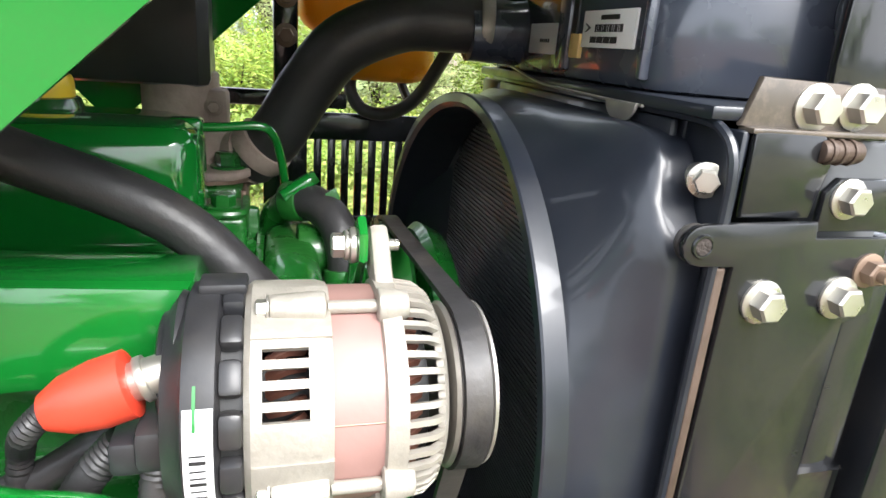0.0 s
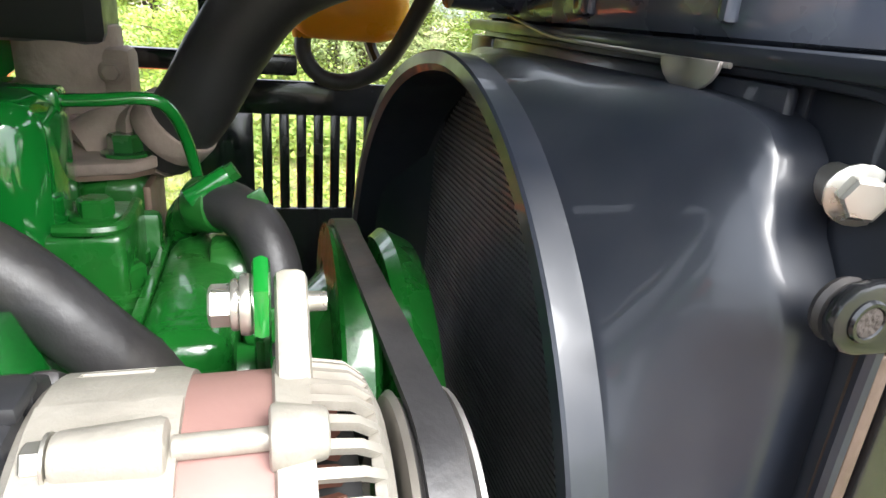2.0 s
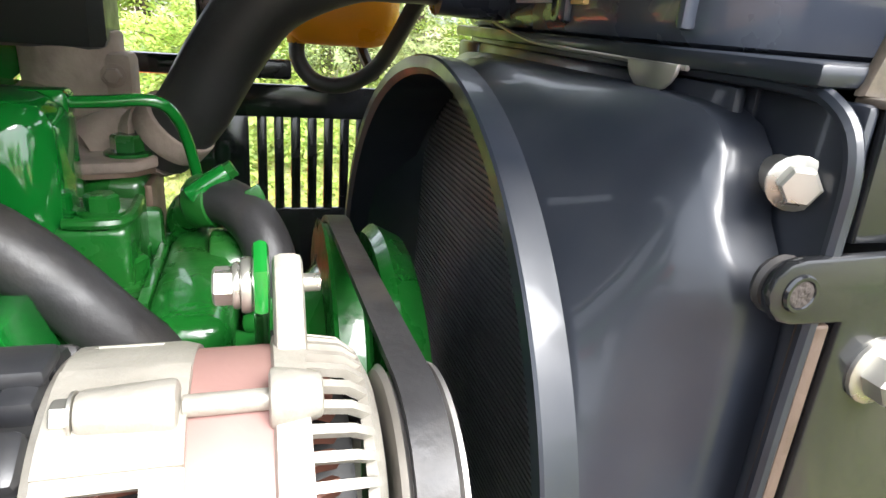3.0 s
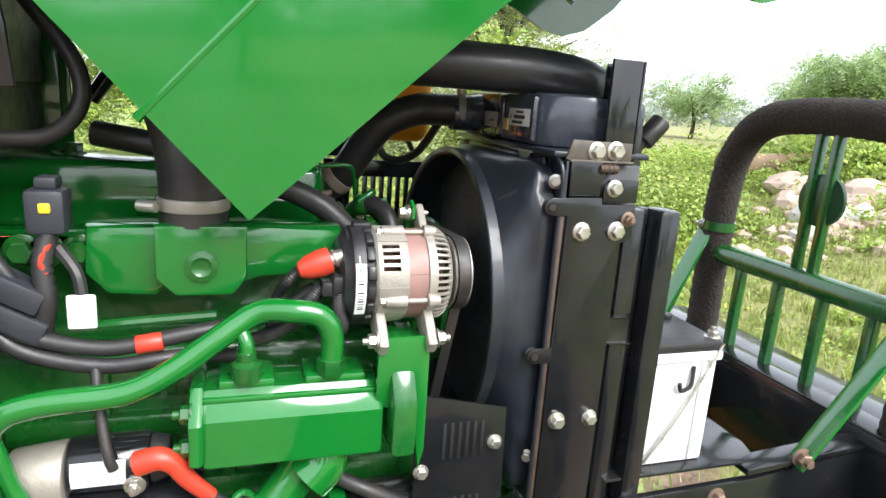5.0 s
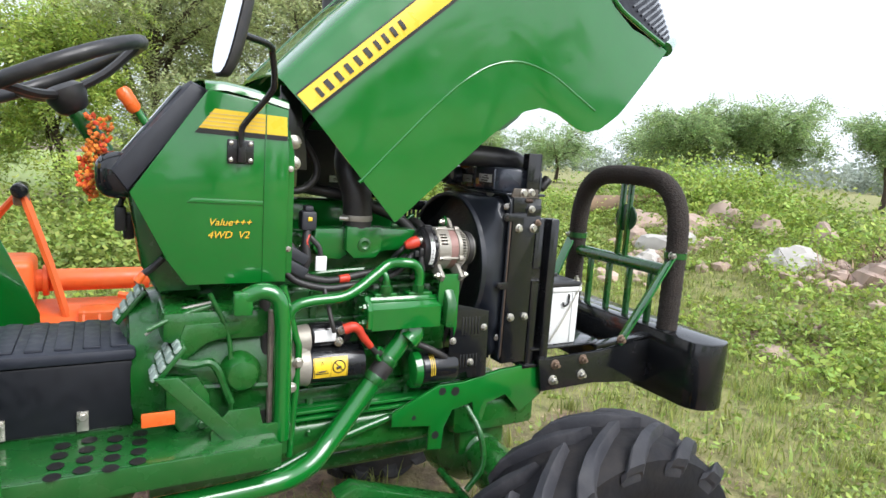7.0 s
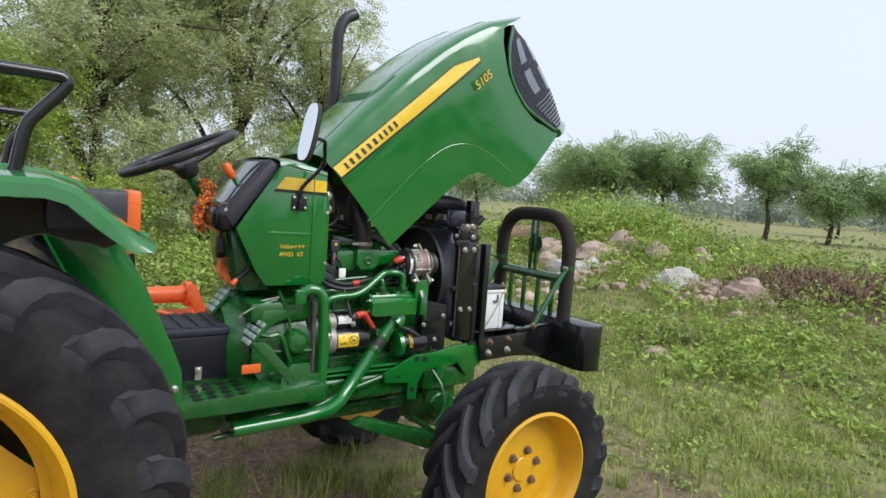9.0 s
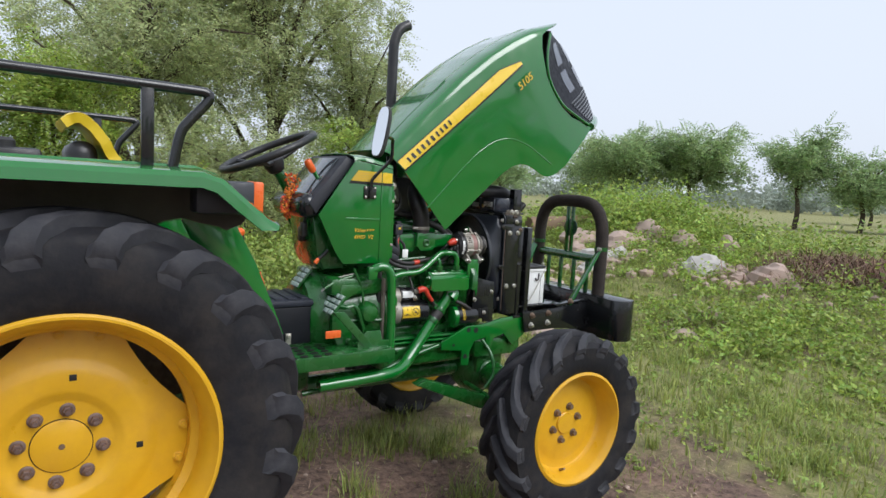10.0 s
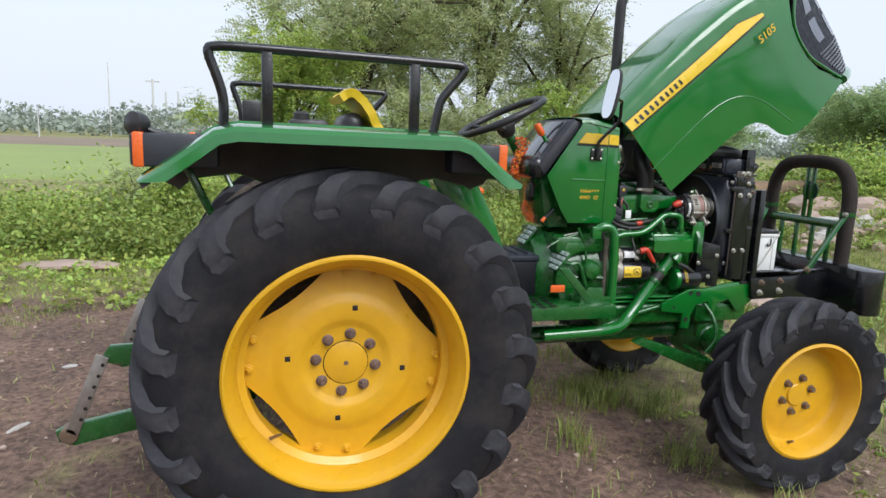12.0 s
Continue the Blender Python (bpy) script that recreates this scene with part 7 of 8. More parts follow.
# front frame and axle
for s in (-1, 1):
    y = s * 0.198
    bm = prism(bmesh.new(), [(1.63, 0.615), (1.63, 0.575), (1.755, 0.56), (1.752, 0.485), (1.80, 0.48), (1.805, 0.55), (1.83, 0.60), (1.90, 0.615), (1.91, 0.555), (1.94, 0.55), (1.955, 0.605), (2.02, 0.625), (2.08, 0.56), (2.16, 0.61), (2.18, 0.66), (2.18, 0.72), (2.0, 0.71), (1.86, 0.685), (1.78, 0.685)],
               y - 0.008, y + 0.008, "y", 0.004)
    rail = part("front_frame", bm, GREEN, tractor, "green steel front frame plate")
    if s < 0:
        for x, z, r in ((1.79, 0.665, 0.012), (1.835, 0.66, 0.014), (1.775, 0.53, 0.012), (1.70, 0.595, 0.007)):
            part("frame_hole", lathe(bmesh.new(), [(r, 0), (r, 0.001), (0, 0.001)], (x, y - 0.0085, z), (0, -1, 0), 18), INK, rail)
size_fit = AS_DRAWN
bm = box(bmesh.new(), (1.80, -0.18, 0.50), (2.10, 0.18, 0.60), 0.02)
part("axle_carrier", bm, GREEN_CAST, tractor)
bm = bmesh.new()
cyl(bm, (1.935, -0.56, 0.335), (1.935, -0.15, 0.40), 0.062, 0.075, 28, 0.01)
cyl(bm, (1.935, 0.56, 0.335), (1.935, 0.15, 0.40), 0.062, 0.075, 28, 0.01)
lathe(bm, [(0.05, -0.15), (0.12, -0.09), (0.14, 0), (0.12, 0.09), (0.05, 0.15)], (1.935, 0, 0.41), (0, 1, 0), 32)
box(bm, (1.85, -0.14, 0.40), (2.02, 0.14, 0.53), 0.02)
axle = part("front_axle", bm, GREEN_CAST, tractor, "green cast four-wheel-drive front axle")
for s in (-1, 1):
    bm = cyl(bmesh.new(), (1.935, s * 0.52, 0.33), (1.935, s * 0.69, 0.33), 0.10, 0.085, 28, 0.015)
    cyl(bm, (1.935, s * 0.565, 0.22), (1.935, s * 0.565, 0.45), 0.05, 0.05, 20, 0.01)
    part("final_drive", bm, GREEN_DARK, axle)
    part("tie_rod", sweep(bmesh.new(), [(1.80, s * 0.12, 0.36), (1.81, s * 0.52, 0.33)], 0.013, 10, 1, smooth=False), GREEN_DARK, axle)
part("drive_shaft_cover", cyl(bmesh.new(), (0.98, 0, 0.42), (1.80, 0, 0.42), 0.045, 0.045, 24), GREEN_DARK, tractor)
bm = prism(bmesh.new(), [(1.40, 0.45), (1.45, 0.47), (1.80, 0.35), (1.88, 0.30), (1.86, 0.27), (1.76, 0.29)], -0.30, -0.24, "y", 0.006)
part("steering_link", bm, GREEN_DARK, tractor, "green steel link")
part("steering_hose", sweep(bmesh.new(), [(1.83, -0.20, 0.60), (1.85, -0.25, 0.54), (1.85, -0.28, 0.45), (1.80, -0.28, 0.38)], 0.009, 10), GREEN_DARK, tractor)

size_fit = AS_DRAWN
# bumper, battery tray and bull bar
for s in (-1, 1):
    y = s * 0.212
    bm = prism(bmesh.new(), [(2.07, 0.728), (2.32, 0.735), (2.56, 0.760), (2.56, 0.600), (2.30, 0.625), (2.09, 0.620)], y - 0.007, y + 0.007, "y", 0.003)
    prism(bm, [(2.30, 0.745), (2.56, 0.765), (2.56, 0.775), (2.30, 0.755)], y - 0.012, y + 0.03, "y", 0.002)
    arm = part("bumper_arm", bm, BLACK, tractor, "black steel bumper arm")
    if s < 0:
        for x, z in ((2.131, 0.655), (2.135, 0.706), (2.248, 0.661), (2.248, 0.712)):
            part("bolt", bolt(bmesh.new(), (x, y - 0.007, z), (0, -1, 0), 0.0105, stud=True), ZINC if z < 0.7 else RUSTY, arm)
bm = bmesh.new()
arc = [(2.625 + 0.080 * math.cos(a), 0.375 + 0.070 * math.sin(a)) for a in np.linspace(math.pi, 0, 12)]
arc2 = [(2.625 + 0.080 * math.cos(a), -0.375 + 0.070 * math.sin(a)) for a in np.linspace(0, -math.pi, 12)]
prism(bm, arc + arc2, 0.572, 0.795, "z", 0.005)
bumper = part("bumper", bm, BLACK, tractor, "heavy black box bumper with rounded ends")
part("bumper_lip", box(bmesh.new(), (2.538, -0.28, 0.795), (2.60, 0.28, 0.801), 0.002), BLACK, bumper)
bm = prism(bmesh.new(), [(2.05, -0.205), (2.305, -0.205), (2.340, -0.187), (2.353, -0.15), (2.353, 0.15), (2.05, 0.15)], 0.753, 0.759, "z", 0.002)
part("battery_tray", bm, BLACK, tractor, "black steel battery tray")
BX, BZ, BH = 2.585, 0.798, 1.308
arch_pts = [(BX, -0.250, BZ), (BX, -0.251, 0.98), (BX, -0.250, 1.12), (BX, -0.232, 1.215), (BX, -0.18, 1.282), (BX, -0.09, BH), (BX, 0.09, BH), (BX, 0.18, 1.282), (BX, 0.232, 1.215), (BX, 0.250, 1.12), (BX, 0.251, 0.98), (BX, 0.250, BZ)]
bull = part("bull_bar", sweep(bmesh.new(), arch_pts, 0.034, 14, 14, ripple=0.06), COIR, tractor, "tubular bull bar wrapped in dark coir rope", smooth=60)
part("cross_tube", cyl(bmesh.new(), (BX, -0.25, 0.995), (BX, 0.25, 0.995), 0.023, 0.023, 24), GREEN_DARK, bull, "green cross tube")
for k in range(4):
    y = -0.156 + 0.104 * k
    part("upright", box(bmesh.new(), (BX - 0.010, y - 0.010, 0.795), (BX + 0.010, y + 0.010, 0.99), 0.004), GREEN_DARK, bull, "green upright bar")
for y in (-0.018, 0.020):
    part("centre_upright", box(bmesh.new(), (BX - 0.009, y - 0.009, 1.0), (BX + 0.009, y + 0.009, BH - 0.01), 0.004), GREEN_DARK, bull)
part("badge_disc", lathe(bmesh.new(), [(0.045, 0), (0.05, 0.003), (0.05, 0.01), (0.045, 0.014), (0, 0.014)], (BX - 0.002, -0.002, 1.155), (1, 0, 0), 28), GREEN_DISC, bull, "dark green round disc")
for s in (-1, 1):
    a, b = V(2.405, s * 0.224, 0.768), V(2.565, s * 0.258, 1.055)
    m = frame_of(a, b - a) @ Matrix.Rotation(radians(90), 4, "Z")
    L = (b - a).length
    bm = box(bmesh.new(), (-0.004, -0.020, -0.02), (0.004, 0.020, L + 0.02), 0.003, m)
    strut = part("bar_strut", bm, GREEN, bull, "green flat strut with slot")
    part("strut_bolt", bolt(bmesh.new(), a + V(-0.004, s * 0.004, 0), (-0.3, s, 0), 0.011, stud=True), RUSTY, strut)
    part("strut_bolt", bolt(bmesh.new(), b + V(-0.006, s * 0.004, 0), (-0.6, s, 0), 0.010, stud=True), ZINC, strut)
    part("bar_collar", cyl(bmesh.new(), (BX, s * 0.250, 1.045), (BX, s * 0.250, 1.065), 0.0375, 0.0375, 20), GREEN_DARK, strut)

size_fit = AS_DRAWN
# battery: a thing of its own on the tray
battery = root("battery", (2.178, -0.08, 0.7595), "white plastic battery with black lid on the steel tray", "battery")
part("case", box(bmesh.new(), (-0.065, -0.105, 0.0), (0.060, 0.12, 0.175), 0.006), WHITE, battery)
part("rim", box(bmesh.new(), (-0.070, -0.110, 0.172), (0.065, 0.125, 0.188), 0.004), WHITE, battery)
part("lid", box(bmesh.new(), (-0.068, -0.108, 0.186), (0.063, 0.123, 0.204), 0.005), BLACK_MATT, battery, "black battery lid")
for x in (-0.035, 0.0, 0.035):
    part("vent_cap", cyl(bmesh.new(), (x, 0.0, 0.203), (x, 0.0, 0.212), 0.011, 0.011, 14, 0.002), BLACK_MATT, battery)
part("hold_down_rod", sweep(bmesh.new(), [(0.062, -0.109, 0.20), (0.0, -0.112, 0.09), (-0.055, -0.112, 0.01)], 0.0025, 6), ZINC, battery)
bm = sweep(bmesh.new(), [(0.015, -0.108, 0.165), (0.010, -0.112, 0.135), (-0.006, -0.112, 0.128), (-0.010, -0.112, 0.140)], 0.0035, 6)
part("mark", bm, INK, battery)
part("terminal", bolt(bmesh.new(), (0.055, -0.09, 0.203), (0, 0, 1), 0.008, stud=True), ZINC, battery)
part("case_rib", box(bmesh.new(), (0.030, -0.109, 0.005), (0.036, -0.104, 0.17), 0.002), WHITE, battery)

# flower garland hung on the steering column
garland = root("garland", (0.872, -0.05, 1.155), "orange marigold garland hanging from the steering column", "garland")
bm = bmesh.new()
rnd = random.Random(4)
for k in range(240):
    t = rnd.random()
    wd = 0.026 * (1 - 0.55 * t)
    c = V(0.012 * math.sin(7 * t) - 0.02 * t + rnd.uniform(-wd, wd), rnd.uniform(-wd, wd), 0.22 - 0.19 * t + rnd.uniform(-0.01, 0.01))
    tmp = bmesh.new()
    bmesh.ops.create_icosphere(tmp, subdivisions=1, radius=rnd.uniform(0.003, 0.007))
    for v in tmp.verts:
        v.co *= rnd.uniform(0.7, 1.25)
    merge(bm, tmp, Matrix.Translation(c))
part("flower_string", bm, MARIGOLD, garland, smooth=0)


# ---- rotary tiller behind, on the far side ----
tiller = root("rotary_tiller", (0.0, 0.0, 0.0), "orange rotary tiller standing on the ground beyond the tractor", "tiller")
TY = 1.80
part("main_tube", cyl(bmesh.new(), (0.56, TY, 0.612), (1.30, TY, 0.612), 0.054, 0.054, 28, 0.004), ORANGE_PAINT, tiller)
part("main_tube", cyl(bmesh.new(), (-0.32, TY, 0.612), (0.36, TY, 0.612), 0.054, 0.054, 28, 0.004), ORANGE_PAINT, tiller)
bm = box(bmesh.new(), (0.32, TY - 0.15, 0.49), (0.60, TY + 0.15, 0.73), 0.035, seg=4)
cyl(bm, (0.46, TY - 0.24, 0.62), (0.46, TY - 0.10, 0.62), 0.055, 0.075, 24, 0.01)
cyl(bm, (0.40, TY, 0.70), (0.40, TY, 0.77), 0.06, 0.05, 20, 0.01)
gear = part("gearbox", bm, ORANGE_PAINT, tiller)
part("input_shaft", cyl(bmesh.new(), (0.46, TY - 0.30, 0.62), (0.46, TY - 0.23, 0.62), 0.024, 0.024, 16), RUSTY, gear)
for x in (0.585, 0.64):
    part("collar", cyl(bmesh.new(), (x - 0.012, TY, 0.612), (x + 0.012, TY, 0.612), 0.075, 0.075, 28, 0.004), ORANGE_PAINT, tiller)
# hitch mast: two flat arms that meet in a black joint
for dy in (-0.13, -0.07):
    part("mast_bar", sweep(bmesh.new(), [(0.560, TY + dy, 1.06), (0.595, TY + dy, 0.94), (0.660, TY + dy, 0.72), (0.715, TY + dy, 0.50), (0.735, TY + dy, 0.42)], 0.017, 6, 3), ORANGE_PAINT, tiller)
part("hitch_pin", cyl(bmesh.new(), (0.558, TY - 0.17, 1.055), (0.558, TY - 0.03, 1.055), 0.034, 0.034, 20, 0.006), BLACK, tiller)
part("hitch_block", box(bmesh.new(), (0.530, TY - 0.14, 0.985), (0.590, TY - 0.06, 1.075), 0.012), RUSTY, tiller)
part("mast_bar", sweep(bmesh.new(), [(0.558, TY - 0.10, 1.05), (0.44, TY + 0.05, 0.90), (0.36, TY + 0.12, 0.74)], 0.016, 8, 3), ORANGE_PAINT, tiller)
# deck over the rotor
bm = prism(bmesh.new(), [(TY - 0.30, 0.385), (TY - 0.22, 0.445), (TY + 0.08, 0.500), (TY + 0.34, 0.440), (TY + 0.34, 0.425), (TY + 0.08, 0.486), (TY - 0.21, 0.432), (TY - 0.29, 0.375)], -0.36, 1.42, "x", 0.003)
part("deck_plate", bm, ORANGE_PAINT, tiller)
for x in (-0.36, 1.41):
    part("side_plate", prism(bmesh.new(), [(TY - 0.30, 0.10), (TY + 0.34, 0.06), (TY + 0.40, 0.22), (TY + 0.33, 0.44), (TY + 0.08, 0.52), (TY - 0.26, 0.42)], x - 0.010, x + 0.010, "x", 0.005), ORANGE_PAINT, tiller)
part("end_bracket", prism(bmesh.new(), [(1.245, 0.655), (1.275, 0.690), (1.315, 0.680), (1.345, 0.600), (1.375, 0.470), (1.330, 0.465), (1.285, 0.560)], TY - 0.075, TY - 0.060, "y", 0.004), ORANGE_PAINT, tiller)
part("end_bracket", prism(bmesh.new(), [(1.245, 0.655), (1.275, 0.690), (1.315, 0.680), (1.345, 0.600), (1.375, 0.470), (1.330, 0.465), (1.285, 0.560)], TY + 0.060, TY + 0.075, "y", 0.004), ORANGE_PAINT, tiller)
part("collar", cyl(bmesh.new(), (1.255, TY, 0.612), (1.300, TY, 0.612), 0.078, 0.078, 28, 0.006), ORANGE_PAINT, tiller)
part("brace", sweep(bmesh.new(), [(0.95, TY - 0.08, 0.545), (1.06, TY - 0.12, 0.530), (1.16, TY - 0.17, 0.505), (1.20, TY - 0.20, 0.445)], 0.018, 6, 4), ORANGE_PAINT, tiller)
part("deck_step", box(bmesh.new(), (0.78, TY - 0.235, 0.440), (0.98, TY - 0.08, 0.500), 0.004), ORANGE_PAINT, tiller)
for k in range(3):
    x = 0.80 + 0.065 * k
    part("gusset", prism(bmesh.new(), [(TY - 0.30, 0.395), (TY - 0.225, 0.440), (TY - 0.225, 0.505)], x - 0.006, x + 0.006, "x", 0.002), ORANGE_PAINT, tiller)
for x in (0.05, 0.62, 1.08, 1.34):
    part("shield_rib", box(bmesh.new(), (x - 0.012, TY - 0.24, 0.432), (x + 0.012, TY + 0.06, 0.452), 0.004, Matrix.Translation((0, TY, 0.44)) @ Matrix.Rotation(radians(10), 4, "X") @ Matrix.Translation((0, -TY, -0.42))), ORANGE_PAINT, tiller)
for k in range(10):
    x = -0.28 + 0.18 * k
    part("blade", prism(bmesh.new(), [(TY - 0.04, 0.28), (TY + 0.03, 0.30), (TY + 0.10, 0.12), (TY + 0.20, 0.06), (TY + 0.16, -0.02), (TY + 0.04, 0.05)], x - 0.006, x + 0.006, "x", 0.002), RUSTY, tiller)
part("rotor_tube", cyl(bmesh.new(), (-0.35, TY, 0.26), (1.40, TY, 0.26), 0.05, 0.05, 20), RUSTY, tiller)

# ---- ground ----

def ease(a, b, v):
    t = max(0.0, min(1.0, (v - a) / (b - a)))
    return t * t * (3 - 2 * t)


def hill(x, y):
    """Rubble bank ahead of the tractor with a weedy mound on it, gentle elsewhere."""
    d = (x - 4.6) * 0.96 + (y - 2.0) * 0.16
    h = 0.58 * ease(0.0, 4.4, d) * (1 - 0.75 * ease(7.0, 13.0, d))
    h += 0.42 * math.exp(-((x - 9.6) / 1.5) ** 2 - ((y - 5.2) / 1.7) ** 2)
    return h * math.exp(-((y - 3.0) / 10.0) ** 4)


def ground_z(x, y):
    z = -0.062 - 0.012 * max(0.0, min(2.5, x)) + hill(x, y)
    z += 0.018 * noise.noise(V(x * 0.9, y * 0.9, 0)) + 0.05 * noise.noise(V(x * 0.15, y * 0.15, 3)) * min(1, max(0, (math.hypot(x - 1, y) - 3) / 4))
    return z


def cover_at(x, y):
    """How green the ground is: bare by the tractor and along the track."""
    c = 0.06
    c += 0.52 * min(1, max(0, (x - 1.9) / 1.6))
    c += 0.72 * min(1, max(0, (y - 2.6 - 0.25 * max(0, -x - 1)) / 1.6))
    c += 0.34 * noise.noise(V(x * 0.75, y * 0.75, 9)) + 0.30 * noise.noise(V(x * 2.3, y * 2.3, 4))
    c -= 0.45 * math.exp(-((x - 9.0) / 1.6) ** 2 - ((y - 0.6) / 1.4) ** 2)
    return max(0.0, min(1.0, c))


xs = sorted(set([round(v, 3) for v in np.concatenate([np.arange(-6, 20, 0.22), np.array([-2000, -600, -200, -80, -40, -25, -16, -11, -8]), np.array([22, 26, 32, 40, 60, 90, 150, 300, 800, 2000])])]))
ysg = sorted(set([round(v, 3) for v in np.concatenate([np.arange(-5, 16, 0.22), np.array([-2000, -600, -200, -80, -40, -20, -12, -8]), np.array([18, 22, 28, 36, 50, 80, 150, 300, 800, 2000])])]))
verts = [(x, y, ground_z(x, y)) for y in ysg for x in xs]
nx = len(xs)
faces = [(j * nx + i, j * nx + i + 1, (j + 1) * nx + i + 1, (j + 1) * nx + i) for j in range(len(ysg) - 1) for i in range(nx - 1)]
me = bpy.data.meshes.new("ground")
me.from_pydata(verts, [], faces)
att = me.attributes.new("cover", "FLOAT", "POINT")
att.data.foreach_set("value", [cover_at(x, y) for x, y, z in verts])
for f in me.polygons:
    f.use_smooth = True
me.materials.append(GROUND)
ground = tagged(new("ground", me), "reddish bare earth giving way to weedy grass", "ground", kind="structure")


# ---- plants ----
def blades(name, pts, height, width, mat, label, lean=0.5, seed=1, up=1.0):
    """Thin bent blades, one per point: five corners each."""
    rng = np.random.default_rng(seed)
    n = len(pts)
    P = np.array(pts)
    az = rng.uniform(0, 2 * np.pi, n)
    h = height * rng.uniform(0.45, 1.2, n)
    ln = lean * rng.uniform(0.2, 1.2, n) * h
    d = np.stack([np.cos(az), np.sin(az), np.zeros(n)], 1)
    sd = np.stack([-np.sin(az), np.cos(az), np.zeros(n)], 1) * (width * rng.uniform(0.6, 1.3, n))[:, None]
    z = np.array([0, 0, 1.0])
    mid = P + d * (ln * 0.35)[:, None] + z * (h * 0.6)[:, None]
    tip = P + d * ln[:, None] + z * (h * up)[:, None]
    v = np.stack([P - sd, P + sd, mid + sd * 0.7, mid - sd * 0.7, tip], 1).reshape(-1, 3)
    b = np.arange(n) * 5
    f = [(a, a + 1, a + 2, a + 3) for a in b] + [(a + 3, a + 2, a + 4) for a in b]
    m = bpy.data.meshes.new(name)
    m.from_pydata(v.tolist(), [], f)
    m.materials.append(mat)
    return tagged(new(name, m), label, "grass", kind="stuff")


def leaf_arrays(centres, size, rng, flat=0.5, aspect=0.55):
    """Pointed leaves of four corners with a fold, turned at random."""
    n = len(centres)
    C = np.asarray(centres)
    nrm = rng.normal(0, 1, (n, 3))
    nrm[:, 2] = np.abs(nrm[:, 2]) + flat
    nrm /= np.linalg.norm(nrm, axis=1)[:, None]
    a = np.cross(nrm, rng.normal(0, 1, (n, 3)))
    a /= np.linalg.norm(a, axis=1)[:, None]
    b = np.cross(nrm, a)
    s = (size * rng.uniform(0.55, 1.35, n))[:, None]
    return np.stack([C - a * s, C + b * s * aspect - nrm * s * 0.12, C + a * s, C - b * s * aspect - nrm * s * 0.12], 1).reshape(-1, 3)


def leaf_mesh(name, v, mat):
    n = len(v) // 4
    m = bpy.data.meshes.new(name)
    m.vertices.add(len(v))
    m.vertices.foreach_set("co", np.asarray(v, dtype=np.float32).ravel())
    m.loops.add(n * 4)
    m.loops.foreach_set("vertex_index", np.arange(n * 4, dtype=np.int32))
    m.polygons.add(n)
    m.polygons.foreach_set("loop_start", np.arange(0, n * 4, 4, dtype=np.int32))
    m.update(calc_edges=True)
    m.materials.append(mat)
    return m


def scatter(rng, n, x0, x1, y0, y1, want):
    """Points on the ground, kept with the chance that want(x, y) gives."""
    res = []
    while len(res) < n:
        x, y = rng.uniform(x0, x1), rng.uniform(y0, y1)
        if rng.random() < want(x, y):
            res.append((x, y, ground_z(x, y) - 0.005))
    return res


def clear_of_wheels(x, y):
    for wx, wy, rx in ((0, -0.74, 0.3), (0, 0.74, 0.3), (1.93, -0.69, 0.22), (1.93, 0.69, 0.22)):
        if abs(x - wx) < rx and abs(y - wy) < 0.2:
            return 0.0
    return 1.0


rng = np.random.default_rng(11)
near_grass = scatter(rng, 84000, -3.5, 9.0, -3.2, 6.0, lambda x, y: clear_of_wheels(x, y) * max(0.0, cover_at(x, y) - 0.16) ** 1.6)
blades("grass", near_grass, 0.062, 0.0034, GRASS, "short green grass and weeds on the earth", 0.9, 3)
sparse = scatter(rng, 9000, -3.0, 3.0, -3.0, 3.4, lambda x, y: clear_of_wheels(x, y) * (0.02 + max(0.0, noise.noise(V(x * 1.3, y * 1.3, 21)) - 0.12)))
blades("grass", sparse, 0.05, 0.0026, GRASS, "thin tufts of grass on bare earth", 1.1, 4)
tufts = []
spots = [(rng.uniform(0.5, 9.0), rng.uniform(-3.2, 4.5)) for _ in range(170)] + [(rng.uniform(2.2, 6.0), rng.uniform(-2.0, 3.6)) for _ in range(170)]
spots += [(rng.normal(1.60, 0.35), rng.normal(0.28, 0.16)) for _ in range(26)]
for x, y in spots:
    if (x < 1.9 and abs(y) < 1.2) or rng.random() < 0.15 + cover_at(x, y) and clear_of_wheels(x, y):
        r = rng.uniform(0.02, 0.09)
        tufts += [(x + rng.normal(0, r), y + rng.normal(0, r), ground_z(x, y) - 0.005) for _ in range(int(40 + 500 * r))]
blades("grass", tufts, 0.12, 0.0028, GRASS, "taller tufts of grass", 0.8, 8)
far_grass = scatter(rng, 40000, 3.0, 20.0, -6.0, 16.0, lambda x, y: 0.1 + cover_at(x, y) ** 1.5)
blades("grass", far_grass, 0.12, 0.008, GRASS, "tall green grass and weeds", 0.6, 5)
straw = scatter(rng, 17000, -3.2, 8.0, -3.2, 4.6, lambda x, y: clear_of_wheels(x, y) * (0.35 + 0.65 * max(0.0, noise.noise(V(x * 0.9, y * 0.9, 55)))))
tagged(blades("dry_straw", [(x, y, z + 0.007) for x, y, z in straw], 0.010, 0.0030, DRY_STRAW, "dry stalks and leaf litter strewn on the earth", 7.0, 9), category="litter")


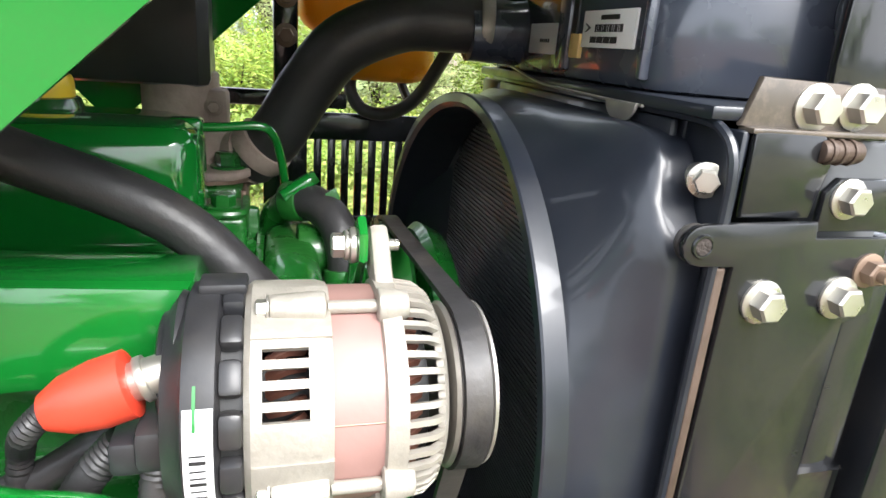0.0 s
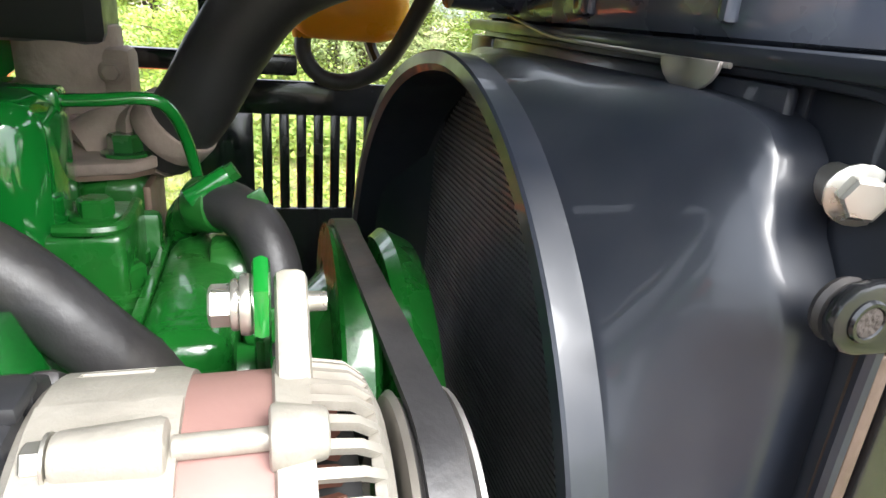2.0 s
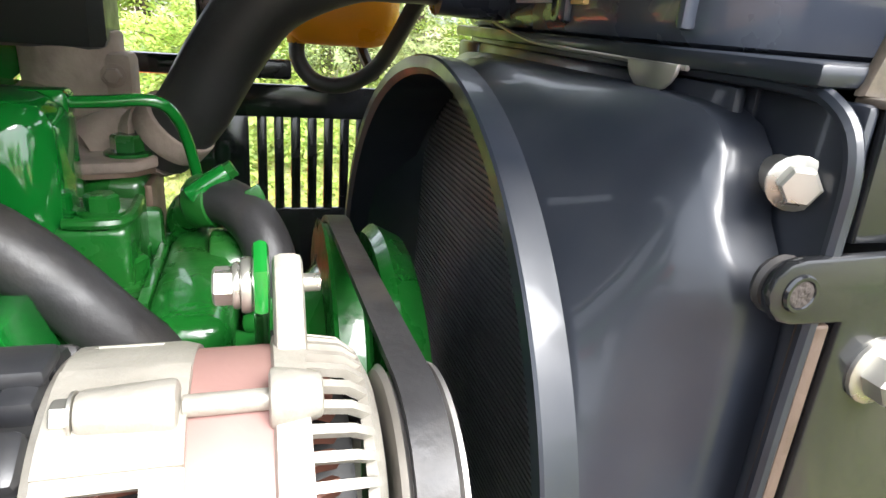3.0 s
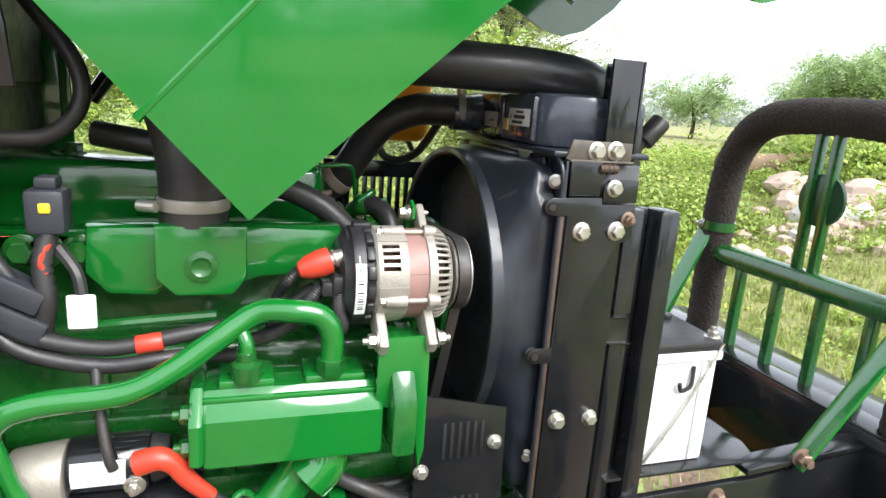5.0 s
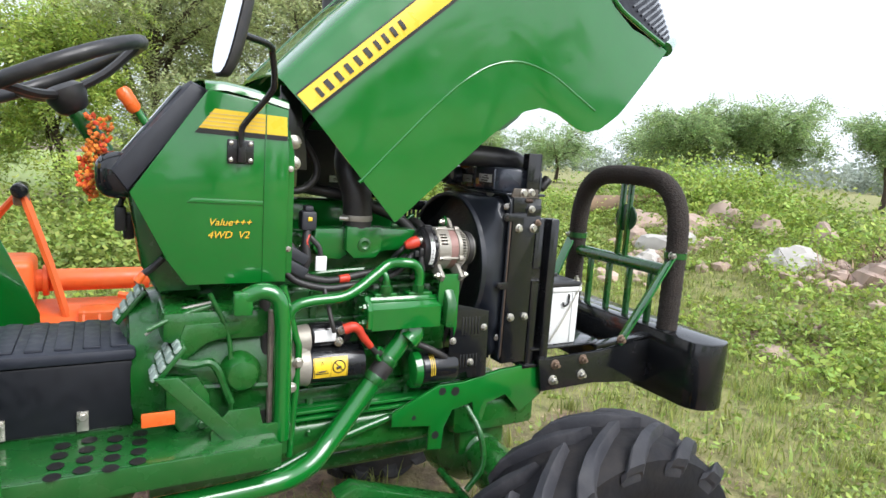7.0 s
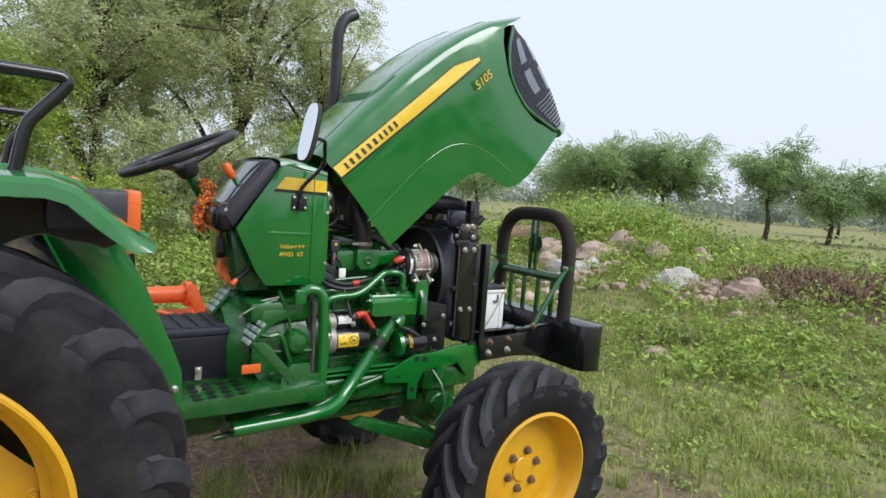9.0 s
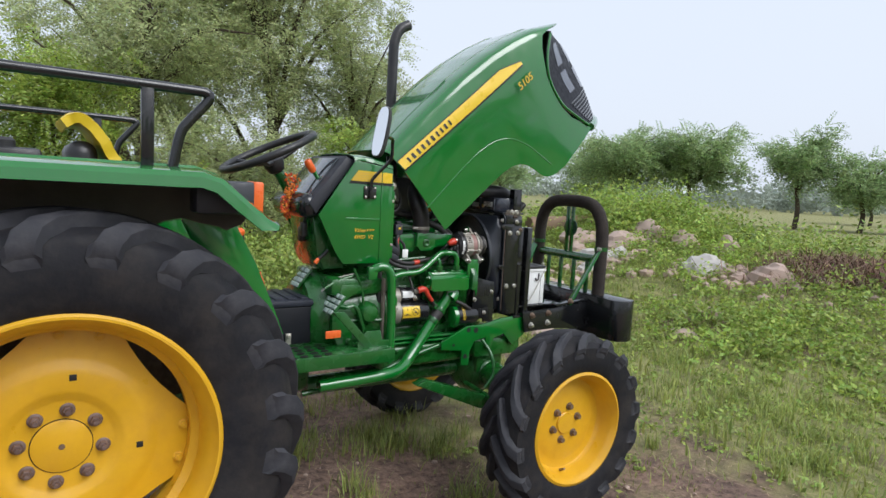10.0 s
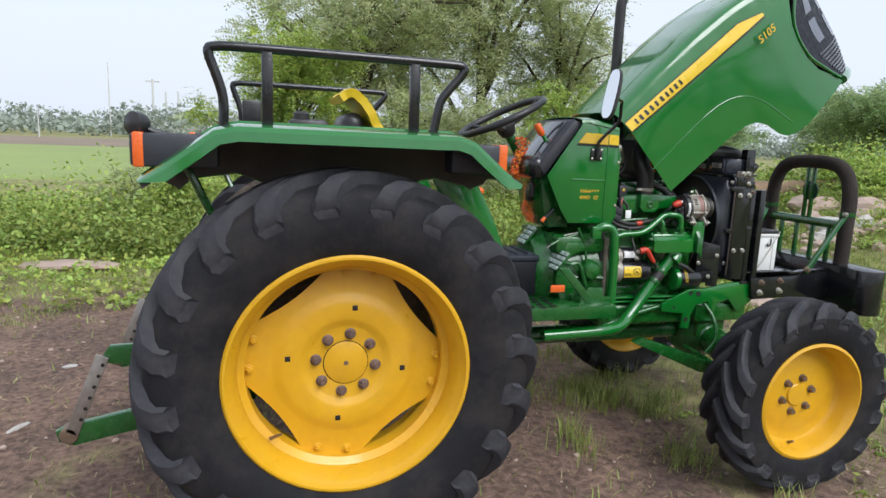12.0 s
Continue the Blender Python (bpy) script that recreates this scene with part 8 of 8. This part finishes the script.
def weeds(name, pts, radius, height, per, leaf, mat, label, seed):
    rng = np.random.default_rng(seed)
    P = np.repeat(np.array(pts), per, axis=0)
    sc = np.repeat(0.35 + 1.35 * rng.random(len(pts)) ** 1.6, per)
    r = radius * np.sqrt(rng.random(len(P))) * sc
    a = rng.uniform(0, 2 * np.pi, len(P))
    h = height * rng.random(len(P)) ** 0.7 * sc * (1 - 0.5 * (r / (radius * 1.4)) ** 2)
    C = P + np.stack([r * np.cos(a), r * np.sin(a), h], 1)
    return tagged(new(name, leaf_mesh(name, leaf_arrays(C, leaf, rng), mat)), label, "weeds", kind="stuff")


pts = scatter(rng, 5200, 1.6, 9.5, -3.4, 8.0, lambda x, y: clear_of_wheels(x, y) * max(0.0, cover_at(x, y) - 0.15 + 0.5 * noise.noise(V(x * 0.8, y * 0.8, 31))) ** 1.5)
weeds("weeds", pts, 0.10, 0.06, 18, 0.017, LEAF_LOW, "low broad-leaved weeds in the grass", 21)
def bank_weeds(x, y):
    bare = math.exp(-((x - 9.0) / 1.3) ** 2 - ((y - 0.7) / 1.1) ** 2) + 0.8 * math.exp(-((x - 8.0) / 0.6) ** 2 - ((y - 2.2) / 0.8) ** 2)
    return max(0.0, ease(4.2, 6.2, x) * (0.35 + 1.1 * noise.noise(V(x * 0.55, y * 0.55, 12))) - 0.6 * bare)


pts = scatter(rng, 2300, 4.2, 10.5, -5.0, 8.0, bank_weeds)
weeds("weeds", pts, 0.20, 0.22, 34, 0.026, LEAF_WEED, "dense bright green weeds on the rubble bank", 22)
pts = scatter(rng, 700, 8.0, 20.0, -7.0, 16.0, lambda x, y: 0.15 + max(0.0, noise.noise(V(x * 0.4, y * 0.4, 15))))
weeds("weeds", pts, 0.36, 0.42, 46, 0.038, LEAF_WEED, "tall green weeds beyond the rubble", 27)
pts = scatter(rng, 150, 8.2, 11.4, 2.9, 8.2, lambda x, y: math.exp(-((x - 9.7) / 1.2) ** 2 - ((y - 5.3) / 1.7) ** 2))
weeds("weeds", pts, 0.34, 0.62, 110, 0.036, LEAF_WEED, "tall bright weeds on the crest of the bank", 26)
pts = scatter(rng, 60, 9.2, 12.0, -2.5, 2.6, lambda x, y: 0.6)
weeds("weeds", pts, 0.36, 0.55, 90, 0.038, LEAF_LOW, "dark leafy weeds behind the cut brush", 28)
pts = scatter(rng, 2300, -9.0, 6.5, 4.0, 9.5, lambda x, y: (0.35 + 0.9 * max(0.0, noise.noise(V(x * 0.6, y * 0.6, 44)) + 0.25)) if (y < 8.6 or x > -1) and y > 4.6 - 0.10 * x + 0.8 * noise.noise(V(x * 0.5, y * 0.5, 2)) else 0.0)
weeds("weeds", pts, 0.30, 0.50, 92, 0.031, LEAF_LOW, "dense green weeds beside the track", 23)
pts = scatter(rng, 130, -9.0, 3.0, 5.2, 8.0, lambda x, y: max(0.05, noise.noise(V(x * 0.7, y * 0.7, 47))))
weeds("weeds", pts, 0.15, 0.80, 110, 0.030, LEAF_WEED, "tall leafy weeds beside the field", 29)
pts = scatter(rng, 500, -3.0, 5.0, 2.4, 5.0, lambda x, y: 0.5)
weeds("weeds", pts, 0.14, 0.16, 16, 0.03, LEAF_LIGHT, "low bright weeds at the track edge", 24)


def unit(a):
    return a / (np.linalg.norm(a, axis=1)[:, None] + 1e-9)


def frond_leaves(sprays, n_leaf, leaf, rng, per=12):
    """Leaves in pairs along drooping twigs that spread out of each spray."""
    n = max(1, n_leaf // per)
    idx = rng.integers(0, len(sprays), n)
    Q = np.array([tuple(q) for q, r in sprays])[idx]
    R = np.array([r for q, r in sprays])[idx]
    g = unit(rng.normal(0, 1, (n, 3))) * (rng.random(n) ** 0.5)[:, None]
    O = Q + g * R[:, None] * np.array([0.9, 0.9, 0.55])
    out = Q * np.array([1.0, 1.0, 0.0])
    d = unit(unit(out) * 0.5 + g * 0.6 + rng.normal(0, 0.35, (n, 3)) + np.array([0, 0, -0.12]))
    side = unit(np.cross(d, np.array([0, 0, 1.0]) + rng.normal(0, 0.35, (n, 3))))
    nrm = unit(np.cross(side, d) * np.sign(np.cross(side, d)[:, 2:3] + 1e-6))
    size = leaf * rng.uniform(0.65, 1.30, n)
    span = per * size * 0.62
    res = []
    for i in range(per):
        t = (i + 0.5) / per
        sg = 1.0 if i % 2 else -1.0
        C = O + d * (span * t)[:, None] - np.array([0, 0, 1.0]) * (0.22 * span * t * t)[:, None] + side * (sg * size * 0.75)[:, None]
        ax = unit(side * sg * 0.85 + d * 0.55 + rng.normal(0, 0.16, (n, 3)))
        up = unit(nrm + rng.normal(0, 0.30, (n, 3)))
        b = np.cross(up, ax)
        sz = (size * (1.05 - 0.45 * t))[:, None]
        res.append(np.stack([C - ax * sz, C + b * sz * 0.40 - up * sz * 0.10, C + ax * sz, C - b * sz * 0.40 - up * sz * 0.10], 1))
    v = np.concatenate(res).reshape(-1, 4, 3)
    return v[v[:, :, 2].min(1) > 0.03].reshape(-1, 3)


def tree(name, at, height, spread, n_leaf, leaf, mat, seed, label, trunk_r=0.11, low=0.25, limbs=9, group=""):
    """Forked trunk, drooping limbs and many small leaves in uneven sprays."""
    rng = np.random.default_rng(seed)
    x0, y0 = at
    base = V(x0, y0, ground_z(x0, y0) - 0.05)
    ob = root(name, base, label, "tree", group)
    bm = bmesh.new()
    top = V(rng.uniform(-0.3, 0.3), rng.uniform(-0.3, 0.3), height * 0.62)
    sweep(bm, [V(0, 0, 0), V(0.08, -0.05, height * 0.22), V(-0.05, 0.08, height * 0.42), top], (trunk_r, trunk_r * 0.4), 8, 3)
    sprays = []

    def ball(q, sx, sz):
        d = rng.normal(0, 1, 3)
        d *= rng.random() ** (1 / 3) / np.linalg.norm(d)
        return q + V(d[0] * sx, d[1] * sx, d[2] * sz)

    for k in range(limbs):
        a = 2 * math.pi * (k + rng.uniform(-0.3, 0.3)) / limbs
        h0 = height * rng.uniform(low, 0.6)
        reach = spread * rng.uniform(0.55, 0.95)
        rise = height * rng.uniform(0.10, 0.42)
        p0 = V(0, 0, h0)
        e = V(reach * math.cos(a), reach * math.sin(a), min(height * 0.93, h0 + rise))
        mid = p0.lerp(e, 0.5) + V(0, 0, height * 0.07)
        sweep(bm, [p0, mid, e], (trunk_r * 0.45, trunk_r * 0.08), 6, 3)
        for f in np.linspace(0.2, 1.0, 8):
            c = p0.lerp(mid, f * 2) if f < 0.5 else mid.lerp(e, f * 2 - 1)
            for _ in range(4):
                sprays.append((ball(c, spread * 0.34, height * 0.12), spread * rng.uniform(0.09, 0.22)))
    for _ in range(limbs * 5):
        sprays.append((ball(top + V(0, 0, height * 0.12), spread * 0.62, height * 0.22), spread * rng.uniform(0.09, 0.22)))
    part("trunk", bm, BARK, ob)
    v = frond_leaves(sprays, n_leaf, leaf, rng)
    crown = new("crown", leaf_mesh("crown", v, mat))
    crown.parent = ob
    return ob


tree("tree", (1.75, 11.0), 7.8, 2.6, 62000, 0.050, LEAF_TREE, 31, "tall feathery roadside tree with fine leaves", 0.15, 0.12, 13)
tree("tree", (4.5, 11.3), 8.6, 2.9, 68000, 0.050, LEAF_TREE, 32, "tall feathery roadside tree with fine leaves", 0.16, 0.10, 13)
tree("tree", (6.3, 10.8), 6.4, 1.6, 36000, 0.048, LEAF_TREE, 33, "slender feathery roadside tree", 0.13, 0.08, 12)
tree("tree", (3.2, 14.0), 7.6, 3.2, 34000, 0.062, LEAF_TREE, 42, "feathery tree in the second row", 0.15, 0.08, 13)
tree("tree", (0.30, 9.4), 3.9, 1.15, 26000, 0.045, LEAF_LIGHT, 34, "bright yellow-green young tree", 0.07, 0.15, 9)
tree("bush", (3.0, 8.4), 2.6, 1.6, 24000, 0.044, LEAF_TREE, 35, "dense green bush below the trees", 0.06, 0.05, 10)
tree("bush", (5.6, 8.8), 2.6, 1.5, 24000, 0.044, LEAF_WEED, 36, "dense green bush below the trees", 0.06, 0.05, 10)
tree("bush", (1.3, 7.6), 1.6, 1.1, 11000, 0.045, LEAF_LIGHT, 37, "bright green bush below the trees", 0.04, 0.05, 9)
tree("bush", (-0.75, 10.2), 2.3, 0.9, 11000, 0.045, LEAF_LIGHT, 41, "bright green bush beside the field", 0.04, 0.05, 9)
tree("bush", (-1.35, 6.6), 1.25, 0.48, 3200, 0.045, LEAF_LIGHT, 38, "slim green shrub beside the field", 0.025, 0.1, 7)
tree("bush", (-1.95, 6.5), 1.15, 0.30, 700, 0.055, LEAF_TREE, 39, "sparse sapling beside the field", 0.018, 0.45, 5)
for k, (x, y, h, w, n, low) in enumerate(((30.0, 23.0, 5.4, 3.0, 26000, 0.34), (33.0, 20.5, 6.0, 3.2, 30000, 0.34), (36.6, 16.0, 5.6, 2.0, 20000, 0.36), (38.5, 13.4, 4.6, 2.1, 12000, 0.30), (41.0, 11.0, 4.8, 2.6, 14000, 0.30), (42.0, 7.0, 4.6, 3.0, 14000, 0.26),
                                          (43.0, 2.0, 4.6, 3.0, 12000, 0.24), (36.0, 31.0, 4.6, 3.2, 16000, 0.24), (31.0, 36.0, 4.8, 3.4, 14000, 0.24), (26.0, 40.0, 5.0, 3.2, 12000, 0.24), (56.0, 20.0, 4.2, 3.4, 9000, 0.24))):
    tree("tree", (x, y), h, w, n, 0.115, LEAF_BANK, 50 + k, "rounded green tree beyond the bank", 0.16, low, 10, "trees beyond the bank")

for k, (x, y, h, w) in enumerate(((-5.5, -18.0, 5.0, 2.8), (1.5, -20.0, 5.4, 3.0), (8.0, -18.0, 4.6, 2.6), (14.0, -20.0, 5.2, 3.0), (-12.0, -19.0, 5.2, 3.0))):
    tree("tree", (x, y), h, w, 4500, 0.15, LEAF_BANK, 80 + k, "green tree across the track from the tractor", 0.14, 0.2, 9, "trees across the track")

# far woods all round, with haze painted into their leaf colour
rng = np.random.default_rng(77)
cs = []
for k in range(480):
    a = rng.uniform(0, 2 * np.pi)
    R = rng.uniform(110, 190)
    h = rng.uniform(2.5, 7.0)
    c = np.array([R * math.cos(a), R * math.sin(a), h * 0.45])
    g = rng.normal(0, 1, (230, 3))
    g *= (rng.random(230) ** 0.4 / np.linalg.norm(g, axis=1))[:, None]
    cs.append(c + g * np.array([5.0, 5.0, h * 0.5]))
woods = np.concatenate(cs)
woods[:, 2] = np.abs(woods[:, 2])
tagged(new("far_woods", leaf_mesh("far_woods", leaf_arrays(woods, 0.42, rng, 0.2, 0.8), LEAF_HAZE)), "line of distant trees with haze painted into the leaf colour", "woods", kind="stuff")
# field and bare strip to the far side
FIELD = material("field_crop", (0.24, 0.30, 0.09), 0.9, var=0.15, scale=0.6)
STRIP = material("ploughed_earth", (0.22, 0.17, 0.12), 0.95, var=0.25, scale=0.5, bump=0.5, bump_scale=2)


def sheet(name, x0, x1, y0, y1, z, mat, label):
    bm = bmesh.new()
    n = 24
    rows = [[bm.verts.new(V(x, y + 1.5 * noise.noise(V(x * 0.05, y0 if y < y1 else y, 0)), z + dz)) for x in np.linspace(x0, x1, n)] for y, dz in ((y0 - 0.6, -0.12), (y0, 0.0), (y1, 0.0))]
    for i in range(n - 1):
        for a, b in ((0, 1), (1, 2)):
            bm.faces.new((rows[a][i], rows[a][i + 1], rows[b][i + 1], rows[b][i]))
    ob = finish(name, bm, mat, None, label, smooth=0)
    return tagged(ob, label, "field", kind="structure")


sheet("field", -80, 6, 16, 46, 0.02, FIELD, "pale green crop field")
sheet("bare_strip", -90, 20, 46, 80, 0.03, STRIP, "brown ploughed strip beyond the field")


def pole(x, y, h, r, arm, label):
    ob = root("utility_pole", (x, y, 0), label, "pole")
    part("shaft", cyl(bmesh.new(), (0, 0, -0.2), (0, 0, h), r, r * 0.6, 10), CONCRETE, ob)
    if arm:
        part("cross_arm", box(bmesh.new(), (-arm, -0.1, h - 0.6), (arm, 0.1, h - 0.3), 0.02), CONCRETE, ob)


pole(-24.2, 110, 11.5, 0.12, 0, "slender grey mast in the distance")
pole(-20.9, 130, 10.7, 0.28, 1.2, "grey tower in the distance")
pole(-20.0, 140, 9.0, 0.30, 0, "grey stack in the distance")
pole(-17.6, 140, 9.2, 0.30, 0, "grey stack in the distance")
pole(-23.8, 75, 3.2, 0.08, 0, "pale post by the field")
pole(-10.6, 60, 3.4, 0.07, 0, "pale post by the field")
bm = box(bmesh.new(), (-3.2, -4, 0), (3.2, 4, 3.2), 0.05)
shed = root("shed", (-16.8, 136, 0), "pale low building in the distance", "building")
part("wall", bm, CONCRETE, shed)
part("roof", prism(bmesh.new(), [(-3.5, 3.2), (3.5, 3.2), (0, 4.4)], -4.3, 4.3, "y", 0), CONCRETE, shed)


# ---- rocks, log and dry brush on the bank ----
def rock(x, y, sx, sy, sz, mat, seed, label, lift=0.0):
    rng = random.Random(seed)
    bm = bmesh.new()
    bmesh.ops.create_icosphere(bm, subdivisions=3, radius=1.0)
    for v in bm.verts:
        n = 1 + 0.30 * noise.noise(v.co * 1.3 + V(seed, 0, 0)) + 0.12 * noise.noise(v.co * 3.5 + V(0, seed, 0))
        c = v.co * n
        q = V(round(c.x * 2.6) / 2.6, round(c.y * 2.6) / 2.6, round(c.z * 2.6) / 2.6)
        c = c.lerp(q, 0.35)
        v.co = V(c.x * sx, c.y * sy, max(-0.3, c.z) * sz)
    ob = finish("rock", bm, mat, None, label, smooth=25)
    ob.matrix_basis = pose(x, y, ground_z(x, y) + lift, rng.uniform(-8, 8), rng.uniform(-8, 8), rng.uniform(0, 360))
    return tagged(ob, label, "rock", "rocks on the bank")


for x, y, sx, sy, sz, mat, lb in (
        (7.25, 4.02, 0.34, 0.22, 0.20, ROCK_WHITE, "large white rock on the weedy bank"), (6.75, 3.72, 0.15, 0.16, 0.15, ROCK_WHITE, "white stone on the bank"), (7.55, 3.85, 0.16, 0.14, 0.15, ROCK_WHITE, "white stone beside a larger one"),
        (8.1, 4.22, 0.46, 0.26, 0.20, ROCK, "long pinkish rock on the weedy bank"), (8.75, 4.25, 0.30, 0.24, 0.24, ROCK, "pinkish flat rock on the weedy bank"), (7.9, 5.0, 0.40, 0.30, 0.20, ROCK, "pinkish rock below the mound"),
        (8.7, 3.50, 0.24, 0.20, 0.26, ROCK, "grey upright stone among weeds"), (8.8, 2.82, 0.22, 0.20, 0.30, ROCK, "pink stone among weeds"),
        (7.72, 2.45, 0.30, 0.22, 0.24, ROCK_WHITE, "pale grey boulder among weeds"), (7.85, 1.60, 0.32, 0.26, 0.24, ROCK, "pinkish boulder among weeds"), (7.7, 1.95, 0.14, 0.13, 0.10, ROCK, "small stone among weeds"),
        (7.4, 4.6, 0.18, 0.16, 0.16, ROCK, "small pinkish rock on the bank"), (5.55, 1.20, 0.16, 0.12, 0.07, ROCK, "small flat stone in the grass"), (6.4, 1.5, 0.18, 0.14, 0.06, ROCK, "low pink stone in the grass"),
        (4.3, 2.05, 0.22, 0.14, 0.08, ROCK, "low pink stone in the grass"), (3.2, 1.6, 0.09, 0.08, 0.05, ROCK, "small stone by the bumper"),
        (-2.25, 4.3, 0.62, 0.20, 0.07, ROCK, "flat grey slab at the track edge"), (-1.75, 0.95, 0.07, 0.05, 0.03, ROCK_WHITE, "small white stone on the earth"),
        (-1.38, 0.43, 0.060, 0.016, 0.012, ROCK_WHITE, "narrow white chip on the earth"), (-1.38, 1.28, 0.050, 0.024, 0.014, ROCK_WHITE, "flat pale chip on the earth")):
    rock(x, y, sx, sy, sz, mat, int(x * 13 + y * 7), lb)
bm = sweep(bmesh.new(), [V(0, 0, 0), V(0.6, 0.1, 0.05), V(1.3, 0.05, 0.12), V(1.9, 0.2, 0.1)], (0.17, 0.12), 12, 4)
log = finish("log", bm, DRY, None, "", smooth=40)
log.matrix_basis = pose(7.6, 6.0, ground_z(7.9, 5.9) + 0.14, 0, 0, -25)
tagged(log, "fallen brown log lying on the bank", "log")
rng = np.random.default_rng(5)
pts = []
for k in range(5200):
    t = rng.random()
    x, y = 8.5 + 1.2 * t + rng.normal(0, 0.45), 1.7 - 2.9 * t + rng.normal(0, 0.32)
    pts.append((x, y, ground_z(x, y) + abs(rng.normal(0, 0.07))))
tagged(blades("dry_brush", pts, 0.26, 0.006, DRY, "heap of dry brown cut brush", 2.2, 6, 0.25), category="brush")
# broken stones between the rocks
bm = bmesh.new()
rnd = random.Random(17)
for k in range(190):
    t, side = rnd.random(), rnd.random()
    if side < 0.7:
        x, y = 6.3 + 2.6 * t + rnd.gauss(0, 0.30), 3.5 + 0.9 * t + rnd.gauss(0, 0.32)
    else:
        x, y = 7.8 + rnd.gauss(0, 0.45), 2.0 + rnd.gauss(0, 0.6)
    tmp = bmesh.new()
    bmesh.ops.create_icosphere(tmp, subdivisions=1, radius=rnd.uniform(0.035, 0.12))
    for v in tmp.verts:
        v.co *= rnd.uniform(0.72, 1.15)
        v.co.z *= 0.75
    merge(bm, tmp, Matrix.Translation((x, y, ground_z(x, y) + 0.02)))
tagged(finish("rubble", bm, ROCK, None, "", smooth=20), "broken pale stones strewn between the rocks", "rubble", kind="stuff")
# small litter of pebbles on the earth
bm = bmesh.new()
rnd = random.Random(9)
for k in range(420):
    x, y = rnd.uniform(-3, 3.2), rnd.uniform(-2.4, 3.2)
    tmp = bmesh.new()
    bmesh.ops.create_icosphere(tmp, subdivisions=1, radius=rnd.uniform(0.006, 0.020))
    for v in tmp.verts:
        v.co.z *= 0.6
        v.co *= rnd.uniform(0.7, 1.2)
    merge(bm, tmp, Matrix.Translation((x, y, ground_z(x, y) + 0.004)))
tagged(finish("pebbles", bm, ROCK, None, "", smooth=0), "scattered small pebbles on bare earth", "pebbles", kind="stuff")
